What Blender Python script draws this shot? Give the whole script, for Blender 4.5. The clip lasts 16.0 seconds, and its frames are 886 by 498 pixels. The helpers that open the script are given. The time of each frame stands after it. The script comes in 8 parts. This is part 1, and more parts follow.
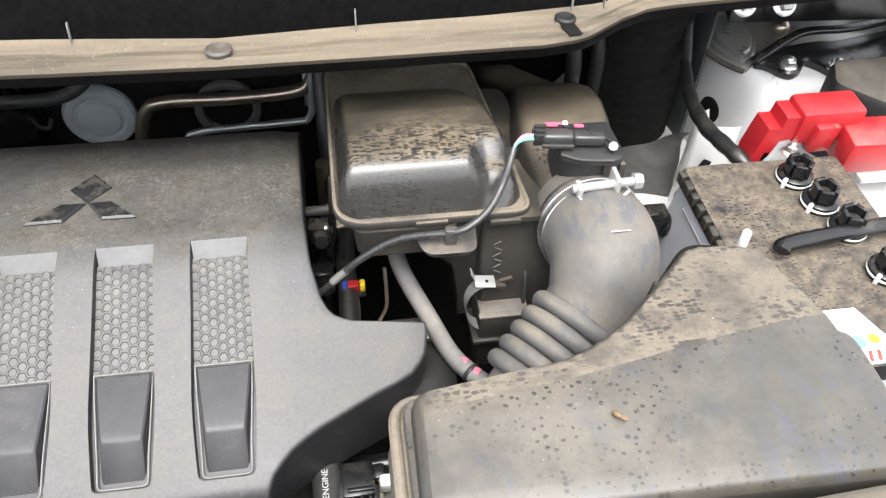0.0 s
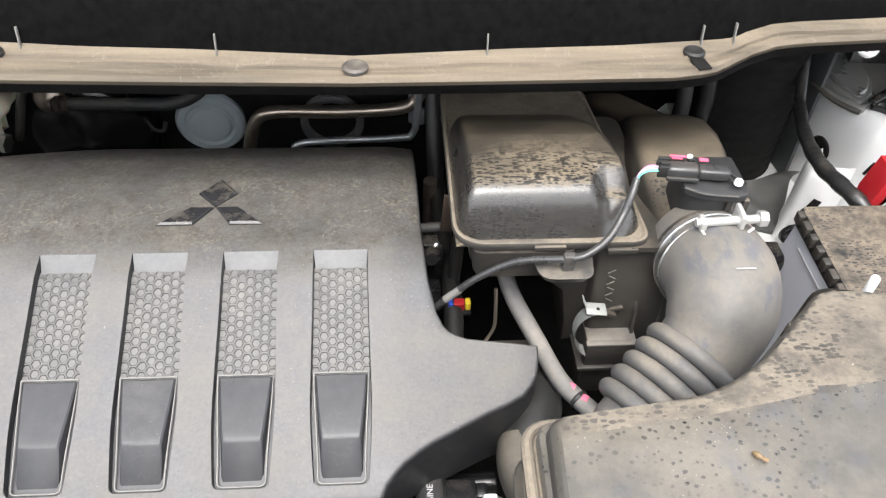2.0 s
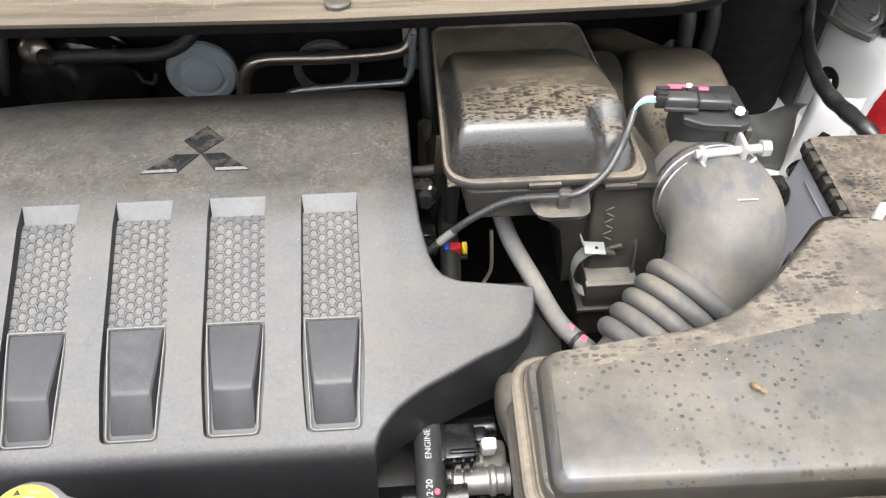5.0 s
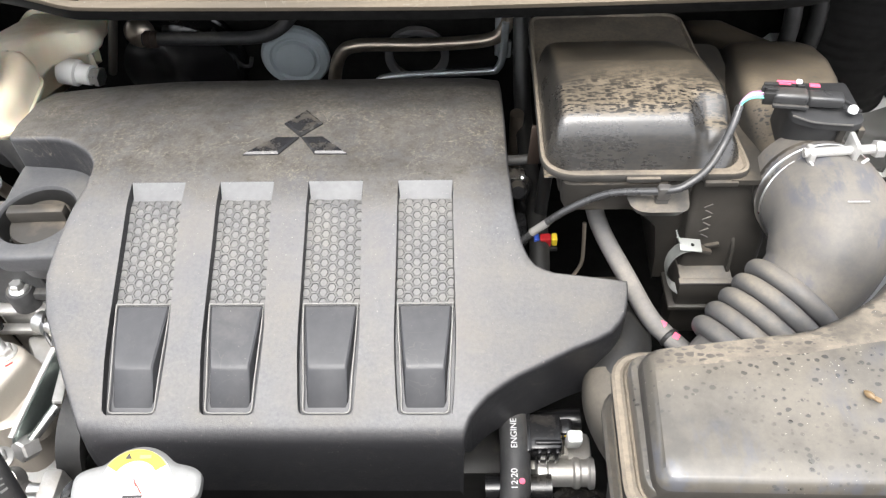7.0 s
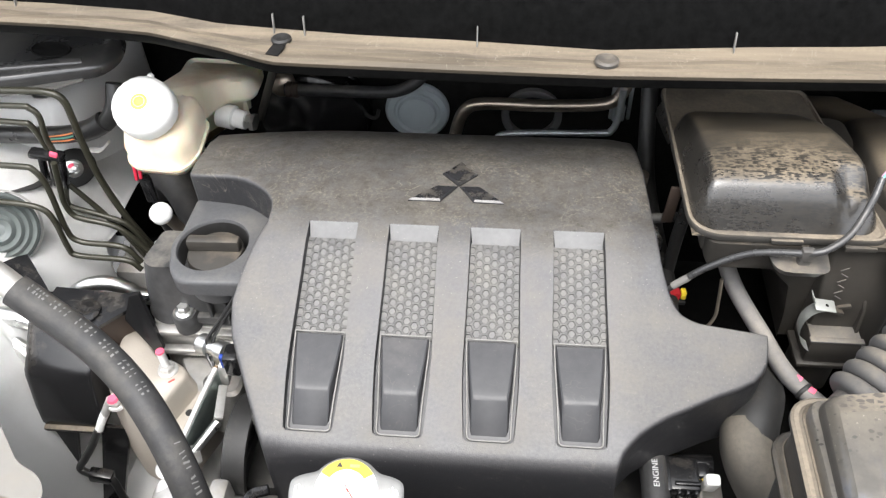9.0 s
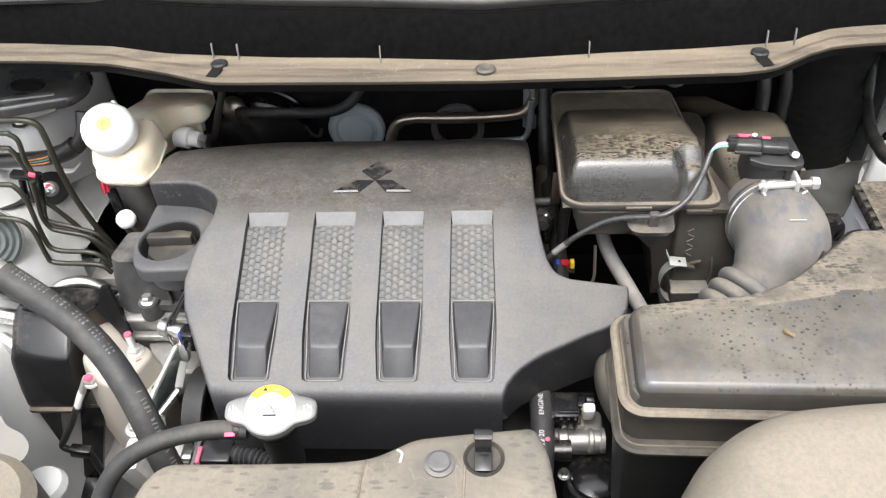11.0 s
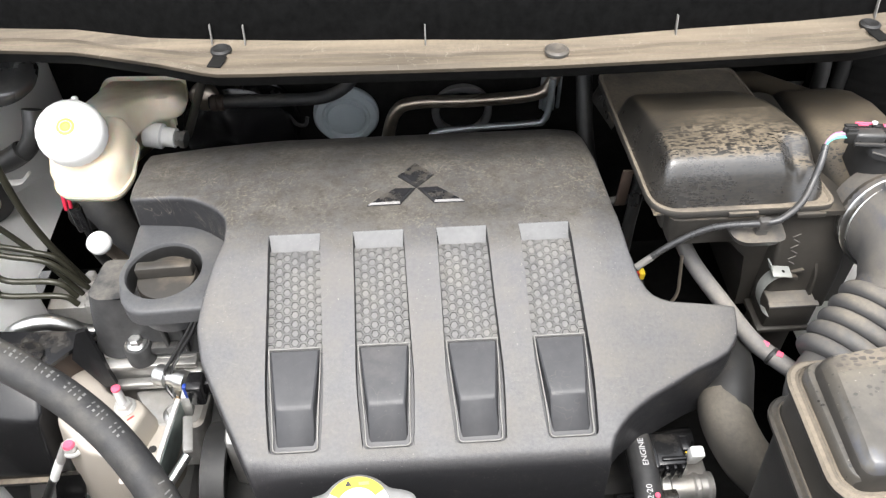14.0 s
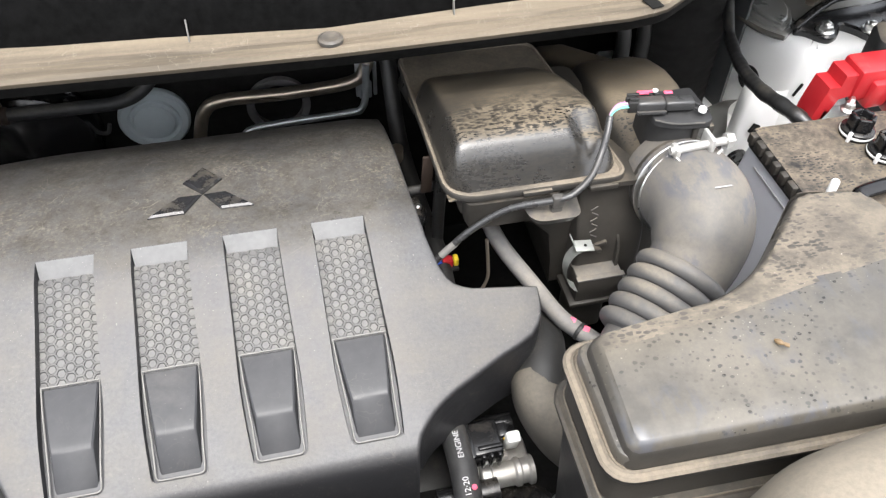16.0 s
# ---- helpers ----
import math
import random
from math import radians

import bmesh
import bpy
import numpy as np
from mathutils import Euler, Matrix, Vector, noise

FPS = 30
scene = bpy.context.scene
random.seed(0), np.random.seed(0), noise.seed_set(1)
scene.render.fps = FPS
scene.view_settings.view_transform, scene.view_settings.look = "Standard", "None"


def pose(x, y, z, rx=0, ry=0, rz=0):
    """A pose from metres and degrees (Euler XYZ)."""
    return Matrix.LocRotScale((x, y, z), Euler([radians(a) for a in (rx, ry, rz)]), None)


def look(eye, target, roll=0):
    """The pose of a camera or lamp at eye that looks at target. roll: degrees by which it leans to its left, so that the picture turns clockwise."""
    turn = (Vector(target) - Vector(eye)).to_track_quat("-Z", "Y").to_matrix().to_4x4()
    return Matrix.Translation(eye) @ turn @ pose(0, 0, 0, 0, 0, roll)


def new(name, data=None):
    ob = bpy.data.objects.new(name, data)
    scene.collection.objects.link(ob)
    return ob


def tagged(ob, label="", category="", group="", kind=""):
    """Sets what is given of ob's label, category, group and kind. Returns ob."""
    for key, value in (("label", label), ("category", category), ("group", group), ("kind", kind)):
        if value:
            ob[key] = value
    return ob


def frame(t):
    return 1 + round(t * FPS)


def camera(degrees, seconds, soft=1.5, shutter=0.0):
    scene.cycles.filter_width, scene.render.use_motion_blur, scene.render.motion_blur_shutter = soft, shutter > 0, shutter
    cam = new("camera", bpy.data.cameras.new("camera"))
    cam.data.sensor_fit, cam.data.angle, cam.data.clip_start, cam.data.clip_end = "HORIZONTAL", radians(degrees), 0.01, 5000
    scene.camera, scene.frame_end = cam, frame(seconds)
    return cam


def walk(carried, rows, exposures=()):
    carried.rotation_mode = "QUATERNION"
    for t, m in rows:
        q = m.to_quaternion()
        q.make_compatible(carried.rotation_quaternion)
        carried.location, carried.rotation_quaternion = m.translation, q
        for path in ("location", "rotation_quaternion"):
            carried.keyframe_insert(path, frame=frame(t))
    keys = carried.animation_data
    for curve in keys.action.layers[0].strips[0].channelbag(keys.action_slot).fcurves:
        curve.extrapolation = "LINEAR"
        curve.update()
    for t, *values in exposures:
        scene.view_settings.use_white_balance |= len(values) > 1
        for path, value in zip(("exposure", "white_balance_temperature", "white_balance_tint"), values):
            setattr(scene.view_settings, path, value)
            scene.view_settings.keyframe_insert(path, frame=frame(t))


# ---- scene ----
cam = camera(57.6, 16.0, soft=1.3)
SKY, SUN, STOPS, HOOD = 0.44, 0.52, 0.57, 82
METRES, EYE, TILT, LEAN, TURN, X0, Y0 = 0.9, 1.469, -47, -2.32, -8.84, 0.088, -0.068
ROWS = [
    (0.0, 0.0, 0.0, 0.0, -0.0, 0.0, -0.0),
    (0.5, -0.0136, -0.0079, 0.0019, 0.95, 0.94, -0.86),
    (1.0, -0.0343, -0.0082, -0.0035, 2.67, 0.58, -1.7),
    (1.5, -0.0484, -0.0077, -0.0035, 3.72, 0.59, -2.63),
    (2.0, -0.0656, -0.0116, 0.0019, 3.8, 1.12, -3.76),
    (2.5, -0.0723, -0.0072, 0.0045, 3.81, 1.09, -3.89),
    (3.0, -0.0719, -0.0004, 0.004, 3.87, 0.66, -3.39),
    (3.5, -0.0651, 0.0018, 0.0024, 3.97, 0.24, -3.07),
    (4.0, -0.0545, 0.0036, -0.0019, 4.04, -0.53, -2.49),
    (4.2, -0.0438, 0.0097, -0.0064, 4.26, -0.92, -2.34),
    (6.3, -0.054, 0.0136, -0.018, 6.37, -2.93, -2.81),
    (6.5, -0.0564, 0.0134, -0.0183, 7.27, -3.12, -3.07),
    (7.0, -0.0714, 0.0077, -0.0145, 9.58, -3.06, -4.38),
    (7.5, -0.1169, -0.0052, -0.0072, 12.74, -2.69, -7.01),
    (8.0, -0.175, -0.0329, -0.0159, 14.23, -2.03, -9.2),
    (8.2, -0.195, -0.0421, -0.0183, 13.58, -1.6, -9.15),
    (10.3, -0.1037, -0.2029, -0.0959, 11.15, 2.54, -5.55),
    (10.5, -0.0811, -0.2209, -0.1046, 11.26, 2.43, -5.53),
    (11.0, -0.0473, -0.241, -0.1029, 11.29, 3.11, -4.7),
    (11.5, -0.043, -0.2145, -0.0903, 11.23, 3.21, -3.59),
    (12.0, -0.0627, -0.1762, -0.0734, 9.18, 2.33, -2.49),
    (12.5, -0.1617, -0.1075, -0.0251, 4.15, 2.22, 0.04),
    (13.0, -0.2043, -0.0791, -0.0111, 2.06, 2.57, 0.7),
    (13.5, -0.245, -0.0873, -0.0154, 4.31, 2.86, -0.87),
    (14.0, -0.254, -0.0845, -0.0384, 5.48, 0.96, -1.99),
    (14.5, -0.2462, -0.0766, -0.0433, 4.48, -0.01, -1.6),
    (15.0, -0.2241, -0.0674, -0.0341, 2.63, 0.36, 0.19),
    (15.5, -0.1823, -0.0583, -0.0253, 0.15, 0.41, 2.51),
    (16.0, -0.1505, -0.0434, -0.0239, -2.14, -0.3, 3.68),
]
walk(cam, [(t, pose(X0, Y0, EYE, TILT, LEAN, TURN) @ pose(METRES * x, METRES * y, METRES * z, 90 + pitch, roll, yaw)) for t, x, y, z, yaw, pitch, roll in ROWS], exposures=[(0.0, STOPS + 0.03), (4.0, STOPS), (6.5, STOPS + 0.20), (7.5, STOPS + 0.06), (8.0, STOPS), (10.5, STOPS - 0.08), (11.0, STOPS - 0.10), (11.5, STOPS - 0.10), (12.5, STOPS), (16.0, STOPS + 0.03)])

# ---- light ----
world = bpy.data.worlds.new("world")
scene.world = world
world.use_nodes = True
wn, wl = world.node_tree.nodes, world.node_tree.links
sky = wn.new("ShaderNodeTexSky")
sky.sky_type, sky.sun_disc = "NISHITA", False
sky.sun_elevation, sky.sun_rotation = radians(70), radians(184)
sky.air_density, sky.dust_density = 1.0, 4.0
hue = wn.new("ShaderNodeHueSaturation")
hue.inputs["Saturation"].default_value = 0.22
wl.new(sky.outputs[0], hue.inputs["Color"])
wl.new(hue.outputs[0], wn["Background"].inputs[0])
wn["Background"].inputs[1].default_value = SKY
sun_data = bpy.data.lights.new("sun", "SUN")
sun_data.energy, sun_data.angle, sun_data.color = SUN, radians(40), (1.0, 0.975, 0.94)
sun = new("sun", sun_data)
sun.matrix_world = look((-0.1, -0.9, 4.6), (0, 0.4, 0.9))


# ---- materials ----
def mat(name, col, rough=0.5, metal=0.0, col2=None, scale=60.0, mix=0.5, bump=0.0, bump_scale=400.0,
        dust=None, dust_amount=0.0, dust_scale=9.0, dust_up=0.35, spots=0.0, spot_scale=150.0, spot_stretch=0.5, spot_cloud=13.0, rvar=0.1, coat=0.0, grit=0.0, stretch=None, gloss=0.5, scuff=0.0, scuff_from=None, spot_y=None, soil=0.0, soil_from=0.45, wipe=0.0, spot_size=0.58, film=0.0, side_shade=None, **extra):
    """A node material in world scale: two-tone grain, shade painted on steep faces, dust that settled on upward faces,
    drops that washed spots in it.
    """
    m = bpy.data.materials.new(name)
    m.use_nodes = True
    n, l = m.node_tree.nodes, m.node_tree.links
    b = n["Principled BSDF"]
    geo = n.new("ShaderNodeNewGeometry")
    pos = geo.outputs["Position"]

    def noise_tex(s, detail=6.0, rough_=0.6, along=None):
        t = n.new("ShaderNodeTexNoise")
        t.inputs["Scale"].default_value, t.inputs["Detail"].default_value, t.inputs["Roughness"].default_value = s, detail, rough_
        if along:
            mp = n.new("ShaderNodeMapping")
            mp.inputs["Scale"].default_value = along
            l.new(pos, mp.inputs["Vector"])
            l.new(mp.outputs[0], t.inputs["Vector"])
        else:
            l.new(pos, t.inputs["Vector"])
        return t.outputs["Fac"]

    def ramp(fac, lo, hi):
        r = n.new("ShaderNodeMapRange")
        r.inputs["From Min"].default_value, r.inputs["From Max"].default_value = lo, hi
        r.clamp = True
        l.new(fac, r.inputs["Value"])
        return r.outputs["Result"]

    def math_(op, a, c):
        k = n.new("ShaderNodeMath")
        k.operation = op
        for i, v in enumerate((a, c)):
            if isinstance(v, (int, float)):
                k.inputs[i].default_value = v
            else:
                l.new(v, k.inputs[i])
        return k.outputs[0]

    def mixc(fac, a, c):
        k = n.new("ShaderNodeMix")
        k.data_type = "RGBA"
        l.new(fac, k.inputs["Factor"])
        for i, v in ((6, a), (7, c)):
            if isinstance(v, tuple):
                k.inputs[i].default_value = (*v, 1)
            else:
                l.new(v, k.inputs[i])
        return k.outputs[2]

    col2 = col2 or tuple(min(1, c * 1.35 + 0.004) for c in col)
    fine = noise_tex(scale, along=stretch)
    colour = mixc(ramp(fine, 0.5 - 0.25 / max(mix, 0.05) * 0.5, 0.5 + 0.25), col, col2)
    # steep faces take a darker colour: the shade on the sides is painted in
    if side_shade:
        side_normal = n.new("ShaderNodeSeparateXYZ")
        l.new(geo.outputs["Normal"], side_normal.inputs[0])
        colour = mixc(ramp(side_normal.outputs["Z"], 0.35, 0.90), side_shade, colour)
    roughness = math_("ADD", math_("MULTIPLY", math_("SUBTRACT", noise_tex(scale * 0.35), 0.5), rvar * 2), rough)
    if dust:
        sep = n.new("ShaderNodeSeparateXYZ")
        l.new(geo.outputs["Normal"], sep.inputs[0])
        up = ramp(sep.outputs["Z"], dust_up, min(1.0, dust_up + 0.55))
        cloud = ramp(noise_tex(dust_scale, 8.0, 0.65, stretch), 0.62 - dust_amount * 0.5, 0.75 - dust_amount * 0.25)
        grain = ramp(noise_tex(260.0, 4.0, 0.7), 0.25, 0.6)
        f = math_("MULTIPLY", math_("MULTIPLY", up, cloud), math_("ADD", math_("MULTIPLY", grain, 0.45), 0.55))
        if spots:
            mp = n.new("ShaderNodeMapping")
            mp.inputs["Scale"].default_value = (spot_stretch, 1.0, 1.0)
            l.new(pos, mp.inputs["Vector"])
            drops = n.new("ShaderNodeTexVoronoi")
            drops.inputs["Scale"].default_value = spot_scale
            l.new(mp.outputs[0], drops.inputs["Vector"])
            tone = n.new("ShaderNodeSeparateColor")
            l.new(drops.outputs["Color"], tone.inputs[0])
            where = ramp(noise_tex(spot_cloud, 3.0), 0.58 - spots * 0.22, 0.66 - spots * 0.16)
            edge_ = math_("ADD", math_("SUBTRACT", drops.outputs["Distance"], math_("MULTIPLY", tone.outputs[0], spot_size)), math_("MULTIPLY", math_("SUBTRACT", noise_tex(420.0, 2.0), 0.5), 0.35))
            wet = math_("MULTIPLY", ramp(edge_, 0.06, -0.06), where)
            if spot_y:
                place = n.new("ShaderNodeSeparateXYZ")
                l.new(pos, place.inputs[0])
                wet = math_("MULTIPLY", wet, ramp(math_("ADD", place.outputs["Y"], math_("MULTIPLY", noise_tex(30.0), 0.05)), spot_y[1], spot_y[0]))
            dry = math_("SUBTRACT", 1.0, math_("MULTIPLY", wet, 0.95))
            f = math_("MULTIPLY", f, dry)
        f = math_("MULTIPLY", f, min(1.0, 0.35 + dust_amount * 0.8))
        colour = mixc(f, colour, dust)
        roughness = math_("ADD", roughness, math_("MULTIPLY", f, 0.35))
    if film:
        veil = math_("MULTIPLY", math_("ADD", math_("MULTIPLY", ramp(noise_tex(28.0, 6.0, 0.7), 0.35, 0.68), 0.5), 0.5), film)
        if spots:
            veil = math_("MULTIPLY", veil, math_("ADD", math_("MULTIPLY", dry, 0.8), 0.2))
        colour = mixc(veil, colour, dust)
        roughness = math_("ADD", roughness, math_("MULTIPLY", veil, 0.3))
    if soil:
        here = n.new("ShaderNodeSeparateXYZ")
        l.new(pos, here.inputs[0])
        back = ramp(math_("ADD", here.outputs["Y"], math_("MULTIPLY", noise_tex(14.0), 0.12)), soil_from + 0.04, soil_from + 0.10)
        facing = n.new("ShaderNodeSeparateXYZ")
        l.new(geo.outputs["Normal"], facing.inputs[0])
        back = math_("MULTIPLY", back, ramp(facing.outputs["Z"], 0.60, 0.88))
        blot = math_("ADD", math_("MULTIPLY", ramp(noise_tex(60.0, 8.0, 0.78), 0.38, 0.62), 0.75), 0.25)
        colour = mixc(math_("MULTIPLY", math_("MULTIPLY", back, blot), soil), colour, (0.050, 0.045, 0.037))
        flecks = math_("MULTIPLY", ramp(noise_tex(230.0, 7.0, 0.85), 0.50, 0.64), ramp(noise_tex(17.0, 4.0), 0.32, 0.66))
        colour = mixc(math_("MULTIPLY", math_("MULTIPLY", back, flecks), soil), colour, (0.215, 0.190, 0.150))
        specks = math_("MULTIPLY", ramp(noise_tex(330.0, 3.0, 0.7), 0.58, 0.66), ramp(noise_tex(26.0, 4.0), 0.40, 0.58))
        colour = mixc(math_("MULTIPLY", math_("MULTIPLY", back, specks), soil * 0.75), colour, (0.020, 0.018, 0.015))
    if wipe:
        rub = math_("MULTIPLY", ramp(noise_tex(70.0, 6.0, 0.65, (1.0, 0.35, 1.0)), 0.48, 0.58), ramp(noise_tex(13.0, 3.0), 0.45, 0.58))
        colour = mixc(math_("MULTIPLY", rub, wipe), colour, (0.060, 0.070, 0.10))
    if scuff:
        st = n.new("ShaderNodeTexNoise")
        st.inputs["Scale"].default_value, st.inputs["Detail"].default_value, st.inputs["Distortion"].default_value = 16.0, 3.0, 2.6
        l.new(pos, st.inputs["Vector"])
        away = n.new("ShaderNodeMath")
        away.operation = "ABSOLUTE"
        l.new(math_("SUBTRACT", st.outputs["Fac"], 0.5), away.inputs[0])
        line = math_("MULTIPLY", ramp(away.outputs[0], 0.010, 0.002), ramp(noise_tex(22.0, 4.0), 0.48, 0.64))
        if scuff_from is not None:
            side_ = n.new("ShaderNodeSeparateXYZ")
            l.new(pos, side_.inputs[0])
            line = math_("MULTIPLY", line, math_("ADD", math_("MULTIPLY", ramp(side_.outputs["Y"], scuff_from, scuff_from + 0.06), 0.75), 0.25))
        colour = mixc(math_("MULTIPLY", line, scuff), colour, (0.30, 0.27, 0.22))
    if grit:
        g = math_("MULTIPLY", ramp(noise_tex(560.0, 2.0), 0.70, 0.76), ramp(noise_tex(9.0, 4.0), 0.40, 0.62))
        colour = mixc(math_("MULTIPLY", g, grit), colour, (0.42, 0.39, 0.34))
    l.new(colour, b.inputs["Base Color"])
    l.new(roughness, b.inputs["Roughness"])
    b.inputs["Metallic"].default_value = metal
    b.inputs["Coat Weight"].default_value = coat
    b.inputs["Specular IOR Level"].default_value = gloss
    b.inputs["Coat Roughness"].default_value = 0.08
    for key, value in extra.items():
        b.inputs[key.replace("_", " ").title()].default_value = value
    if bump:
        bp = n.new("ShaderNodeBump")
        bp.inputs["Strength"].default_value, bp.inputs["Distance"].default_value = bump, 0.0006
        l.new(noise_tex(bump_scale, 5.0), bp.inputs["Height"])
        l.new(bp.outputs[0], b.inputs["Normal"])
    return m


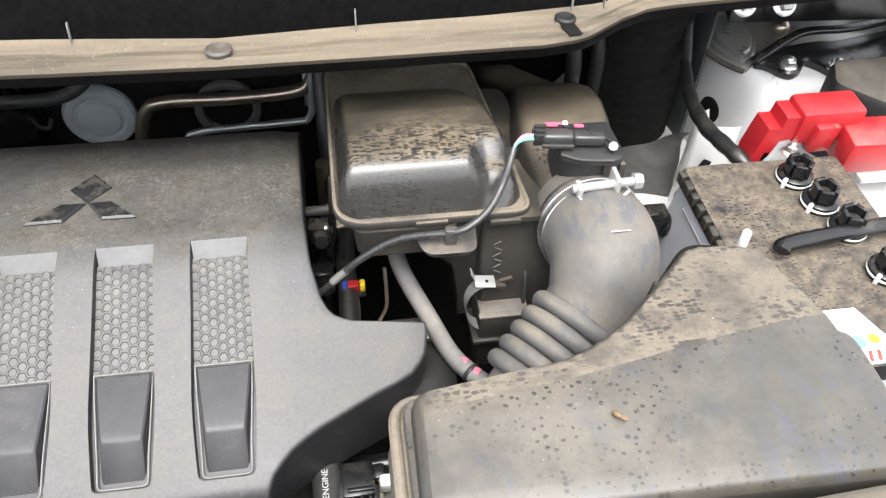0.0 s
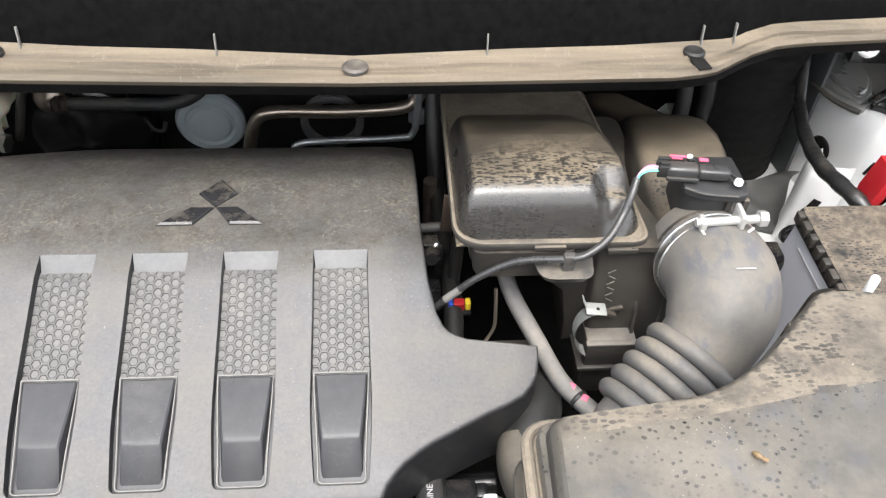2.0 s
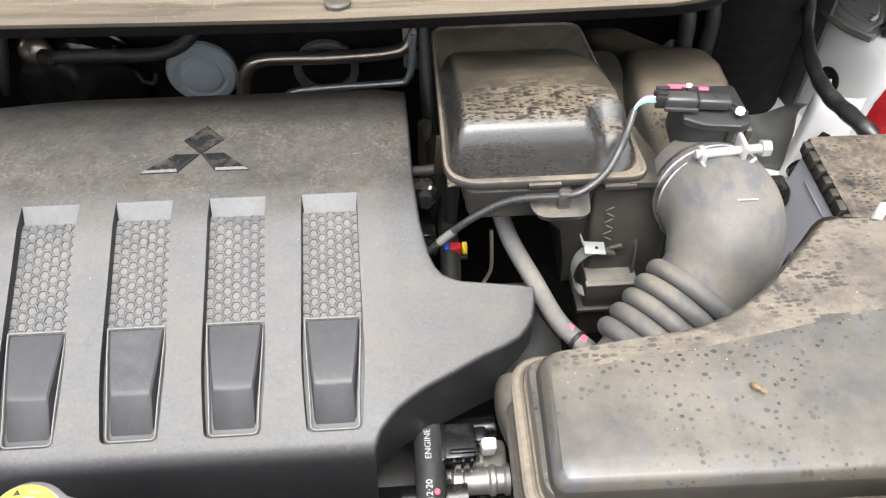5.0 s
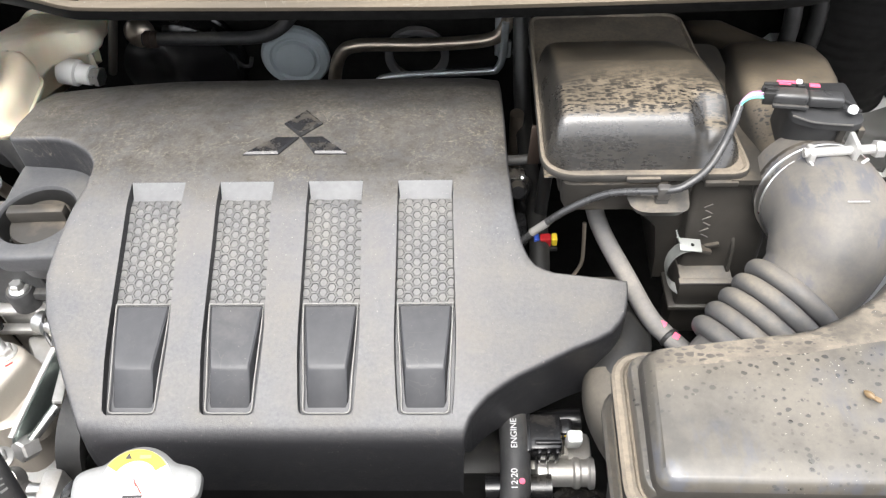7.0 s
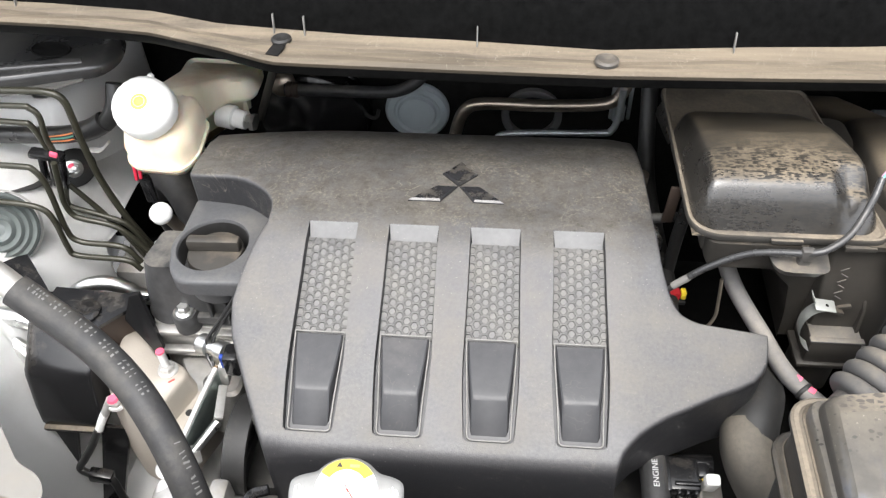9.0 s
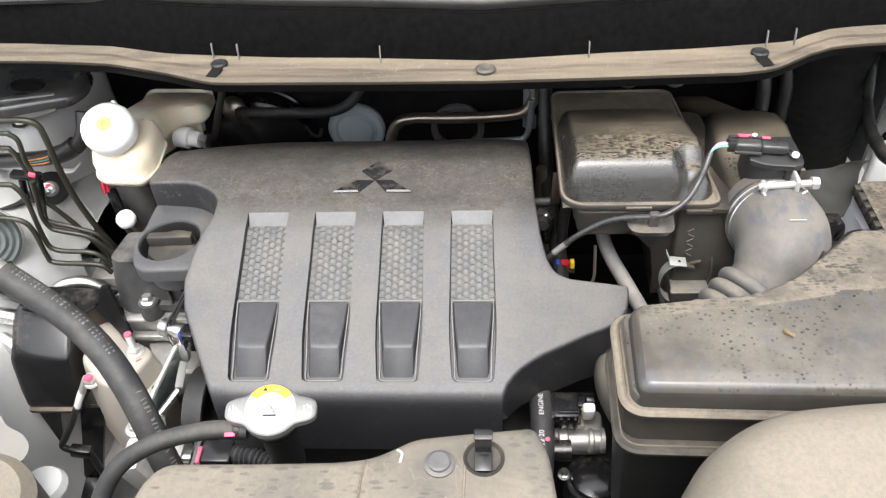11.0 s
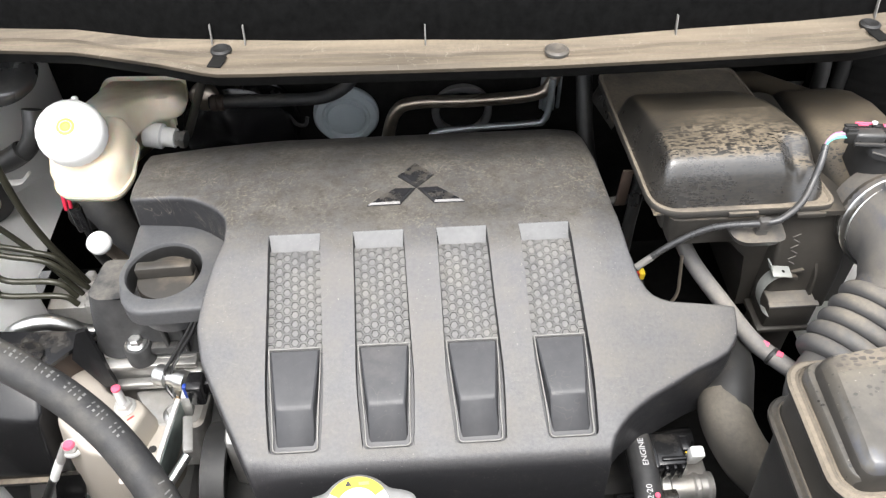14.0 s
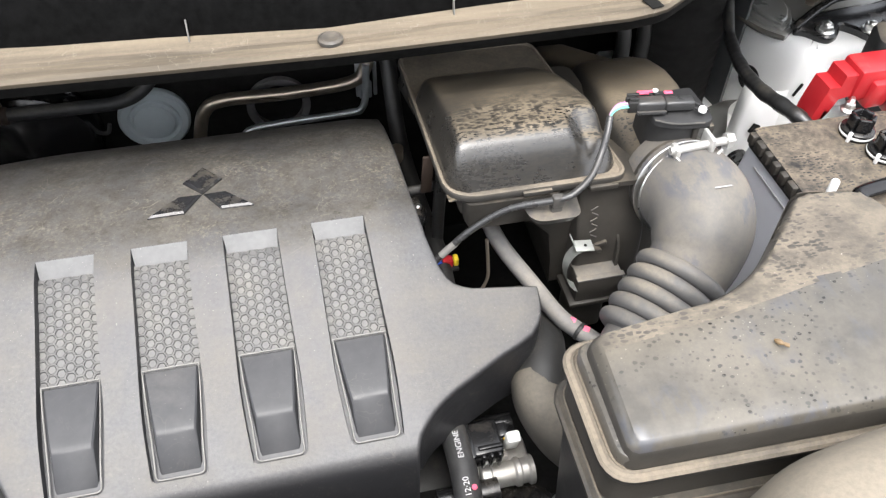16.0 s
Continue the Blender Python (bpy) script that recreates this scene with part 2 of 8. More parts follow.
M = {
    "cover": mat("cover_plastic", (0.071, 0.0705, 0.0745), 0.45, col2=(0.109, 0.107, 0.107), scale=300, bump=0.4, bump_scale=700, dust=(0.165, 0.148, 0.122), dust_amount=0.45, dust_scale=15, dust_up=0.80, grit=0.8, side_shade=(0.022, 0.022, 0.024), scuff=0.52, scuff_from=0.46, soil=0.9, soil_from=0.45),
    "scoop": mat("scoop_plastic", (0.034, 0.035, 0.038), 0.40, col2=(0.050, 0.050, 0.053), scale=90, bump=0.12, bump_scale=900, dust=(0.15, 0.14, 0.13), dust_amount=0.2, dust_up=0.8, grit=0.35, gloss=0.45, scuff=0.08),
    "deck": mat("clean_cover_plastic", (0.060, 0.061, 0.065), 0.45, col2=(0.085, 0.085, 0.087), scale=260, bump=0.35, bump_scale=700, dust=(0.15, 0.14, 0.12), dust_amount=0.25, dust_scale=15, dust_up=0.8, grit=0.4),
    "honey": mat("grille_plastic", (0.085, 0.084, 0.082), 0.5, col2=(0.12, 0.118, 0.115), scale=120, dust=(0.18, 0.172, 0.155), dust_amount=0.4, dust_scale=30, dust_up=0.3, grit=0.4),
    "badge": mat("badge_gloss_black", (0.016, 0.016, 0.017), 0.25, dust=(0.16, 0.14, 0.11), dust_amount=0.28, dust_scale=45, dust_up=0.6, grit=0.7),
    "box": mat("satin_black_plastic", (0.016, 0.0155, 0.0148), 0.27, scale=80, bump=0.10, bump_scale=700, dust=(0.190, 0.155, 0.108), dust_amount=0.85, dust_scale=6, dust_up=0.80, spots=2.2, spot_scale=500, spot_stretch=0.34, spot_y=(0.545, 0.625), spot_size=0.86, gloss=0.65, rvar=0.05, film=0.08, coat=0.25),
    "ductbox": mat("dusty_duct_box_plastic", (0.016, 0.0155, 0.0145), 0.38, scale=80, bump=0.12, bump_scale=700, dust=(0.165, 0.132, 0.090), dust_amount=0.80, dust_scale=9, dust_up=0.62, spots=0.5, spot_scale=420, spot_stretch=0.5, spot_cloud=20, gloss=0.5, rvar=0.08, film=0.10),
    "boxlow": mat("dark_box_plastic", (0.021, 0.0203, 0.0190), 0.42, scale=80, bump=0.15, dust=(0.17, 0.138, 0.10), dust_amount=0.30, dust_up=0.5, dust_scale=18, gloss=0.5, film=0.12),
    "clipgrey": mat("grey_clip_plastic", (0.055, 0.053, 0.050), 0.32, col2=(0.08, 0.076, 0.07), scale=80, bump=0.1, dust=(0.24, 0.20, 0.15), dust_amount=0.4, dust_up=0.5, dust_scale=25, gloss=0.6),
    "flange": mat("dusty_flange_plastic", (0.032, 0.030, 0.027), 0.5, dust=(0.215, 0.180, 0.135), dust_amount=0.80, dust_scale=16, dust_up=0.2, grit=0.4),
    "flange2": mat("dark_flange_plastic", (0.026, 0.025, 0.023), 0.42, dust=(0.17, 0.142, 0.105), dust_amount=0.45, dust_scale=20, dust_up=0.2, grit=0.4, film=0.15),
    "cleaner": mat("dusty_cleaner_plastic", (0.028, 0.027, 0.025), 0.26, col2=(0.040, 0.038, 0.035), scale=160, bump=0.04, bump_scale=600, dust=(0.165, 0.145, 0.115), dust_amount=0.35, dust_scale=7, dust_up=0.6, spots=0.9, spot_scale=250, spot_stretch=0.8, spot_cloud=9, spot_size=0.40, coat=0.5, grit=0.9, film=0.44, wipe=0.4),
    "cleaner_back": mat("dust_caked_cleaner_plastic", (0.045, 0.042, 0.038), 0.5, col2=(0.09, 0.08, 0.068), scale=60, bump=0.3, bump_scale=220, dust=(0.205, 0.175, 0.135), dust_amount=0.75, dust_scale=26, dust_up=0.5, spots=0.75, spot_scale=300, spot_stretch=0.55, spot_cloud=24, spot_size=0.66, grit=0.9),
    "duct": mat("dusty_duct_plastic", (0.082, 0.076, 0.065), 0.5, col2=(0.110, 0.101, 0.086), scale=60, dust=(0.235, 0.203, 0.158), dust_amount=0.85, dust_scale=5, dust_up=-0.2, bump=0.1, grit=0.5, scuff=0.1),
    "shroud": mat("dusty_shroud_plastic", (0.070, 0.064, 0.056), 0.55, col2=(0.110, 0.100, 0.086), scale=30, dust=(0.205, 0.178, 0.140), dust_amount=0.72, dust_scale=10, dust_up=0.0, bump=0.15, scuff=0.4, spots=0.55, spot_scale=230, spot_stretch=0.35, spot_cloud=14, spot_size=0.5, grit=0.3),
    "rubber": mat("dusty_rubber", (0.085, 0.085, 0.088), 0.5, col2=(0.115, 0.112, 0.11), scale=35, dust=(0.29, 0.25, 0.19), dust_amount=0.5, dust_scale=14, dust_up=0.2, bump=0.2, bump_scale=500),
    "rubber2": mat("brown_grey_rubber", (0.042, 0.039, 0.034), 0.6, col2=(0.065, 0.06, 0.052), scale=35, dust=(0.19, 0.165, 0.13), dust_amount=0.55, dust_scale=14, dust_up=0.2, bump=0.2, bump_scale=500),
    "hose": mat("black_hose_rubber", (0.020, 0.020, 0.021), 0.55, col2=(0.04, 0.04, 0.04), scale=70, dust=(0.17, 0.155, 0.13), dust_amount=0.3, dust_up=0.2, bump=0.4, bump_scale=700, gloss=0.4),
    "ghose": mat("grey_hose_rubber", (0.09, 0.09, 0.092), 0.55, col2=(0.14, 0.14, 0.14), scale=45, dust=(0.30, 0.27, 0.23), dust_amount=0.5, dust_up=0.1, bump=0.2),
    "black": mat("matt_black_plastic", (0.014, 0.0138, 0.0135), 0.5, col2=(0.024, 0.0235, 0.0225), scale=70, bump=0.2, dust=(0.12, 0.105, 0.085), dust_amount=0.15, dust_up=0.4, dust_scale=24),
    "gblack": mat("gloss_black_paint", (0.007, 0.007, 0.0075), 0.20, bump=0.05, rvar=0.06, dust=(0.12, 0.105, 0.085), dust_amount=0.22, dust_scale=16, dust_up=0.5, grit=0.25),
    "satin": mat("satin_black_steel_paint", (0.045, 0.045, 0.046), 0.26, col2=(0.065, 0.064, 0.063), scale=40, bump=0.05, rvar=0.08, dust=(0.16, 0.15, 0.13), dust_amount=0.3, dust_scale=9, dust_up=0.5, coat=0.7, grit=0.3),
    "lamp": mat("pale_grey_lamp_plastic", (0.175, 0.170, 0.160), 0.45, col2=(0.22, 0.215, 0.20), scale=18, dust=(0.22, 0.20, 0.17), dust_amount=0.4, dust_scale=10, dust_up=0.2, bump=0.1),
    "shadegrey": mat("shade_grey_sheet", (0.20, 0.20, 0.19), 0.28, 0.3, col2=(0.26, 0.255, 0.245), scale=14, coat=0.3, dust=(0.26, 0.24, 0.20), dust_amount=0.3, dust_scale=12, dust_up=0.3, bump=0.08),
    "fuse": mat("dusty_fuse_box_plastic", (0.012, 0.012, 0.012), 0.5, bump=0.2, dust=(0.105, 0.090, 0.070), dust_amount=0.6, dust_scale=14, dust_up=0.6),
    "void": mat("soot_black_felt", (0.0068, 0.0066, 0.0063), 0.9, col2=(0.016, 0.0155, 0.0147), scale=60, bump=0.6, bump_scale=250, gloss=0.15),
    "cowl": mat("black_cowl_plastic", (0.0028, 0.0028, 0.0028), 0.45, scale=120, bump=0.15, bump_scale=800, gloss=0.035),
    "ledge": mat("dust_caked_ledge", (0.050, 0.041, 0.030), 0.7, col2=(0.150, 0.121, 0.086), scale=60, stretch=(0.07, 1.0, 1.0), dust=(0.235, 0.193, 0.140), dust_amount=0.50, dust_scale=45, dust_up=0.2, bump=0.4, bump_scale=250, scuff=0.32, grit=0.6),
    "strip": mat("weatherstrip_rubber", (0.015, 0.015, 0.015), 0.38, col2=(0.03, 0.029, 0.027), scale=40, dust=(0.26, 0.23, 0.19), dust_amount=0.3, dust_scale=6, dust_up=0.2),
    "white": mat("white_car_paint", (0.86, 0.86, 0.85), 0.3, col2=(0.80, 0.80, 0.785), scale=10, coat=0.4, dust=(0.56, 0.53, 0.48), dust_amount=0.16, dust_scale=7, dust_up=0.2, grit=0.3),
    "whitep": mat("white_plastic", (0.82, 0.82, 0.80), 0.4, col2=(0.78, 0.78, 0.76), scale=30),
    "nylon": mat("translucent_nylon", (0.82, 0.76, 0.63), 0.42, col2=(0.70, 0.57, 0.38), scale=9, mix=0.6, dust=(0.40, 0.31, 0.20), dust_amount=0.25, dust_up=0.6, subsurface_weight=0.25, subsurface_scale=0.01),
    "stain": mat("tea_brown_stain", (0.38, 0.24, 0.09), 0.5, scale=40),
    "steel": mat("bright_zinc_steel", (0.62, 0.62, 0.60), 0.32, 1.0, scale=120, rvar=0.15),
    "clampzinc": mat("dull_zinc_spring_steel", (0.33, 0.34, 0.32), 0.5, 0.4, col2=(0.40, 0.41, 0.385), scale=120),
    "zinc": mat("white_zinc_steel", (0.52, 0.51, 0.485), 0.45, 0.6, col2=(0.62, 0.61, 0.59), scale=150),
    "alu": mat("cast_aluminium", (0.58, 0.57, 0.55), 0.42, 0.75, col2=(0.42, 0.41, 0.39), scale=70, bump=0.5, bump_scale=500, dust=(0.42, 0.36, 0.27), dust_amount=0.35, dust_up=0.2),
    "cast": mat("tan_cast_aluminium", (0.47, 0.43, 0.375), 0.5, 0.3, col2=(0.46, 0.41, 0.35), scale=40, bump=0.5, bump_scale=350),
    "pipe": mat("tarnished_pipe", (0.52, 0.45, 0.37), 0.34, 0.9, col2=(0.38, 0.33, 0.27), scale=60),
    "pipe2": mat("dull_aluminium_pipe", (0.50, 0.53, 0.55), 0.4, 0.8, scale=60),
    "grom": mat("blue_grey_grommet", (0.44, 0.50, 0.53), 0.5, col2=(0.50, 0.56, 0.585), scale=30),
    "red": mat("red_plastic", (0.36, 0.010, 0.016), 0.36, col2=(0.42, 0.024, 0.028), scale=40, dust=(0.44, 0.20, 0.17), dust_amount=0.25, dust_up=0.5),
    "batt": mat("dusty_battery_black", (0.014, 0.014, 0.014), 0.5, dust=(0.195, 0.158, 0.115), dust_amount=0.65, dust_scale=60, dust_up=0.4, spots=0.8, spot_scale=480, spot_stretch=0.4, spot_cloud=30, grit=1.0),
    "batside": mat("pale_battery_case", (0.68, 0.69, 0.74), 0.4, col2=(0.60, 0.61, 0.66), scale=12, grit=0.3),
    "paper": mat("white_label_paper", (0.70, 0.69, 0.67), 0.6, scale=30),
    "yellow": mat("yellow_print", (0.68, 0.50, 0.03), 0.5, scale=60),
    "yellowp": mat("yellow_cap_print", (0.70, 0.62, 0.06), 0.5, scale=60),
    "ink": mat("black_ink", (0.02, 0.02, 0.02), 0.5, scale=60),
    "redink": mat("red_ink", (0.55, 0.05, 0.04), 0.5, scale=60),
    "blueink": mat("pale_blue_ink", (0.15, 0.48, 0.60), 0.5, scale=60),
    "greyink": mat("grey_print", (0.42, 0.42, 0.42), 0.6, scale=60),
    "whiteink": mat("white_print", (0.75, 0.75, 0.73), 0.6, scale=60),
    "pink": mat("pink_paint_mark", (0.80, 0.10, 0.17), 0.45, scale=60),
    "redlock": mat("red_lock_plastic", (0.50, 0.02, 0.05), 0.45, scale=60),
    "blue": mat("blue_plastic", (0.015, 0.045, 0.26), 0.4, scale=60),
    "orange": mat("orange_wire", (0.65, 0.20, 0.06), 0.45, scale=60),
    "green": mat("green_wire", (0.06, 0.25, 0.18), 0.45, scale=60),
    "teal": mat("teal_wire", (0.10, 0.42, 0.36), 0.4, scale=60),
    "mauve": mat("mauve_wire", (0.34, 0.13, 0.28), 0.4, scale=60),
    "plug": mat("satin_black_plug", (0.030, 0.030, 0.031), 0.28, col2=(0.045, 0.045, 0.045), scale=90, bump=0.08, dust=(0.15, 0.13, 0.10), dust_amount=0.15, dust_up=0.6, gloss=0.6),
    "tape": mat("black_vinyl_tape", (0.014, 0.014, 0.014), 0.30, scale=90, bump=0.4, bump_scale=160, dust=(0.10, 0.088, 0.07), dust_amount=0.25, dust_scale=30, dust_up=0.3, gloss=0.6),
    "asphalt": mat("asphalt", (0.045, 0.045, 0.045), 0.9, col2=(0.075, 0.073, 0.07), scale=90, bump=0.8, bump_scale=120),
    "olive": mat("olive_brake_tube", (0.030, 0.029, 0.020), 0.32, 0.2, scale=50),
    "wall": mat("light_block_grey", (0.10, 0.10, 0.105), 0.8, scale=4),
    # dark grey stands in for white body paint in shade
    "bodyshade": mat("body_shade_grey", (0.055, 0.058, 0.060), 0.6, col2=(0.080, 0.083, 0.085), scale=30, bump=0.4, bump_scale=120, dust=(0.22, 0.19, 0.15), dust_amount=0.3, dust_up=0.3),
    "liner": mat("grey_hood_liner", (0.16, 0.16, 0.16), 0.8, scale=20),
    "glass": mat("dark_windscreen_glass", (0.02, 0.022, 0.024), 0.05, scale=5),
    "greyink2": mat("faded_hose_print", (0.14, 0.14, 0.133), 0.6, scale=60),
    "elbow": mat("wiped_rubber", (0.080, 0.078, 0.077), 0.48, col2=(0.112, 0.108, 0.102), scale=25, dust=(0.215, 0.19, 0.155), dust_amount=0.5, dust_scale=12, dust_up=-0.3, bump=0.2, bump_scale=500, wipe=0.5),
    "rim": mat("pale_moulded_rim", (0.17, 0.165, 0.155), 0.5, scale=60),
    "camcover": mat("grey_cam_cover_plastic", (0.027, 0.027, 0.028), 0.5, col2=(0.06, 0.06, 0.06), scale=80, bump=0.4, dust=(0.20, 0.18, 0.15), dust_amount=0.4, dust_scale=20, dust_up=0.4),
    "bluezinc": mat("green_tinted_zinc", (0.36, 0.42, 0.40), 0.35, 0.8, scale=90, rvar=0.15),
    "conn": mat("clean_black_connector", (0.022, 0.022, 0.023), 0.42, col2=(0.035, 0.035, 0.035), scale=90, bump=0.1),
    "rust": mat("rust_brown_paint", (0.032, 0.022, 0.017), 0.6, col2=(0.055, 0.037, 0.027), scale=50),
    "plate": mat("pale_vent_plate", (0.085, 0.085, 0.087), 0.5, col2=(0.115, 0.115, 0.115), scale=120, bump=0.1, grit=0.5),
    "horn": mat("grey_green_horn_paint", (0.10, 0.115, 0.11), 0.32, col2=(0.13, 0.145, 0.14), scale=40, coat=0.2),
    "capmetal": mat("dull_cap_metal", (0.24, 0.24, 0.235), 0.45, 0.45, col2=(0.30, 0.30, 0.29), scale=120, grit=0.3),
    "capskirt": mat("dark_cap_metal", (0.11, 0.11, 0.11), 0.5, 0.5, col2=(0.18, 0.18, 0.175), scale=150),
    "faintred": mat("faded_red_ink", (0.62, 0.30, 0.26), 0.5, scale=60),
    "gold": mat("dried_bud_brown", (0.15, 0.10, 0.05), 0.45, scale=150),
}


# ---- mesh helpers ----
def part(name, bm, material, parent=None, label="", sharp=38.0):
    """Links a bmesh, in world coordinates, as one mesh object, under a thing or a part."""
    bmesh.ops.recalc_face_normals(bm, faces=bm.faces)
    for f in bm.faces:
        f.smooth = True
    me = bpy.data.meshes.new(name)
    bm.to_mesh(me)
    bm.free()
    me.set_sharp_from_angle(angle=radians(sharp))
    me.materials.append(M[material])
    ob = new(name, me)
    if parent:
        ob.parent = parent
        if not parent.parent and parent.type == "EMPTY":
            ob.matrix_parent_inverse = Matrix.Translation(parent.location).inverted()
    if label:
        ob["label"] = label
    return ob


def thing(name, loc, label, category, group="", kind=""):
    e = new(name)
    e.empty_display_size = 0.03
    e.location = loc
    return tagged(e, label, category, group, kind)


def lone(name, bm, material, label, category, group="", kind="", sharp=38.0):
    return tagged(part(name, bm, material, sharp=sharp), label, category, group, kind)


def join(*bms):
    out = bms[0]
    for b in bms[1:]:
        me = bpy.data.meshes.new("tmp")
        b.to_mesh(me)
        b.free()
        out.from_mesh(me)
        bpy.data.meshes.remove(me)
    return out


def box(cx, cy, cz, sx, sy, sz, bevel=0.002, rot=(0, 0, 0), seg=2):
    bm = bmesh.new()
    bmesh.ops.create_cube(bm, size=1.0)
    bmesh.ops.transform(bm, matrix=Matrix.Diagonal((sx, sy, sz, 1)), verts=bm.verts)
    if bevel:
        bmesh.ops.bevel(bm, geom=bm.edges[:], offset=min(bevel, 0.45 * min(sx, sy, sz)), segments=seg, affect="EDGES", profile=0.5)
    bmesh.ops.transform(bm, matrix=pose(cx, cy, cz, *rot), verts=bm.verts)
    return bm


def smooth_path(pts, per=6):
    """A Catmull-Rom curve through pts."""
    v = [Vector(p) for p in pts]
    v = [v[0] * 2 - v[1], *v, v[-1] * 2 - v[-2]]
    out = []
    for i in range(1, len(v) - 2):
        a, b, c, d = v[i - 1:i + 3]
        for k in range(per):
            t = k / per
            out.append(0.5 * (2 * b + (c - a) * t + (2 * a - 5 * b + 4 * c - d) * t * t + (3 * b - a - 3 * c + d) * t ** 3))
    return out + [v[-2]]


def tube(pts, r, seg=12, per=6, smooth=True, caps=True, flat=1.0):
    """A round bar or hose along pts; r a radius or a function of 0..1."""
    path = smooth_path(pts, per) if smooth and len(pts) > 2 else [Vector(p) for p in pts]
    bm, rings, up = bmesh.new(), [], None
    for i, p in enumerate(path):
        d = (path[min(i + 1, len(path) - 1)] - path[max(i - 1, 0)]).normalized()
        if up is None:
            up = Vector((0, 0, 1)) if abs(d.z) < 0.9 else Vector((0, 1, 0))
        side = d.cross(up).normalized()
        up = side.cross(d).normalized()
        rr = r(i / (len(path) - 1)) if callable(r) else r
        rings.append([bm.verts.new(p + rr * (math.cos(a) * side + flat * math.sin(a) * up)) for a in (2 * math.pi * k / seg for k in range(seg))])
    for a, b in zip(rings, rings[1:]):
        for k in range(seg):
            bm.faces.new((a[k], a[(k + 1) % seg], b[(k + 1) % seg], b[k]))
    if caps:
        bm.faces.new(rings[0][::-1]), bm.faces.new(rings[-1])
    return bm


def revolve(profile, m=None, seg=32, caps=True, wob=None):
    """Turns (radius, height) pairs round z, then places them by m."""
    bm, rings = bmesh.new(), []
    for r, z in profile:
        rings.append([bm.verts.new((r * math.cos(a) * (wob(a) if wob else 1), r * math.sin(a) * (wob(a) if wob else 1), z)) for a in (2 * math.pi * k / seg for k in range(seg))])
    for a, b in zip(rings, rings[1:]):
        for k in range(seg):
            bm.faces.new((a[k], a[(k + 1) % seg], b[(k + 1) % seg], b[k]))
    if caps:
        bm.faces.new(rings[0][::-1]), bm.faces.new(rings[-1])
    if m is not None:
        bmesh.ops.transform(bm, matrix=m, verts=bm.verts)
    return bm


def stack(layers, cap_low=True, cap_top=True):
    """Skins layers (lists of 3D points of equal length), closed round and capped."""
    bm = bmesh.new()
    rings = [[bm.verts.new(p) for p in la] for la in layers]
    n = len(rings[0])
    for a, b in zip(rings, rings[1:]):
        for k in range(n):
            bm.faces.new((a[k], a[(k + 1) % n], b[(k + 1) % n], b[k]))
    caps = []
    if cap_low:
        caps.append(bm.faces.new(rings[0][::-1]))
    if cap_top:
        caps.append(bm.faces.new(rings[-1]))
    if caps:
        bmesh.ops.triangulate(bm, faces=caps)
    return bm


def rounded(pts, r, n=5):
    """A polygon (x, y) with its corners rounded; r one radius or one for each corner."""
    out = []
    for i, p in enumerate(pts):
        p = Vector(p)
        a, b = Vector(pts[i - 1]) - p, Vector(pts[(i + 1) % len(pts)]) - p
        rr = r[i] if isinstance(r, (list, tuple)) else r
        rr = min(rr, 0.48 * a.length, 0.48 * b.length)
        s, e = p + a.normalized() * rr, p + b.normalized() * rr
        for k in range(n + 1):
            t = k / n
            out.append(((1 - t) ** 2 * s + 2 * t * (1 - t) * p + t * t * e).to_tuple())
    return out


def grow(pts, d):
    """A counter-clockwise polygon moved outwards by d."""
    out, n = [], len(pts)
    for i in range(n):
        p0, p1, p2 = Vector(pts[i - 1]), Vector(pts[i]), Vector(pts[(i + 1) % n])
        e1, e2 = (p1 - p0), (p2 - p1)
        e1 = e1.normalized() if e1.length > 1e-7 else e2.normalized()
        e2 = e2.normalized() if e2.length > 1e-7 else e1
        nn = Vector((e1.y + e2.y, -e1.x - e2.x))
        nn = nn.normalized() if nn.length > 1e-6 else Vector((e1.y, -e1.x))
        k = 1.0 / max(0.5, nn.dot(Vector((e1.y, -e1.x))))
        out.append((p1 + nn * d * k).to_tuple())
    return out


def at_z(pts, z):
    return [(x, y, z(x, y) if callable(z) else z) for x, y in pts]


def prism(pts, z0, z1, edge=0.002):
    return stack([at_z(pts, z0), at_z(pts, (lambda x, y: z1(x, y) - edge) if callable(z1) else z1 - edge), at_z(grow(pts, -edge * 0.35), (lambda x, y: z1(x, y) - edge * 0.3) if callable(z1) else z1 - edge * 0.3), at_z(grow(pts, -edge), z1)])


def bolt_mesh(p, r=0.006, up=(0, 0, 1), stud=0.0, washer=1.7):
    """A hexagon bolt head on a flange, with an optional stud end."""
    q = Vector((0, 0, 1)).rotation_difference(Vector(up).normalized()).to_matrix().to_4x4()
    m = Matrix.Translation(p) @ q
    bm = revolve([(r * washer, 0), (r * washer, 0.0012), (r * 1.25, 0.003)], m, 24)
    bm = join(bm, revolve([(r * 1.12, 0.0025), (r * 1.12, 0.0085), (r * 0.9, 0.010)], m, 6))
    if stud:
        prof = [(r * 0.6, 0.009)]
        k = 0.009
        while k < stud:
            prof += [(r * 0.62, k), (r * 0.54, k + 0.0007)]
            k += 0.0014
        bm = join(bm, revolve(prof + [(r * 0.45, stud + 0.001)], m, 14))
    return bm

# ---- setting ----
def sheet(corners, thick, n=(0, 0, 1)):
    """A plate from a ring of 3D corners, thickened against n."""
    off = Vector(n).normalized() * thick
    return stack([[tuple(Vector(c) - off) for c in corners], list(corners)])


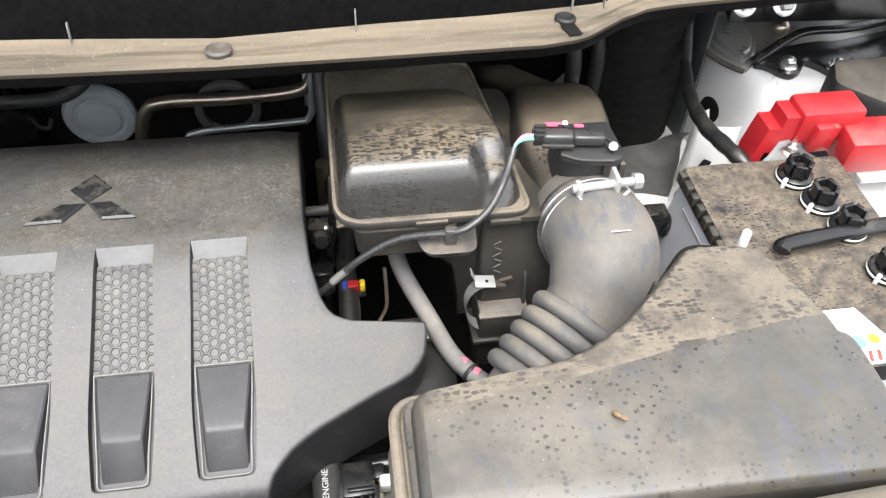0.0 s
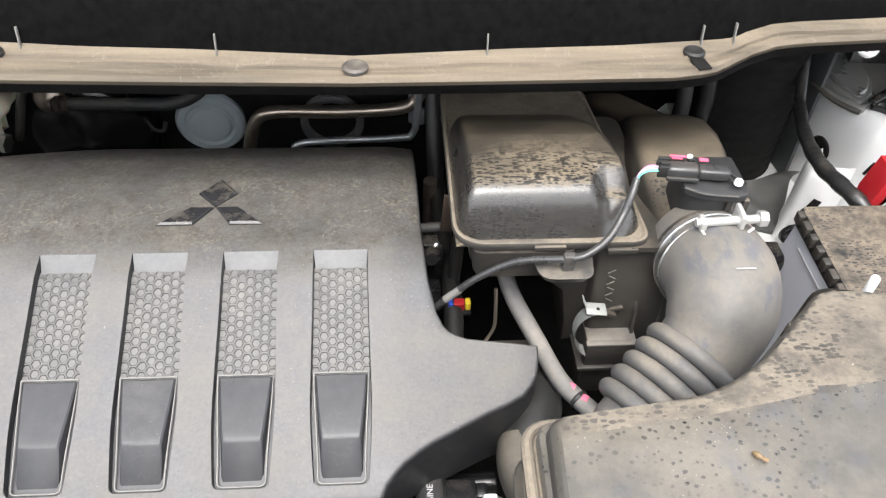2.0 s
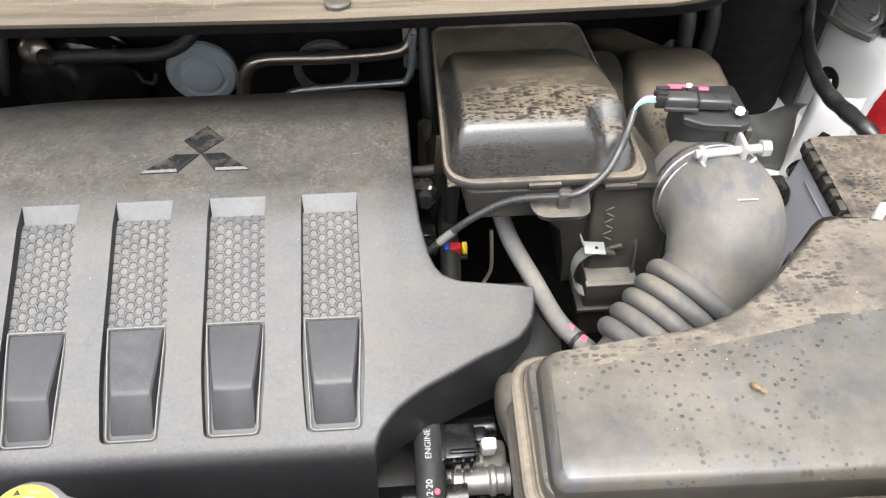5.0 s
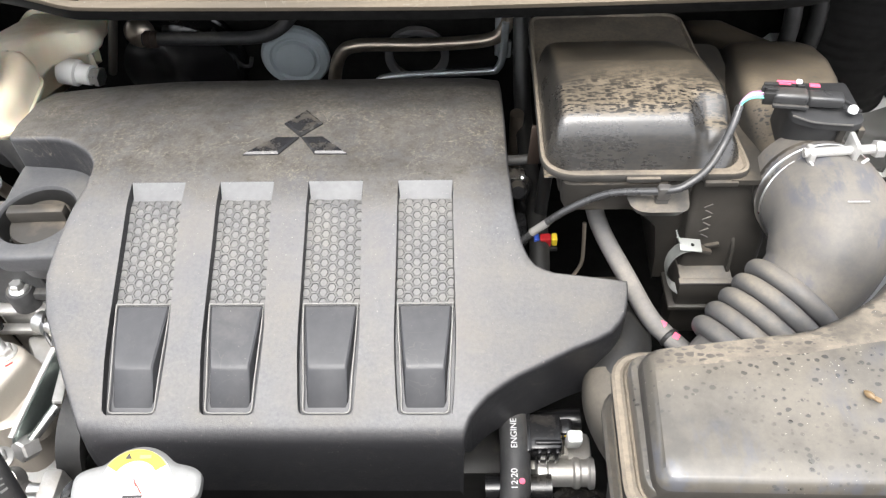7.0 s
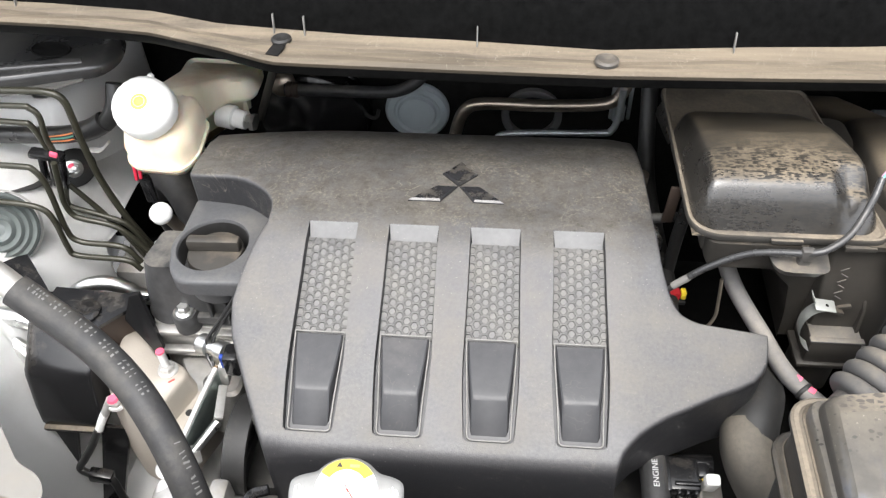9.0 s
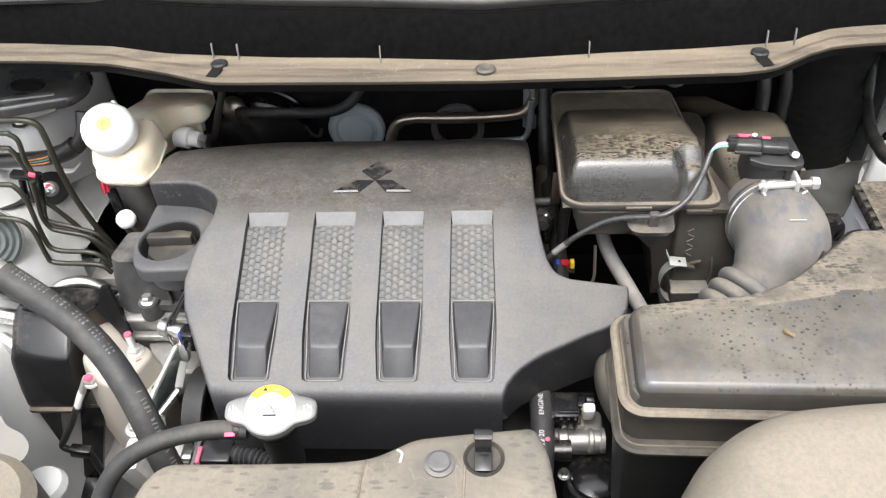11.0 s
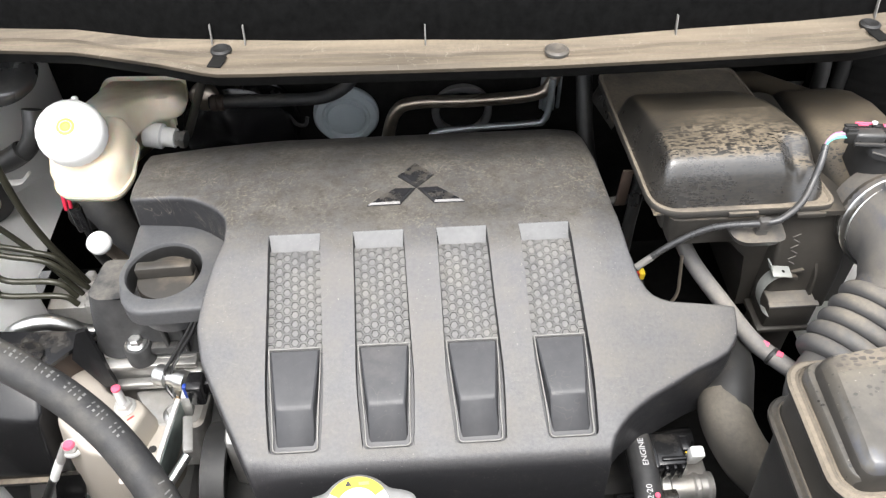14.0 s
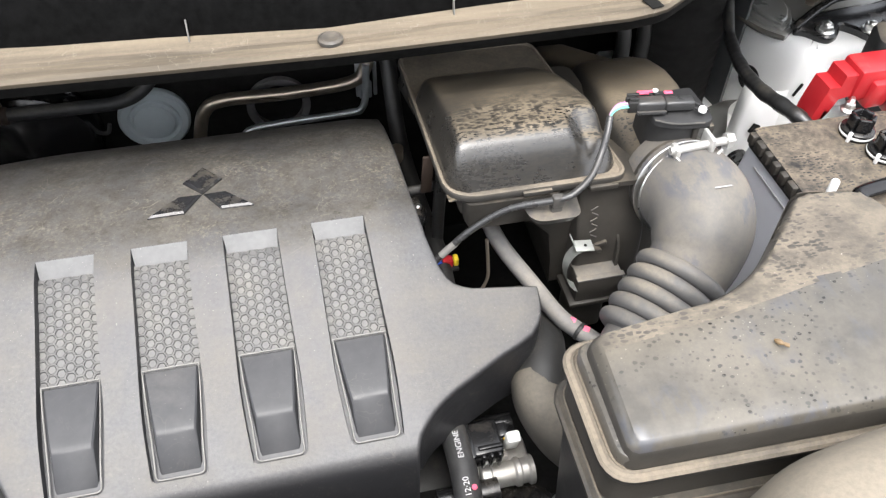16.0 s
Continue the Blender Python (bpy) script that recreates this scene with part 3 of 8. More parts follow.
lone("ground", box(0, 0, -0.05, 60, 60, 0.1, 0), "asphalt", "dark grey asphalt under the car", "ground", kind="structure")
lone("firewall", box(0, 1.0, 0.72, 1.9, 0.02, 0.75, 0), "void", "black sound-deadening felt on the firewall", "firewall", kind="structure")
lone("undertray", box(0, 0.45, 0.33, 1.7, 1.15, 0.02, 0), "void", "black tray under the engine bay", "undertray", kind="structure")
for sx, nm in ((-1, "inner_fender_west"), (1, "inner_fender_east")):
    lone(nm, box(sx * 0.90, 0.45, 0.62, 0.03, 1.15, 0.62, 0.004), "white", "white-painted inner fender panel", "fender", kind="structure")
lone("radiator_support", box(0, -0.02, 0.66, 1.6, 0.03, 0.66, 0.004), "black", "black radiator support at the front of the bay", "support", kind="structure")


te = [(0.622, 0.840), (0.629, 0.790), (0.648, 0.718), (0.670, 0.700), (0.760, 0.702), (0.88, 0.722), (0.88, 0.95), (0.625, 0.95)]


def tower_ring(d, z):
    """The tower's outline, drawn in or out, counted from three rounded corners."""
    return at_z(grow(rounded_late(te), d), z)


def rounded_late(pts, n=5):
    out = []
    for i, p in enumerate(pts):
        p, a, b = Vector(p), Vector(pts[i - 1]), Vector(pts[(i + 1) % len(pts)])
        s, e = p + (a - p) * 0.3, p + (b - p) * 0.3
        out += [((1 - t) ** 2 * s + 2 * t * (1 - t) * p + t * t * e).to_tuple() for t in (k / n for k in range(n + 1))]
    return out


lone("strut_tower_west", stack([[(-x - 0.045, y + 0.022, z) for x, y, z in tower_ring(d, z_)][::-1] for d, z_ in ((0.0, 0.66), (0.0, 0.76), (0.0, 0.80), (0.0, 0.836), (-0.003, 0.856), (-0.012, 0.870), (-0.032, 0.876))]), "white", "white-painted pressed steel strut tower", "strut tower", kind="structure", sharp=60)
lone("strut_tower_east", stack([tower_ring(0.030, 0.60), tower_ring(0.014, 0.70), tower_ring(0.003, 0.80), tower_ring(0.0, 0.845), tower_ring(-0.005, 0.862), tower_ring(-0.014, 0.870), tower_ring(-0.03, 0.872)]), "white", "white-painted pressed steel strut tower", "strut tower", kind="structure", sharp=60)
# sloping apron panels beside the towers
ramp_w = [(-0.590, 0.48), (-0.615, 0.58), (-0.632, 0.65), (-0.655, 0.705), (-0.690, 0.750), (-0.735, 0.785), (-0.80, 0.810), (-0.92, 0.825)]
bm = bmesh.new()
rows = []
for k in range(30):
    y = 0.16 + 0.80 * k / 29
    fold = 0.010 * math.exp(-((y - 0.665) / 0.014) ** 2) + 0.006 * math.exp(-((y - 0.50) / 0.02) ** 2)
    low_ = 0.14 * max(0, 0.40 - y)
    cut_ = max(0.0, min(1.0, (y - 0.57) / 0.05))
    rows.append([bm.verts.new((x + fold - low_ * 0.5 - cut_ * max(0, 0.702 - z) * 0.30, y, z - low_ + cut_ * max(0, 0.702 - z))) for x, z in ramp_w])
for a_, c_ in zip(rows, rows[1:]):
    for j in range(len(ramp_w) - 1):
        bm.faces.new((a_[j], a_[j + 1], c_[j + 1], c_[j]))
bmesh.ops.solidify(bm, geom=bm.faces[:], thickness=0.004)
lone("apron_west", bm, "white", "white-painted apron panel with pressed folds", "apron", kind="structure", sharp=80)
lone("apron_east", stack([[(0.92, 0.20, 0.45), (0.92, 0.95, 0.45), (0.60, 0.95, 0.45), (0.60, 0.60, 0.45), (0.66, 0.20, 0.45)],
                          [(0.92, 0.20, 0.66), (0.92, 0.95, 0.66), (0.63, 0.95, 0.66), (0.61, 0.60, 0.66), (0.70, 0.20, 0.66)],
                          [(0.92, 0.20, 0.80), (0.92, 0.95, 0.80), (0.70, 0.95, 0.78), (0.70, 0.62, 0.78), (0.72, 0.20, 0.78)]]), "white", "white-painted apron panel", "apron", kind="structure")


# ---- cowl ----
def cowl_line(x, k):
    """Back (k = 0) and front (k = 1) edge of the cowl ledge in y."""
    a = abs(x)
    back = float(np.interp(a, [0, 0.15, 0.25, 0.33, 0.40, 0.48, 0.60, 0.9], [0.585, 0.597, 0.602, 0.610, 0.618, 0.640, 0.652, 0.668]))
    front = float(np.interp(a, [0, 0.15, 0.30, 0.335, 0.39, 0.475, 0.56, 0.9], [0.556, 0.559, 0.563, 0.565, 0.587, 0.614, 0.624, 0.642]))
    if x > 0:
        front = float(np.interp(a, [0.000, 0.150, 0.300, 0.340, 0.359, 0.388, 0.422, 0.454, 0.505, 0.900], [0.556, 0.559, 0.563, 0.570, 0.582, 0.602, 0.618, 0.623, 0.627, 0.662]))
        back = max(back, front + 0.024)
    return front if k else back


xs = [i * 0.015 for i in range(-60, 61)]
tray = [(x, cowl_line(x, 1) + 0.016) for x in xs] + [(0.9, 0.99), (-0.9, 0.99)]
lone("cowl_tray", stack([at_z(tray, 1.036), at_z(tray, 1.042)]), "void", "black underside of the cowl tray", "cowl", kind="structure")
cowl = thing("cowl_cover", (0, 0.6, 1.05), "black plastic cowl cover with a ledge caked in tan dust", "cowl cover")
# ledge with a shallow gutter and a lip
bm = bmesh.new()
rows = []
for x in xs:
    f, b = cowl_line(x, 1), cowl_line(x, 0)
    w = b - f
    jit = 0.0006 * math.sin(x * 40) + 0.0004 * math.sin(x * 97)
    rows.append([bm.verts.new((x, y, z)) for y, z in ((f + 0.006, 1.036), (f + 0.002, 1.042), (f, 1.0505), (f + 0.003, 1.0545), (f + 0.22 * w, 1.0545 + jit), (f + 0.25 * w, 1.0532 + jit), (f + 0.52 * w, 1.0530 - jit), (f + 0.56 * w, 1.0560 - jit), (f + 0.60 * w, 1.0560), (f + 0.64 * w, 1.0538 - jit), (b - 0.002, 1.0565), (b + 0.004, 1.060), (b + 0.004, 1.045), (f + 0.010, 1.045), (f + 0.010, 1.036))])
for a, c in zip(rows, rows[1:]):
    for k in range(len(a)):
        bm.faces.new((a[k], c[k], c[(k + 1) % len(a)], a[(k + 1) % len(a)]))
part("ledge", bm, "ledge", cowl, "ledge caked with tan dust")
lip = bmesh.new()
rows = []
for x in xs:
    f = cowl_line(x, 1)
    rows.append([lip.verts.new((x, y, z)) for y, z in ((f - 0.0012, 1.0475), (f - 0.0013, 1.0445), (f + 0.002, 1.036), (f + 0.012, 1.032), (f + 0.016, 1.036), (f + 0.006, 1.040))])
for a, c in zip(rows, rows[1:]):
    for k in range(6):
        lip.faces.new((a[k], c[k], c[(k + 1) % 6], a[(k + 1) % 6]))
# near-black colour holds the shadow below the ledge
part("lip", lip, "cowl", cowl, "black folded lip that carries the shade under the ledge")
pan = bmesh.new()
rows = []
for x in xs:
    b = cowl_line(x, 0)
    t = 0.050 + 0.006 * min(1, abs(x) / 0.5)
    rows.append([pan.verts.new((x, y, z)) for y, z in ((b + 0.002, 1.052), (b + 0.003, 1.062), (b + 0.010, 1.062 + t * 0.62), (b + 0.018, 1.062 + t), (b + 0.040, 1.064 + t), (b + 0.040, 1.052))])
for a, c in zip(rows, rows[1:]):
    for k in range(6):
        pan.faces.new((a[k], c[k], c[(k + 1) % 6], a[(k + 1) % 6]))
part("riser", pan, "cowl", cowl, "satin black riser")
for s_ in (-1, 1):
    for x in (0.126, 0.338, 0.372 if s_ > 0 else 0.305, 0.64, 0.67):
        b = cowl_line(s_ * x, 0)
        part("pin", box(s_ * x, b + 0.001, 1.065, 0.0013, 0.0045, 0.022, 0.0004, (-12, 0, 0)), "rim", cowl)
    # push clip and drain slot
    x, y = s_ * 0.334, 0.590
    part("push_clip", revolve([(0.0105, 0), (0.0105, 0.003), (0.008, 0.0045), (0.004, 0.0035), (0.0001, 0.003)], Matrix.Translation((x - s_ * 0.006, y + 0.007, 1.0550)), 20, caps=False), "black", cowl)
    part("drain_slot", box(x - s_ * 0.004, y - 0.011, 1.0552, 0.014, 0.019, 0.0016, 0.0005, (0, 0, 12 * s_)), "void", cowl, "open black drain slot")
part("push_clip", revolve([(0.012, 0), (0.012, 0.003), (0.009, 0.0045), (0.004, 0.0035), (0.0001, 0.003)], Matrix.Translation((0.002, 0.572, 1.0552)), 20, caps=False), "clipgrey", cowl, "grey push clip")

# weatherstrip and the glass behind it
ws = [(x, cowl_line(x, 0) + 0.0295, 1.1205 + 0.006 * min(1, abs(x) / 0.5)) for x in xs[::4]]
strip = lone("weatherstrip", tube(ws, 0.0105, 14, 2), "strip", "grey rubber weatherstrip along the cowl", "weatherstrip")
part("bead", tube([(x, y - 0.008, z - 0.008) for x, y, z in ws], 0.0028, 8, 2), "cowl", strip)
lone("windscreen_base", sheet([(-0.9, 0.655, 1.118), (0.9, 0.655, 1.118), (0.9, 1.15, 1.32), (-0.9, 1.15, 1.32)], 0.006, (0, -0.4, 0.9)), "glass", "dark glass at the foot of the windscreen", "windscreen", kind="structure")
# the raised hood that closes the view of the sky behind
h0, hang = Vector((0, 0.80, 1.15)), radians(HOOD)


# unseen wall added to hold back skylight from the front
lone("front_light_block", box(0, -2.6, 1.05, 4.6, 0.1, 2.1, 0), "wall", "unseen grey wall added to block light from the front", "wall", kind="structure")


def hood_plate(x0, x1, u0, u1, out):
    """A plate on the raised hood between two lengths from its hinge, out by so much."""
    nn = Vector((0, -math.sin(hang), -math.cos(hang)))
    along = Vector((0, -math.cos(hang), math.sin(hang)))
    return sheet([tuple(h0 + along * u + nn * out + Vector((x, 0, 0))) for x, u in ((-x0, u0), (x0, u0), (x1, u1), (-x1, u1))], 0.012, nn)


lone("hood_underside", hood_plate(0.76, 0.68, 0.0, 0.93, 0.0), "white", "white-painted underside of the raised hood", "hood", kind="structure")
lone("hood_liner", hood_plate(0.72, 0.65, 0.03, 0.90, 0.016), "liner", "grey felt liner under the raised hood", "hood", kind="structure")


# ---- engine cover ----
def prof(y):
    return float(np.interp(y, [0.15, 0.262, 0.30, 0.40, 0.445, 0.475, 0.51, 0.58, 0.64, 0.68, 0.71], [0.815, 0.855, 0.870, 0.906, 0.9215, 0.9255, 0.9225, 0.9145, 0.897, 0.877, 0.853]))


def cover_z(x, y):
    z = prof(y)
    if x > 0.03:
        z -= 0.024 * min((x - 0.03) / 0.14, 1.2) * float(np.interp(y, [0.25, 0.40], [0.6, 1]))
    if x < -0.30:
        k = (-0.30 - x)
        z -= 0.05 * k + 0.25 * k * k
    return z


def left_edge(y):
    return float(np.interp(y, [0.225, 0.239, 0.298, 0.349, 0.38, 0.412, 0.436, 0.466, 0.487, 0.503, 0.522, 0.541, 0.5485, 0.5525, 0.557, 0.560, 0.624, 0.715],
                           [-0.290, -0.295, -0.324, -0.348, -0.354, -0.349, -0.343, -0.3335, -0.334, -0.338, -0.351, -0.374, -0.392, -0.411, -0.447, -0.450, -0.454, -0.466]))


def right_edge(y):
    return float(np.interp(y, [0.225, 0.25, 0.265, 0.283, 0.297, 0.305, 0.315, 0.325, 0.333, 0.340, 0.347, 0.357, 0.367, 0.377, 0.3835, 0.3845, 0.388, 0.396, 0.408, 0.439, 0.493, 0.71],
                           [0.0125, 0.017, 0.0235, 0.041, 0.063, 0.079, 0.098, 0.117, 0.136, 0.147, 0.1535, 0.1595, 0.162, 0.1635, 0.1635, 0.100, 0.084, 0.076, 0.070, 0.063, 0.059, 0.057]))


SLOT_Y0, SLOT_Y1 = 0.2625, 0.468


def slot_x(i, y):
    """Left and right edge of vent i (0..3) at y."""
    t = (y - SLOT_Y0) / (SLOT_Y1 - SLOT_Y0)
    c = -0.2623 + 0.0830 * i + (-0.0034 + 0.0003 * i) * t
    w = float(np.interp(t, [0, 0.03, 0.10, 0.22, 0.32, 0.45, 0.70, 1.0], [0.0228, 0.0234, 0.0246, 0.0262, 0.0268, 0.0264, 0.0256, 0.0254]))
    return c - w, c + w


cover = thing("engine_cover", (-0.15, 0.45, 0.80), "dusty dark grey plastic engine cover with four ribbed vents", "engine cover")
ys = sorted({round(v, 5) for v in [SLOT_Y0, SLOT_Y1, 0.3829, 0.3837, 0.3845, 0.3865, 0.390, 0.396, 0.5485, 0.5525, 0.557, 0.560, *np.arange(0.2545, 0.7065, 0.0085)]})
ys = [y for i, y in enumerate(ys) if i == 0 or y - ys[i - 1] > 0.0005]
lines = [(0.2385, 0.7600), (0.2400, 0.80), (0.2425, 0.832), (0.2455, 0.842), (0.2495, 0.8485)]


def columns(y):
    """x of the grid's columns, and which cells lie inside a vent."""
    xl, xr = left_edge(y), right_edge(y)
    cols, inside = [xl], []
    for i in range(4):
        a, b = slot_x(i, y)
        n = 8 if i == 0 else 4
        for k in range(1, n):
            cols.append(cols[0] + (a - cols[0]) * k / n if i == 0 else prev + (a - prev) * k / n)
            inside.append(-1)
        cols.append(a)
        inside.append(-1)
        for k in range(1, 4):
            cols.append(a + (b - a) * k / 3)
            inside.append(i)
        prev = b
    for k in range(1, 9):
        cols.append(prev + (xr - prev) * k / 8)
        inside.append(-1)
    return cols, inside


bm = bmesh.new()
grid = []
for y, z in lines:
    cols, inside = columns(y)
    row = []
    for x in cols:
        row.append(bm.verts.new((x, y, z - (max(0, -0.27 - x) * 0.25))))
    grid.append((y, row))
for y in ys:
    cols, inside = columns(y)
    grid.append((y, [bm.verts.new((x, y, cover_z(x, y))) for x in cols]))
for (y0, a), (y1, b) in zip(grid, grid[1:]):
    for k in range(len(a) - 1):
        if inside[k] >= 0 and y0 >= SLOT_Y0 - 1e-6 and y1 <= SLOT_Y1 + 1e-6:
            continue
        bm.faces.new((a[k], a[k + 1], b[k + 1], b[k]))
# skirt: round the rim over and down
rim = [r[-1] for _, r in grid] + grid[-1][1][-2:0:-1] + [r[0] for _, r in grid][::-1]
pts = [v.co.copy() for v in rim]
flat2 = [(p.x, p.y) for p in pts]
g1, g2 = grow(flat2, 0.0022), grow(flat2, 0.0032)
drop = [float(np.interp(p.y, [0.24, 0.26, 0.30, 0.35, 0.385, 0.45, 0.7], [0.0, 0.060, 0.076, 0.084, 0.075, 0.075, 0.075])) for p in pts]
r0 = rim
r1 = [bm.verts.new((x, y, p.z - min(0.0015, d))) for (x, y), p, d in zip(g1, pts, drop)]
r2 = [bm.verts.new((x, y, p.z - min(0.0050, d + 0.001))) for (x, y), p, d in zip(g2, pts, drop)]
r3 = [bm.verts.new((x, y, p.z - d - 0.002)) for (x, y), p, d in zip(g2, pts, drop)]
r2b = [bm.verts.new((x, y, p.z - min(0.0085, d + 0.0014))) for (x, y), p, d in zip(g2, pts, drop)]
for a, b in ((r0, r1), (r1, r2), (r2, r2b), (r2b, r3)):
    for k in range(len(a) - 1):
        bm.faces.new((a[k], a[k + 1], b[k + 1], b[k]))
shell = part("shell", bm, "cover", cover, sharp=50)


def vent(i):
    depth = 0.0105
    yy = [SLOT_Y0 + (SLOT_Y1 - SLOT_Y0) * k / 24 for k in range(25)]
    bm = bmesh.new()

    def V(x, y, d):
        return bm.verts.new((x, y, cover_z(x, y) - d))
    # side walls, front wall and the sloping plate at the back
    for s_ in (0, 1):
        top = [V(slot_x(i, y)[s_], y, 0.0) for y in yy]
        low = [V(slot_x(i, y)[s_] + (0.001 if s_ == 0 else -0.001), y, depth) for y in yy]
        for k in range(24):
            bm.faces.new((top[k], top[k + 1], low[k + 1], low[k]))
    a, b = slot_x(i, SLOT_Y0)
    bm.faces.new((V(a, SLOT_Y0, 0), V(b, SLOT_Y0, 0), V(b, SLOT_Y0 + 0.001, depth), V(a, SLOT_Y0 + 0.001, depth)))
    # rounded front corners
    for x_, s_ in ((a, 1), (b, -1)):
        arc = [(x_ + s_ * 0.005 * (1 - math.sin(q * math.pi / 12)), SLOT_Y0 + 0.005 * (1 - math.cos(q * math.pi / 12))) for q in range(7)]
        up, dn = [V(x, y, 0.0) for x, y in arc], [V(x, y, depth) for x, y in arc]
        cv = V(x_, SLOT_Y0, 0.0)
        for k in range(6):
            bm.faces.new((cv, up[k], up[k + 1]))
            bm.faces.new((up[k], up[k + 1], dn[k + 1], dn[k]))
    bmesh.ops.recalc_face_normals(bm, faces=bm.faces)
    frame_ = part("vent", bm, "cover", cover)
    bm = bmesh.new()
    a, b = slot_x(i, SLOT_Y1)
    y2 = SLOT_Y1 - 0.0145
    a2, b2 = slot_x(i, y2)
    bm.faces.new((V(a, SLOT_Y1, 0.0003), V(b, SLOT_Y1, 0.0003), V(b2 - 0.0016, y2, depth - 0.002), V(a2 + 0.0020, y2, depth - 0.002)))
    bm.faces.new((V(a2 + 0.0020, y2, depth - 0.002), V(b2 - 0.0016, y2, depth - 0.002), V(b2, y2 - 0.001, depth + 0.003), V(a2, y2 - 0.001, depth + 0.003)))
    part("back_plate", bm, "plate", frame_, "pale bevelled plate")
    # honeycomb: hexagonal pockets between ridges
    bm = bmesh.new()
    y_lo, y_hi = 0.352, y2 + 0.001
    R = 0.00505
    dx, dy = R * 1.5, R * math.sqrt(3)
    ny = int((y_hi - y_lo) / dy) + 2
    for k in range(-3, 4):
        for j in range(-1, ny + 1):
            y = y_lo + 0.002 + (j + 0.5 * (k % 2)) * dy
            xa, xb = slot_x(i, max(SLOT_Y0, min(SLOT_Y1, y)))
            x = (xa + xb) / 2 + k * dx
            if x < xa - R or x > xb + R or y > y_hi + R * 0.8 or y < y_lo - R * 0.8:
                continue
            ring = [(math.cos(q * math.pi / 3), math.sin(q * math.pi / 3)) for q in range(6)]

            def hexv(rad, d):
                out = []
                for c, s in ring:
                    px = min(max(x + rad * c, xa + 0.0005), xb - 0.0005)
                    py = min(max(y + rad * s, y_lo), y_hi)
                    out.append(V(px, py, d))
                return out
            o, p, q_ = hexv(R * 1.0, depth - 0.0022), hexv(R * 0.85, depth - 0.0024), hexv(R * 0.78, depth - 0.0004)
            pads = hexv(R * 0.70, depth - 0.0020)
            for u, w in ((o, p), (p, q_), (q_, pads)):
                for t in range(6):
                    try:
                        bm.faces.new((u[t], u[(t + 1) % 6], w[(t + 1) % 6], w[t]))
                    except ValueError:
                        pass
            try:
                bm.faces.new(pads)
            except ValueError:
                pass
    bmesh.ops.remove_doubles(bm, verts=bm.verts, dist=0.00012)
    part("honeycomb", bm, "honey", frame_, "dusty honeycomb grille", sharp=25)
    bm = bmesh.new()
    rows_ = [[V(slot_x(i, y)[s_], y, 0.0088) for s_ in (0, 1)] for y in (SLOT_Y0, 0.28, 0.30, 0.32, 0.34, 0.358)]
    for u, w in zip(rows_, rows_[1:]):
        bm.faces.new((u[0], u[1], w[1], w[0]))
    part("groove_floor", bm, "scoop", frame_)
    # scoop: a wedge that rises to a crease and falls to the front
    ya, yc, yf = 0.3545, 0.2990, 0.2665
    stations = [(ya, 0.0032, 0.0068, 0.0032), (ya - 0.0015, 0.0032, 0.0050, 0.0034), (0.330, 0.0046, 0.0012, 0.0062), (yc + 0.008, 0.0055, -0.0012, 0.0082), (yc + 0.003, 0.0056, -0.0017, 0.0086), (yc + 0.0005, 0.0056, -0.0016, 0.0087), (yc - 0.002, 0.0056, -0.0008, 0.0087), (yc - 0.005, 0.0056, 0.0010, 0.0085), (yf + 0.001, 0.0048, 0.0105, 0.0060), (yf, 0.0048, 0.0115, 0.0058)]
    layers = []
    for y, side, d, inset in stations:
        xa, xb = slot_x(i, y)
        zz = cover_z((xa + xb) / 2, y)
        low = zz - depth - 0.002
        layers.append([(xa + side, y, low), (xa + inset, y, zz - d - 0.0012), (xa + inset + 0.0015, y, zz - d), (xb - inset - 0.0015, y, zz - d), (xb - inset, y, zz - d - 0.0012), (xb - side, y, low)])
    part("scoop", stack(layers), "scoop", frame_, "smooth dark wedge-shaped scoop", sharp=32)
    # thin lip round the scoop
    loop = []
    side_ = [(ya + 0.001, 0.0024), (0.335, 0.0034), (0.315, 0.0044), (0.295, 0.0046), (0.280, 0.0042), (yf + 0.0050, 0.0036), (yf + 0.0018, 0.0038), (yf + 0.0004, 0.0052), (yf - 0.0002, 0.0075)]
    loop += [(slot_x(i, y)[0] + d, y, cover_z(slot_x(i, y)[0], y) - 0.0050) for y, d in side_]
    loop += [(slot_x(i, y)[1] - d, y, cover_z(slot_x(i, y)[1], y) - 0.0050) for y, d in side_[::-1]]
    part("lip", tube(loop + loop[:1], 0.00075, 6, smooth=False), "rim", frame_, "thin pale rim")


for i in range(4):
    vent(i)


def rhomb(pts):
    cx, cy = sum(p[0] for p in pts) / 4, sum(p[1] for p in pts) / 4
    inner = [(cx + (x - cx) * 0.84, cy + (y - cy) * 0.84) for x, y in pts]
    z = lambda d: (lambda x, y: cover_z(x, y) + d)
    return stack([at_z(pts, z(-0.002)), at_z(pts, z(0.0016)), at_z(inner, z(0.0034))])


BX, BY = -0.1415, 0.5335
emblem = part("badge", rhomb([(BX, BY), (BX + 0.0195, BY + 0.0225), (BX, BY + 0.046), (BX - 0.0195, BY + 0.0225)]), "badge", cover, "gloss black emblem of three rhombs", sharp=20)
part("rhomb", rhomb([(BX - 0.001, BY - 0.001), (BX - 0.0225, BY - 0.0005), (BX - 0.052, BY - 0.0285), (BX - 0.0175, BY - 0.028)][::-1]), "badge", emblem, sharp=20)
part("rhomb", rhomb([(BX + 0.001, BY - 0.001), (BX + 0.0175, BY - 0.028), (BX + 0.049, BY - 0.0285), (BX + 0.0225, BY - 0.0005)]), "badge", emblem, sharp=20)

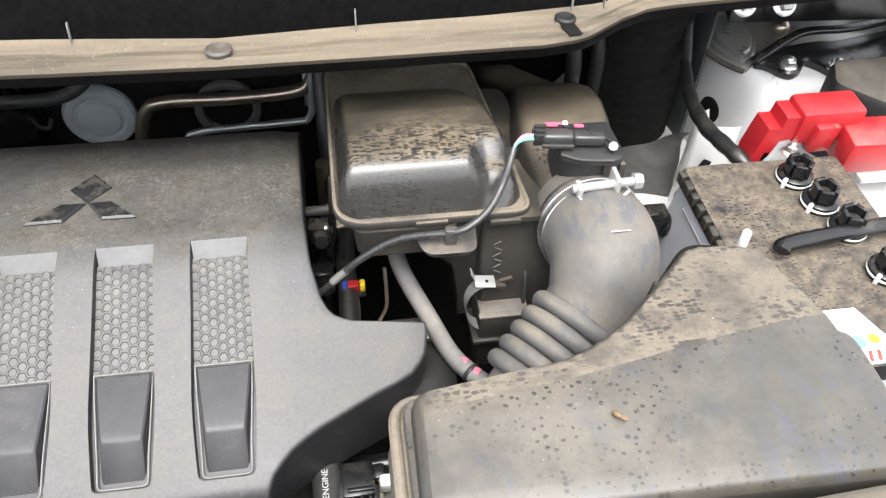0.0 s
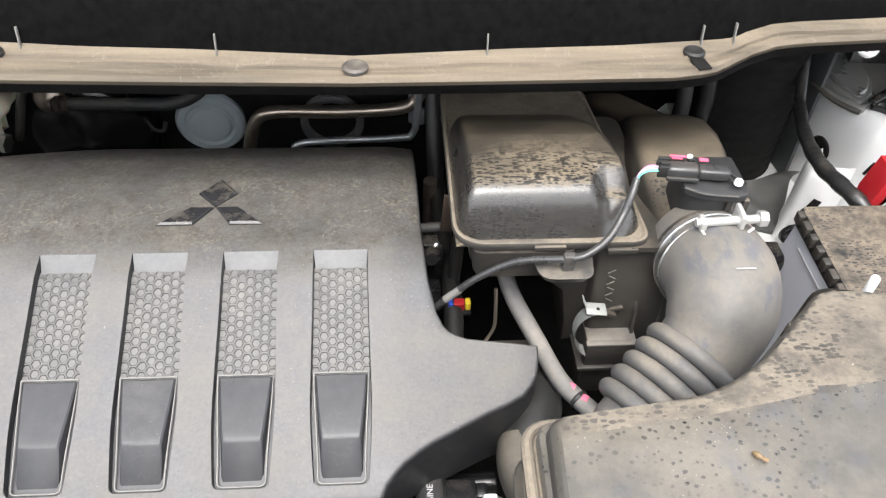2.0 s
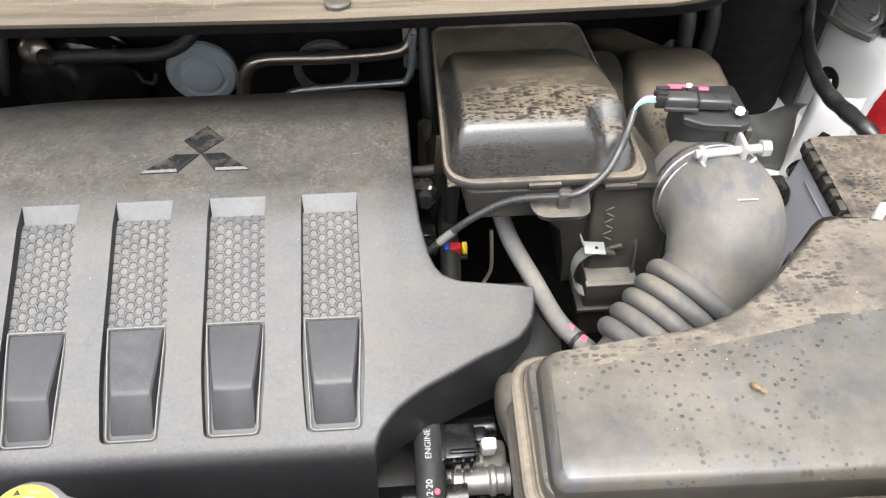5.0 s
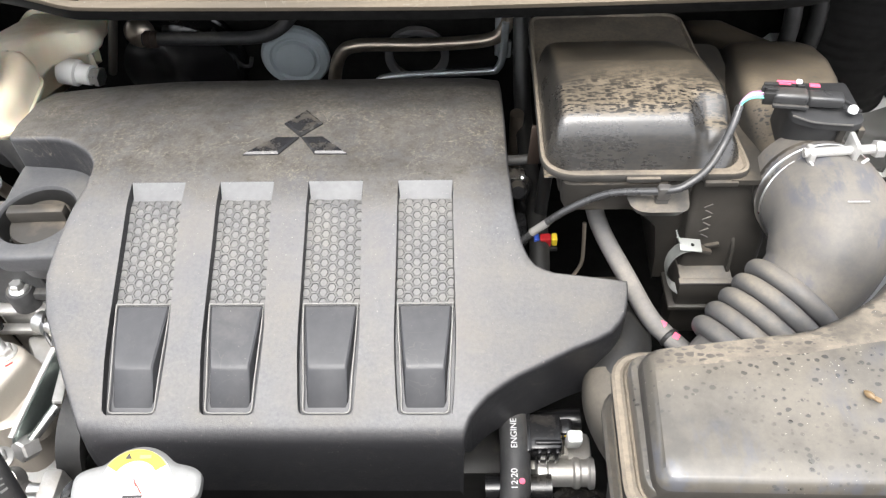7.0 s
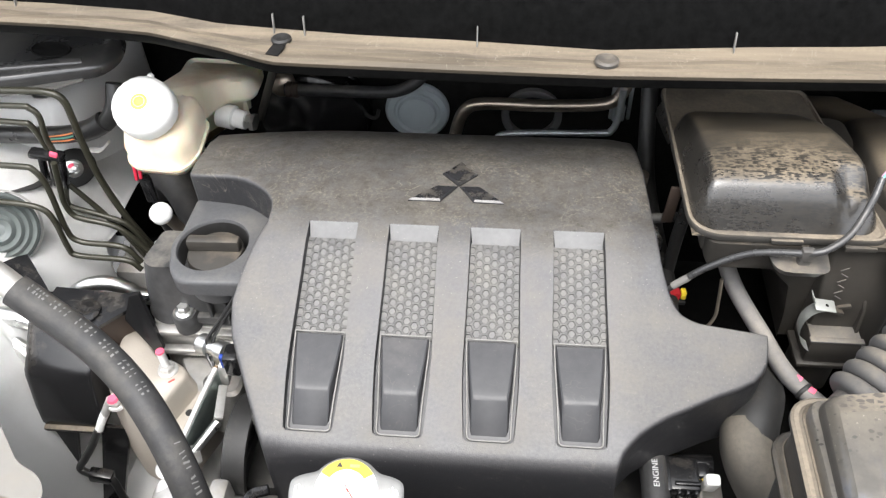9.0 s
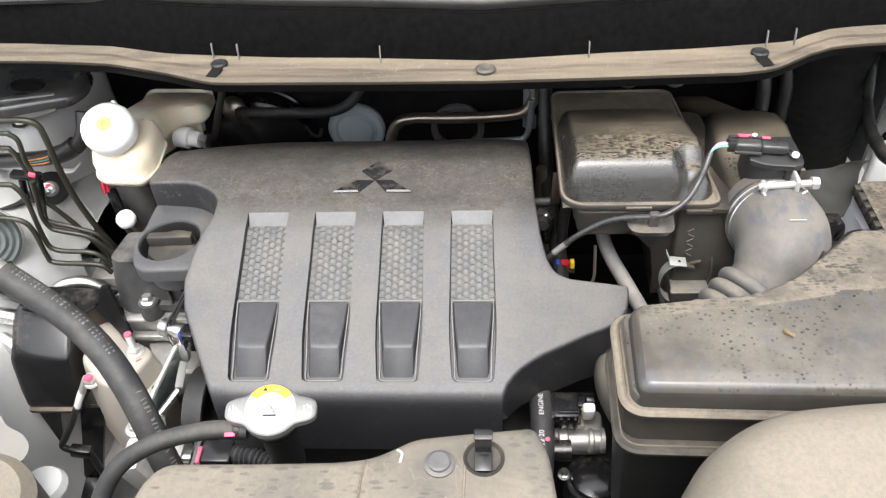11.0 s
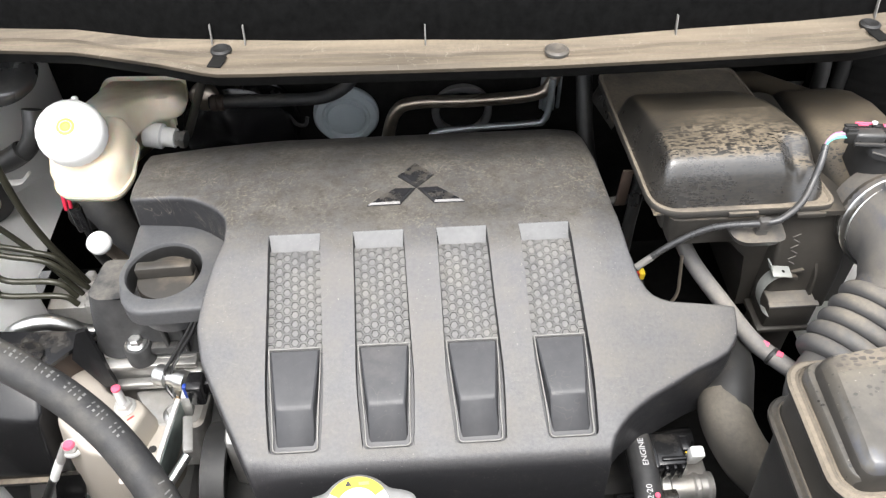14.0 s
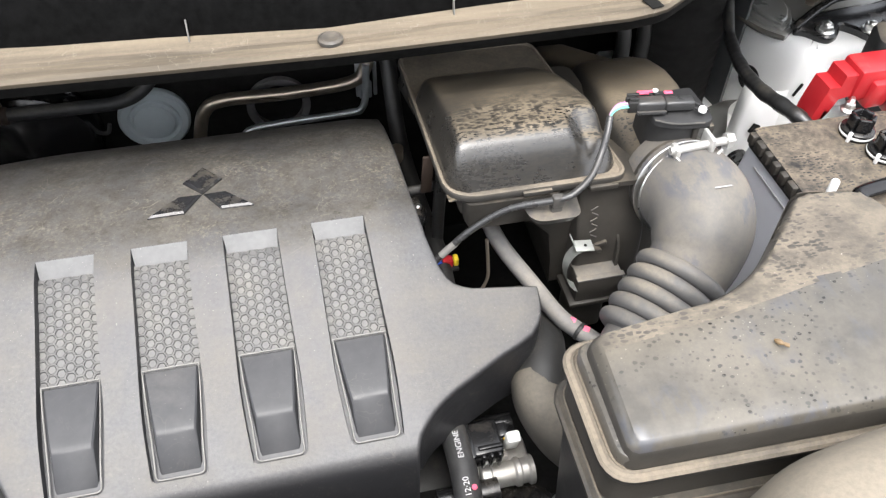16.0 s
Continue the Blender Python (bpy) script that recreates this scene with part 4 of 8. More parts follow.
# lowered platform round the oil filler: round hole, straight front and back edges
OX, OY, OZ = -0.411, 0.481, 0.868
ring_m = Matrix.Translation((OX, OY, OZ)) @ pose(0, 0, 0, -1, -2, 0)
deck = rounded([(-0.455, 0.452), (-0.436, 0.423), (-0.350, 0.424), (-0.338, 0.462), (-0.336, 0.503), (-0.350, 0.523), (-0.374, 0.543), (-0.412, 0.556), (-0.452, 0.560)], [0.034, 0.034, 0.006, 0.006, 0.006, 0.006, 0.01, 0.01, 0.004], 8)


def reach(a):
    """How far the platform runs from the filler's centre in direction a."""
    dx, dy, best = math.cos(a), math.sin(a), 0.04
    for (xa, ya), (xb, yb) in zip(deck, deck[1:] + deck[:1]):
        ex, ey = xb - xa, yb - ya
        den = dx * ey - dy * ex
        if abs(den) > 1e-9:
            t = ((xa - OX) * ey - (ya - OY) * ex) / den
            u = ((xa - OX) * dy - (ya - OY) * dx) / den
            if t > 0 and -1e-6 <= u <= 1 + 1e-6:
                best = max(best, t)
    return best


bm = bmesh.new()
rings = []
for fn, z in ((lambda r: 0.0001, -0.055), (lambda r: 0.0388, -0.055), (lambda r: 0.0390, -0.002), (lambda r: 0.0405, 0.0005), (lambda r: 0.0450, 0.0005), (lambda r: max(0.046, r - 0.0035), 0.0), (lambda r: r - 0.0008, -0.0015), (lambda r: r, -0.005), (lambda r: r, -0.020), (lambda r: r - 0.003, -0.022)):
    rings.append([bm.verts.new((fn(reach(k * math.pi / 48)) * math.cos(k * math.pi / 48), fn(reach(k * math.pi / 48)) * math.sin(k * math.pi / 48), z)) for k in range(96)])
for u, w in zip(rings, rings[1:]):
    for k in range(96):
        bm.faces.new((u[k], u[(k + 1) % 96], w[(k + 1) % 96], w[k]))
bmesh.ops.transform(bm, matrix=ring_m, verts=bm.verts)
ring_part = part("filler_surround", bm, "deck", cover, sharp=50)
part("well", revolve([(0.0001, -0.050), (0.0384, -0.050), (0.0386, -0.004), (0.0389, -0.003)], ring_m, 48, caps=False), "black", ring_part, "black well round the cap")


# oil filler cap with its grip bar
cap = thing("oil_filler_cap", (OX, OY, OZ - 0.01), "dusty black oil filler cap with a grip bar", "oil cap")
cm = ring_m @ Matrix.Translation((0, 0, -0.010))
part("disc", revolve([(0.0318, -0.045), (0.0318, -0.003), (0.0305, 0.0), (0.026, 0.001), (0.0001, 0.002)], cm, 40, caps=False), "boxlow", cap)
grip = box(0, 0.004, 0.008, 0.060, 0.013, 0.016, 0.003)
for v in grip.verts:
    v.co.y += 0.004 * math.cos(v.co.x / 0.027 * 1.4) - 0.001
bmesh.ops.transform(grip, matrix=cm, verts=grip.verts)
part("grip", grip, "boxlow", cap)

# ---- engine under the cover ----
block = thing("engine_block", (-0.15, 0.45, 0.35), "cast aluminium engine under its plastic cover", "engine")
part("crankcase", box(-0.15, 0.45, 0.52, 0.46, 0.34, 0.36, 0.02), "black", block)
part("cylinder_head", box(-0.16, 0.44, 0.735, 0.38, 0.24, 0.09, 0.012), "alu", block)
part("cam_cover", box(-0.14, 0.45, 0.795, 0.38, 0.22, 0.04, 0.012), "black", block)
part("timing_cover", box(-0.372, 0.42, 0.66, 0.03, 0.28, 0.10, 0.012), "black", block)

# ---- resonator box ----
def tilt_z(z0):
    return lambda x, y: z0 - 0.10 * (y - 0.46) - 0.0 * x


resonator = thing("resonator_box", (0.18, 0.58, 0.78), "black plastic intake resonator with a rain-spotted dusty lid", "resonator box")
base = rounded([(0.0905, 0.4525), (0.277, 0.4525), (0.275, 0.535), (0.266, 0.745), (0.0945, 0.745)], [0.036, 0.020, 0.03, 0.020, 0.020], 9)
part("flange", stack([at_z(base, tilt_z(0.9345)), at_z(grow(base, 0.001), tilt_z(0.937)), at_z(grow(base, 0.001), tilt_z(0.9405)), at_z(base, tilt_z(0.943)), at_z(grow(base, -0.0025), tilt_z(0.9437)), at_z(grow(base, -0.005), tilt_z(0.9415))]), "flange", resonator, "pale dusty flange")


def relief(x0, x1, y0, y1, nx, ny, fn):
    """A height field as an open grid."""
    bm = bmesh.new()
    g = [[bm.verts.new((x, y, fn(x, y))) for x in np.linspace(x0, x1, nx)] for y in np.linspace(y0, y1, ny)]
    for a, b in zip(g, g[1:]):
        for k in range(nx - 1):
            bm.faces.new((a[k], a[k + 1], b[k + 1], b[k]))
    return bm


def inset(x, y, x0, x1, y0, y1, r):
    """How far (x, y) lies inside a rounded rectangle."""
    qx, qy = abs(x - (x0 + x1) / 2) - (x1 - x0) / 2 + r, abs(y - (y0 + y1) / 2) - (y1 - y0) / 2 + r
    return r - math.hypot(max(qx, 0), max(qy, 0)) - min(max(qx, qy), 0)


def step(t):
    t = max(0.0, min(1.0, t))
    return t * t * (3 - 2 * t)


def lid_height(x, y):
    """The resonator's lid: steep walls, a round shoulder, a top that falls to the back and a lower corner by the duct."""
    tx = min((x - 0.0930) / 0.011, (0.2735 - 0.10 * max(0, y - 0.535) - 0.35 * max(0, y - 0.605) - x) / 0.016)
    tf, tb = (y - 0.4580) / 0.030, (0.6620 - y) / 0.012
    td = inset(x, y, 0.0930, 0.2735, 0.4580, 0.6620, 0.030) / 0.012
    floor_ = 0.936 - 0.12 * (y - 0.46)
    if min(tx, tf, tb, td) <= 0.001:
        return floor_
    k = (tx ** -5 + tf ** -5 + tb ** -5 + td ** -5) ** -0.2 / 0.85
    top_ = float(np.interp(y, [0.46, 0.50, 0.54, 0.58, 0.62, 0.67], [0.9865, 0.9862, 0.9815, 0.972, 0.959, 0.939]))
    low = step((x - 0.217) / 0.022) * step((0.523 - y) / 0.030)
    return floor_ + (top_ - 0.0155 * low - floor_) * (1 + k ** -5) ** -0.2


part("lid", relief(0.0925, 0.2740, 0.4575, 0.6625, 170, 190, lid_height), "box", resonator, "satin black lid with dust and rain marks", sharp=80)


def rear_height(x, y):
    """The lower rear part of the lid, which falls away under the cowl."""
    td = inset(x, y, 0.0985, 0.2540 - 0.25 * max(0, y - 0.68), 0.60, 0.786, 0.022)
    return 0.900 - 0.30 * (y - 0.62) + (0.0375 - 0.06 * max(0, y - 0.62)) * (1 + (max(td, 0.0004) / 0.010) ** -4) ** -0.25


part("rear_lid", relief(0.0980, 0.2625, 0.655, 0.7865, 80, 60, rear_height), "box", resonator, "dusty rear part of the lid", sharp=80)
part("plug", revolve([(0.006, 0), (0.006, 0.0015), (0.004, 0.002), (0.0001, 0.001)], Matrix.Translation((0.208, 0.708, 0.9075)) @ pose(0, 0, 0, -18, 0, 0), 16, caps=False), "rubber", resonator)
body = rounded([(0.102, 0.462), (0.262, 0.462), (0.300, 0.470), (0.300, 0.690), (0.112, 0.690)], [0.030, 0.006, 0.012, 0.02, 0.02], 5)


def narrow(k):
    """The body's outline with its engine side drawn in by k, as it arches over the hoses."""
    return [(max(x, 0.102 + k + 0.02 * (y - 0.46)), y) for x, y in body]


part("body", stack([at_z(grow(narrow(0.109), -0.004), 0.78), at_z(grow(narrow(0.106), -0.004), 0.82), at_z(grow(narrow(0.099), -0.004), 0.862), at_z(grow(narrow(0.080), -0.003), 0.884), at_z(grow(narrow(0.046), -0.002), 0.898), at_z(grow(narrow(0.004), -0.002), 0.903), at_z(body, tilt_z(0.931)), at_z(grow(body, -0.003), tilt_z(0.936))]), "boxlow", resonator)
# rounded belly over the hose gap
belly = rounded([(0.110, 0.452), (0.205, 0.452), (0.205, 0.475), (0.110, 0.475)], 0.008, 3)
part("belly", stack([at_z(grow(belly, -0.006), 0.893), at_z(belly, 0.905), at_z(grow(belly, 0.002), 0.934)]), "boxlow", resonator)
# side tab and ledge on the wing side
part("tab", sheet([(0.258, 0.450, 0.938), (0.306, 0.452, 0.935), (0.290, 0.540, 0.930), (0.262, 0.540, 0.934)], 0.006), "boxlow", resonator)
part("rib", box(0.250, 0.455, 0.934, 0.030, 0.014, 0.006, 0.0015), "boxlow", resonator)
for y_ in (0.452,):
    part("latch_seat", box(0.180, 0.4505, 0.9395, 0.030, 0.004, 0.005, 0.001), "flange", resonator)
# wire clip bracket
part("bracket", stack([at_z(rounded([(0.172, 0.427), (0.216, 0.427), (0.220, 0.465), (0.168, 0.465)], [0.014, 0.010, 0.002, 0.002], 4), 0.917), at_z(rounded([(0.168, 0.423), (0.219, 0.423), (0.224, 0.465), (0.164, 0.465)], [0.016, 0.010, 0.002, 0.002], 4), 0.926), at_z(rounded([(0.172, 0.427), (0.215, 0.427), (0.220, 0.465), (0.168, 0.465)], [0.014, 0.010, 0.002, 0.002], 4), 0.927)]), "clipgrey", resonator)
part("wire_clip", join(box(0.1955, 0.437, 0.927, 0.012, 0.010, 0.014, 0.002), box(0.1955, 0.4345, 0.940, 0.013, 0.009, 0.014, 0.003)), "clipgrey", resonator, "grey clip that holds the cable")
# embossed marks that cannot be read
for k in range(6):
    part("embossed_bar", box(0.2450 + 0.0012 * (k % 2), 0.4500 - 0.0016 * k, 0.905 - 0.0065 * k, 0.0085, 0.0010, 0.0011, 0.0003, (0, 32 if k % 2 else -32, 0)), "rubber", resonator)
# lower lug, spring clamp
part("lug", box(0.254, 0.440, 0.812, 0.052, 0.044, 0.033, 0.003), "boxlow", resonator)
part("front_bulge", stack([at_z(rounded([(0.230, y_), (0.305, y_), (0.305, 0.480), (0.230, 0.480)], 0.006, 3), z_) for y_, z_ in ((0.4400, 0.800), (0.4400, 0.842), (0.4425, 0.862), (0.4520, 0.890), (0.4590, 0.915), (0.4610, 0.930))]), "boxlow", resonator)
part("side_wall", box(0.316, 0.492, 0.845, 0.062, 0.030, 0.17, 0.004), "boxlow", resonator)
part("lug_rim", box(0.251, 0.438, 0.7925, 0.058, 0.046, 0.006, 0.0015), "boxlow", resonator)
part("lug_foot", box(0.250, 0.444, 0.765, 0.040, 0.036, 0.060, 0.004), "boxlow", resonator)
part("fin", sheet([(0.277, 0.432, 0.829), (0.277, 0.445, 0.829), (0.277, 0.445, 0.868), (0.277, 0.437, 0.858)], 0.003, (1, 0, 0)), "boxlow", resonator)
part("lug_lip", join(box(0.254, 0.421, 0.8295, 0.054, 0.007, 0.003, 0.001), box(0.254, 0.432, 0.8290, 0.050, 0.020, 0.002, 0.0006)), "rubber", resonator, "tan dusty tray of the lug")
part("lug_ear", join(box(0.244, 0.442, 0.858, 0.022, 0.020, 0.005, 0.002, (-12, 18, 0)), box(0.256, 0.447, 0.859, 0.014, 0.018, 0.004, 0.0015, (-12, -14, 0))), "boxlow", resonator)
sp = [(0.233 + 0.021 * math.cos(a), 0.4245 + 0.008 * math.sin(a), 0.8455 + 0.0235 * math.sin(a)) for a in [radians(v) for v in range(80, 256, 12)]]
bm = bmesh.new()
rr = [[bm.verts.new((x, y + dy, z)) for dy in (-0.007, 0.007)] for x, y, z in sp]
for a, b in zip(rr, rr[1:]):
    bm.faces.new((a[0], a[1], b[1], b[0]))
bmesh.ops.solidify(bm, geom=bm.faces[:], thickness=0.0012)
clamp_ = part("spring_clamp", bm, "clampzinc", resonator, "zinc-plated spring clamp")
part("clamp_tongue", join(box(0.2315, 0.4315, 0.8715, 0.021, 0.014, 0.0016, 0.0005, (8, 8, 0)), box(0.2205, 0.436, 0.8765, 0.0014, 0.010, 0.014, 0.0005, (0, -22, 0))), "clampzinc", clamp_)
part("tongue_hole", revolve([(0.0018, 0), (0.0001, 0.0002)], Matrix.Translation((0.2335, 0.4310, 0.8724)) @ pose(0, 0, 0, 8, 8, 0), 12), "void", clamp_)

# ---- sensor duct beside it ----
tower = thing("intake_duct", (0.335, 0.56, 0.80), "dusty black intake duct with the air flow sensor", "intake duct")
ax = Vector((0.02, -1.0, 0.24)).normalized()
q_ax = Vector((0, 0, 1)).rotation_difference(ax).to_matrix().to_4x4()
CUFF = Vector((0.3330, 0.450, 0.922))


def duct_ring(y, xc, zc, w, h, e, lean=0.0, n=56):
    """One section of the duct: a circle (e = 2) that squares off as e grows; lean draws the top in on the engine side."""
    out = []
    for k in range(n):
        a = 2 * math.pi * k / n
        c, s = math.cos(a), math.sin(a)
        u, v = math.copysign(abs(c) ** (2 / e), c), math.copysign(abs(s) ** (2 / e), s)
        out.append((xc + w * u + lean * max(0.0, -u) * (v + 1) / 2, y, zc + h * v))
    return out


secs = [(0.446, 0.3330, 0.923, 0.0462, 0.0462, 2), (0.458, 0.3330, 0.919, 0.0465, 0.0460, 2), (0.474, 0.3330, 0.904, 0.0475, 0.0465, 2.1), (0.490, 0.3325, 0.896, 0.0490, 0.0500, 2.4), (0.508, 0.332, 0.890, 0.0505, 0.0570, 3.0), (0.530, 0.333, 0.885, 0.0530, 0.0665, 3.8),
        (0.555, 0.3345, 0.880, 0.0555, 0.0770, 5.0), (0.590, 0.339, 0.870, 0.0580, 0.0785, 6.0, 0.004), (0.640, 0.3465, 0.860, 0.0610, 0.0700, 7.0, 0.010), (0.690, 0.352, 0.845, 0.0620, 0.0640, 7.0, 0.018), (0.708, 0.352, 0.838, 0.0600, 0.0620, 6.0, 0.020), (0.720, 0.348, 0.832, 0.0560, 0.0540, 5.0, 0.020), (0.760, 0.325, 0.810, 0.048, 0.068, 5.0, 0.010), (0.810, 0.318, 0.800, 0.034, 0.060, 5.0)]
part("body", stack([duct_ring(*s_) for s_ in secs]), "ductbox", tower, sharp=60)
part("collar", revolve([(0.0468, -0.004), (0.0495, -0.003), (0.0495, 0.003), (0.0468, 0.004)], Matrix.Translation(CUFF - ax * 0.006) @ q_ax, 48), "boxlow", tower)
# sensor pod and its connector
pod = [(0.3340 + 0.0280 * math.cos(a), 0.4965 - 0.0300 * math.sin(a)) for a in [math.pi * k / 20 for k in range(21)]][::-1] + [(0.362, 0.520), (0.306, 0.520)]
pod_m = part("sensor_pod", stack([at_z(pod, 0.915), at_z(pod, 0.982), at_z(grow(pod, 0.001), 0.9825)]), "conn", tower, "black half-round sensor base")
ear = rounded([(0.303, 0.476), (0.320, 0.467), (0.352, 0.4625), (0.3605, 0.466), (0.3625, 0.477), (0.3605, 0.520), (0.303, 0.520)], [0.006, 0.012, 0.005, 0.005, 0.006, 0.004, 0.004], 5)
part("sensor_plate", prism(ear, 0.9825, 0.9900, 0.0012), "conn", tower)
part("plate_rim", tube([(0.303, 0.476, 0.9895), (0.320, 0.4668, 0.9895), (0.350, 0.4625, 0.9895)], 0.0009, 6), "clipgrey", tower)
for x, y in ((0.3605, 0.4665), (0.346, 0.4685)):
    part("sensor_post", box(x, y, 0.955, 0.006, 0.006, 0.056, 0.0015), "boxlow", tower)
plug_rot = (0, 0, -7)
conn = part("connector", join(box(0.3015, 0.4905, 0.9985, 0.0300, 0.0150, 0.0130, 0.0040, plug_rot, 3), box(0.3305, 0.4870, 0.9980, 0.0300, 0.0130, 0.0110, 0.0030, plug_rot, 3), box(0.3005, 0.4815, 0.9950, 0.030, 0.0035, 0.0035, 0.001, plug_rot)), "plug", pod_m, "satin black two-piece connector")
part("plug_back", join(*[box(0.2835 + 0.0022 * (k % 2), 0.4925 - 0.0035 + 0.0042 * k, 0.9985 + 0.0015 * (k % 2), 0.010, 0.0036, 0.0125, 0.0010, plug_rot) for k in range(3)], box(0.2930, 0.5010, 1.0035, 0.024, 0.004, 0.0030, 0.001, plug_rot), box(0.3115, 0.4995, 1.0030, 0.006, 0.006, 0.0050, 0.001, plug_rot)), "black", pod_m, "black rough back of the plug")
part("lock_tab", join(box(0.3015, 0.5030, 1.0045, 0.019, 0.0022, 0.0022, 0.0006, plug_rot), box(0.2975, 0.4988, 1.0060, 0.010, 0.0020, 0.0018, 0.0006, plug_rot), box(0.3235, 0.4990, 1.0035, 0.009, 0.0045, 0.0016, 0.0008, plug_rot)), "pink", tower, "pink-red locking tab")
part("mount_bar", join(tube([(0.338, 0.501, 0.9935), (0.350, 0.486, 0.9950), (0.3575, 0.473, 0.9955)], 0.0016, 8, smooth=False), tube([(0.332, 0.503, 0.9930), (0.343, 0.487, 0.9945), (0.350, 0.474, 0.9950)], 0.0013, 8, smooth=False)), "conn", tower)
part("screw", revolve([(0.0042, 0), (0.0042, 0.003), (0.0032, 0.0044), (0.0001, 0.0048)], Matrix.Translation((0.3510, 0.4745, 0.9950)), 16, caps=False), "whitep", tower, "pale screw head")
part("screw", revolve([(0.0028, 0), (0.0028, 0.002), (0.0001, 0.0032)], Matrix.Translation((0.3105, 0.5015, 1.0045)), 16, caps=False), "whitep", tower, "pale screw head")

# cable from the sensor to the engine
cable = thing("sensor_cable", (0.2, 0.43, 0.93), "thin black taped sensor cable between duct and engine", "cable")
cpath = [(0.260, 0.487, 0.992), (0.2535, 0.474, 0.981), (0.246, 0.463, 0.968), (0.233, 0.447, 0.957), (0.216, 0.436, 0.949), (0.198, 0.433, 0.943), (0.151, 0.445, 0.928), (0.116, 0.449, 0.903), (0.091, 0.449, 0.878), (0.076, 0.448, 0.862), (0.060, 0.447, 0.848)]
part("sheath", tube(cpath, 0.0036, 12, 8), "plug", cable)
part("tape_end", tube([(0.098, 0.449, 0.8850), (0.091, 0.449, 0.8780), (0.084, 0.4485, 0.8710)], 0.0040, 12, 4), "rim", cable, "worn pale tape")
for k, c in enumerate(("teal", "teal", "mauve", "greyink", "mauve")):
    part("wire", tube([(0.2588, 0.4835 + 0.0006 * k, 0.989), (0.2625, 0.4885 + 0.0009 * k, 0.9945 - 0.0004 * k), (0.2700, 0.4895 + 0.0017 * k, 0.9985), (0.2800, 0.4885 + 0.0022 * k, 0.9995)], 0.00085, 6), c, cable)

# ---- rubber elbow with bellows ----
elbow = thing("intake_elbow", (0.30, 0.38, 0.88), "dusty grey rubber intake elbow with bellows and a steel clamp", "intake hose")
ep = [(0.3330, 0.478, 0.914), (0.3330, 0.452, 0.9215), (0.3335, 0.430, 0.9290), (0.334, 0.408, 0.931), (0.329, 0.386, 0.922), (0.317, 0.367, 0.905), (0.302, 0.3545, 0.8915)]
part("elbow", tube(ep, lambda t: 0.0482 + 0.0024 * math.sin(min(1, t * 1.2) * math.pi) - 0.0075 * step((t - 0.62) / 0.38), 40, 8), "elbow", elbow)
bp_ = [(0.3057, 0.3575, 0.8940), (0.2865, 0.3425, 0.8807), (0.2672, 0.3275, 0.8673), (0.2480, 0.3125, 0.8540)]
part("bellows", tube(bp_, lambda t: 0.0395 + 0.0085 * max(0.0, 1 - (2 * ((t * 5.0) % 1.0) - 1) ** 2) ** 0.5, 44, 40), "rubber", elbow, "ribbed bellows")
part("mould_mark", box(0.334, 0.3840, 0.9790, 0.017, 0.0009, 0.0008, 0.0002, (27, 0, 0)), "greyink", elbow)
cl = revolve([(0.0480, -0.0065), (0.0510, -0.0065), (0.0520, -0.0055), (0.0510, -0.004), (0.0510, 0.004), (0.0520, 0.0055), (0.0510, 0.0065), (0.0480, 0.0065)], Matrix.Translation(CUFF + ax * 0.010) @ q_ax, 56)
band = part("clamp", cl, "steel", elbow, "bright steel worm clamp")
cw = Vector((0.3355, 0.4400, 0.9815))
part("clamp_screw", join(tube([cw + Vector((-0.030, 0.0, -0.002)), cw + Vector((0.026, -0.001, 0.003))], 0.0042, 12, smooth=False), revolve([(0.0075, 0), (0.0075, 0.007), (0.006, 0.008)], Matrix.Translation(cw + Vector((0.026, -0.001, 0.003))) @ pose(0, 0, 0, 0, 90, 0), 6), box(cw.x - 0.024, cw.y, cw.z - 0.003, 0.006, 0.014, 0.012, 0.002), box(cw.x + 0.010, cw.y + 0.002, cw.z + 0.002, 0.005, 0.022, 0.018, 0.003), tube([cw + Vector((-0.026, -0.004, -0.006)), cw + Vector((-0.022, -0.014, -0.008)), cw + Vector((0.010, -0.014, -0.006)), cw + Vector((0.022, -0.006, -0.004))], 0.0016, 8, smooth=False)), "zinc", band, "zinc-plated clamp screw")

# ---- air cleaner ----
cleaner = thing("air_cleaner", (0.28, 0.18, 0.78), "dusty black plastic air cleaner housing with a stepped lid", "air cleaner")
top = [(0.1280, 0.124), (0.300, 0.121), (0.438, 0.118), (0.432, 0.160), (0.426, 0.200), (0.419, 0.262), (0.413, 0.317), (0.362, 0.326), (0.342, 0.305), (0.318, 0.281), (0.290, 0.254), (0.263, 0.235), (0.236, 0.222), (0.1315, 0.208)]
corner_r = [0.008, 0.004, 0.01, 0.01, 0.01, 0.02, 0.012, 0.012, 0.012, 0.012, 0.012, 0.012, 0.012, 0.008]
topr = rounded(top, corner_r, 4)


def lid_z(z):
    """The lid falls towards the back strip and rises a little into the snorkel."""
    def f(x, y):
        back = float(np.interp(x, [0.10, 0.226, 0.319, 0.386, 0.47], [0.188, 0.203, 0.220, 0.231, 0.237]))
        near = max(0.0, 1 - (y - 0.124 + 0.019 * (x - 0.124)) / 0.016)
        side_ = max(0.0, 1 - (x - 0.128 - 0.042 * (y - 0.124)) / 0.011)
        return z - 0.22 * max(0, y - back) - 0.05 * max(0, 0.19 - y) - 0.0030 * near ** 1.6 - 0.0022 * side_ ** 1.5
    return f


def lid_ring(d):
    """The lid's outline drawn in by d."""
    return rounded(grow(top, -d), [max(0.0015, r - d) for r in corner_r], 4)


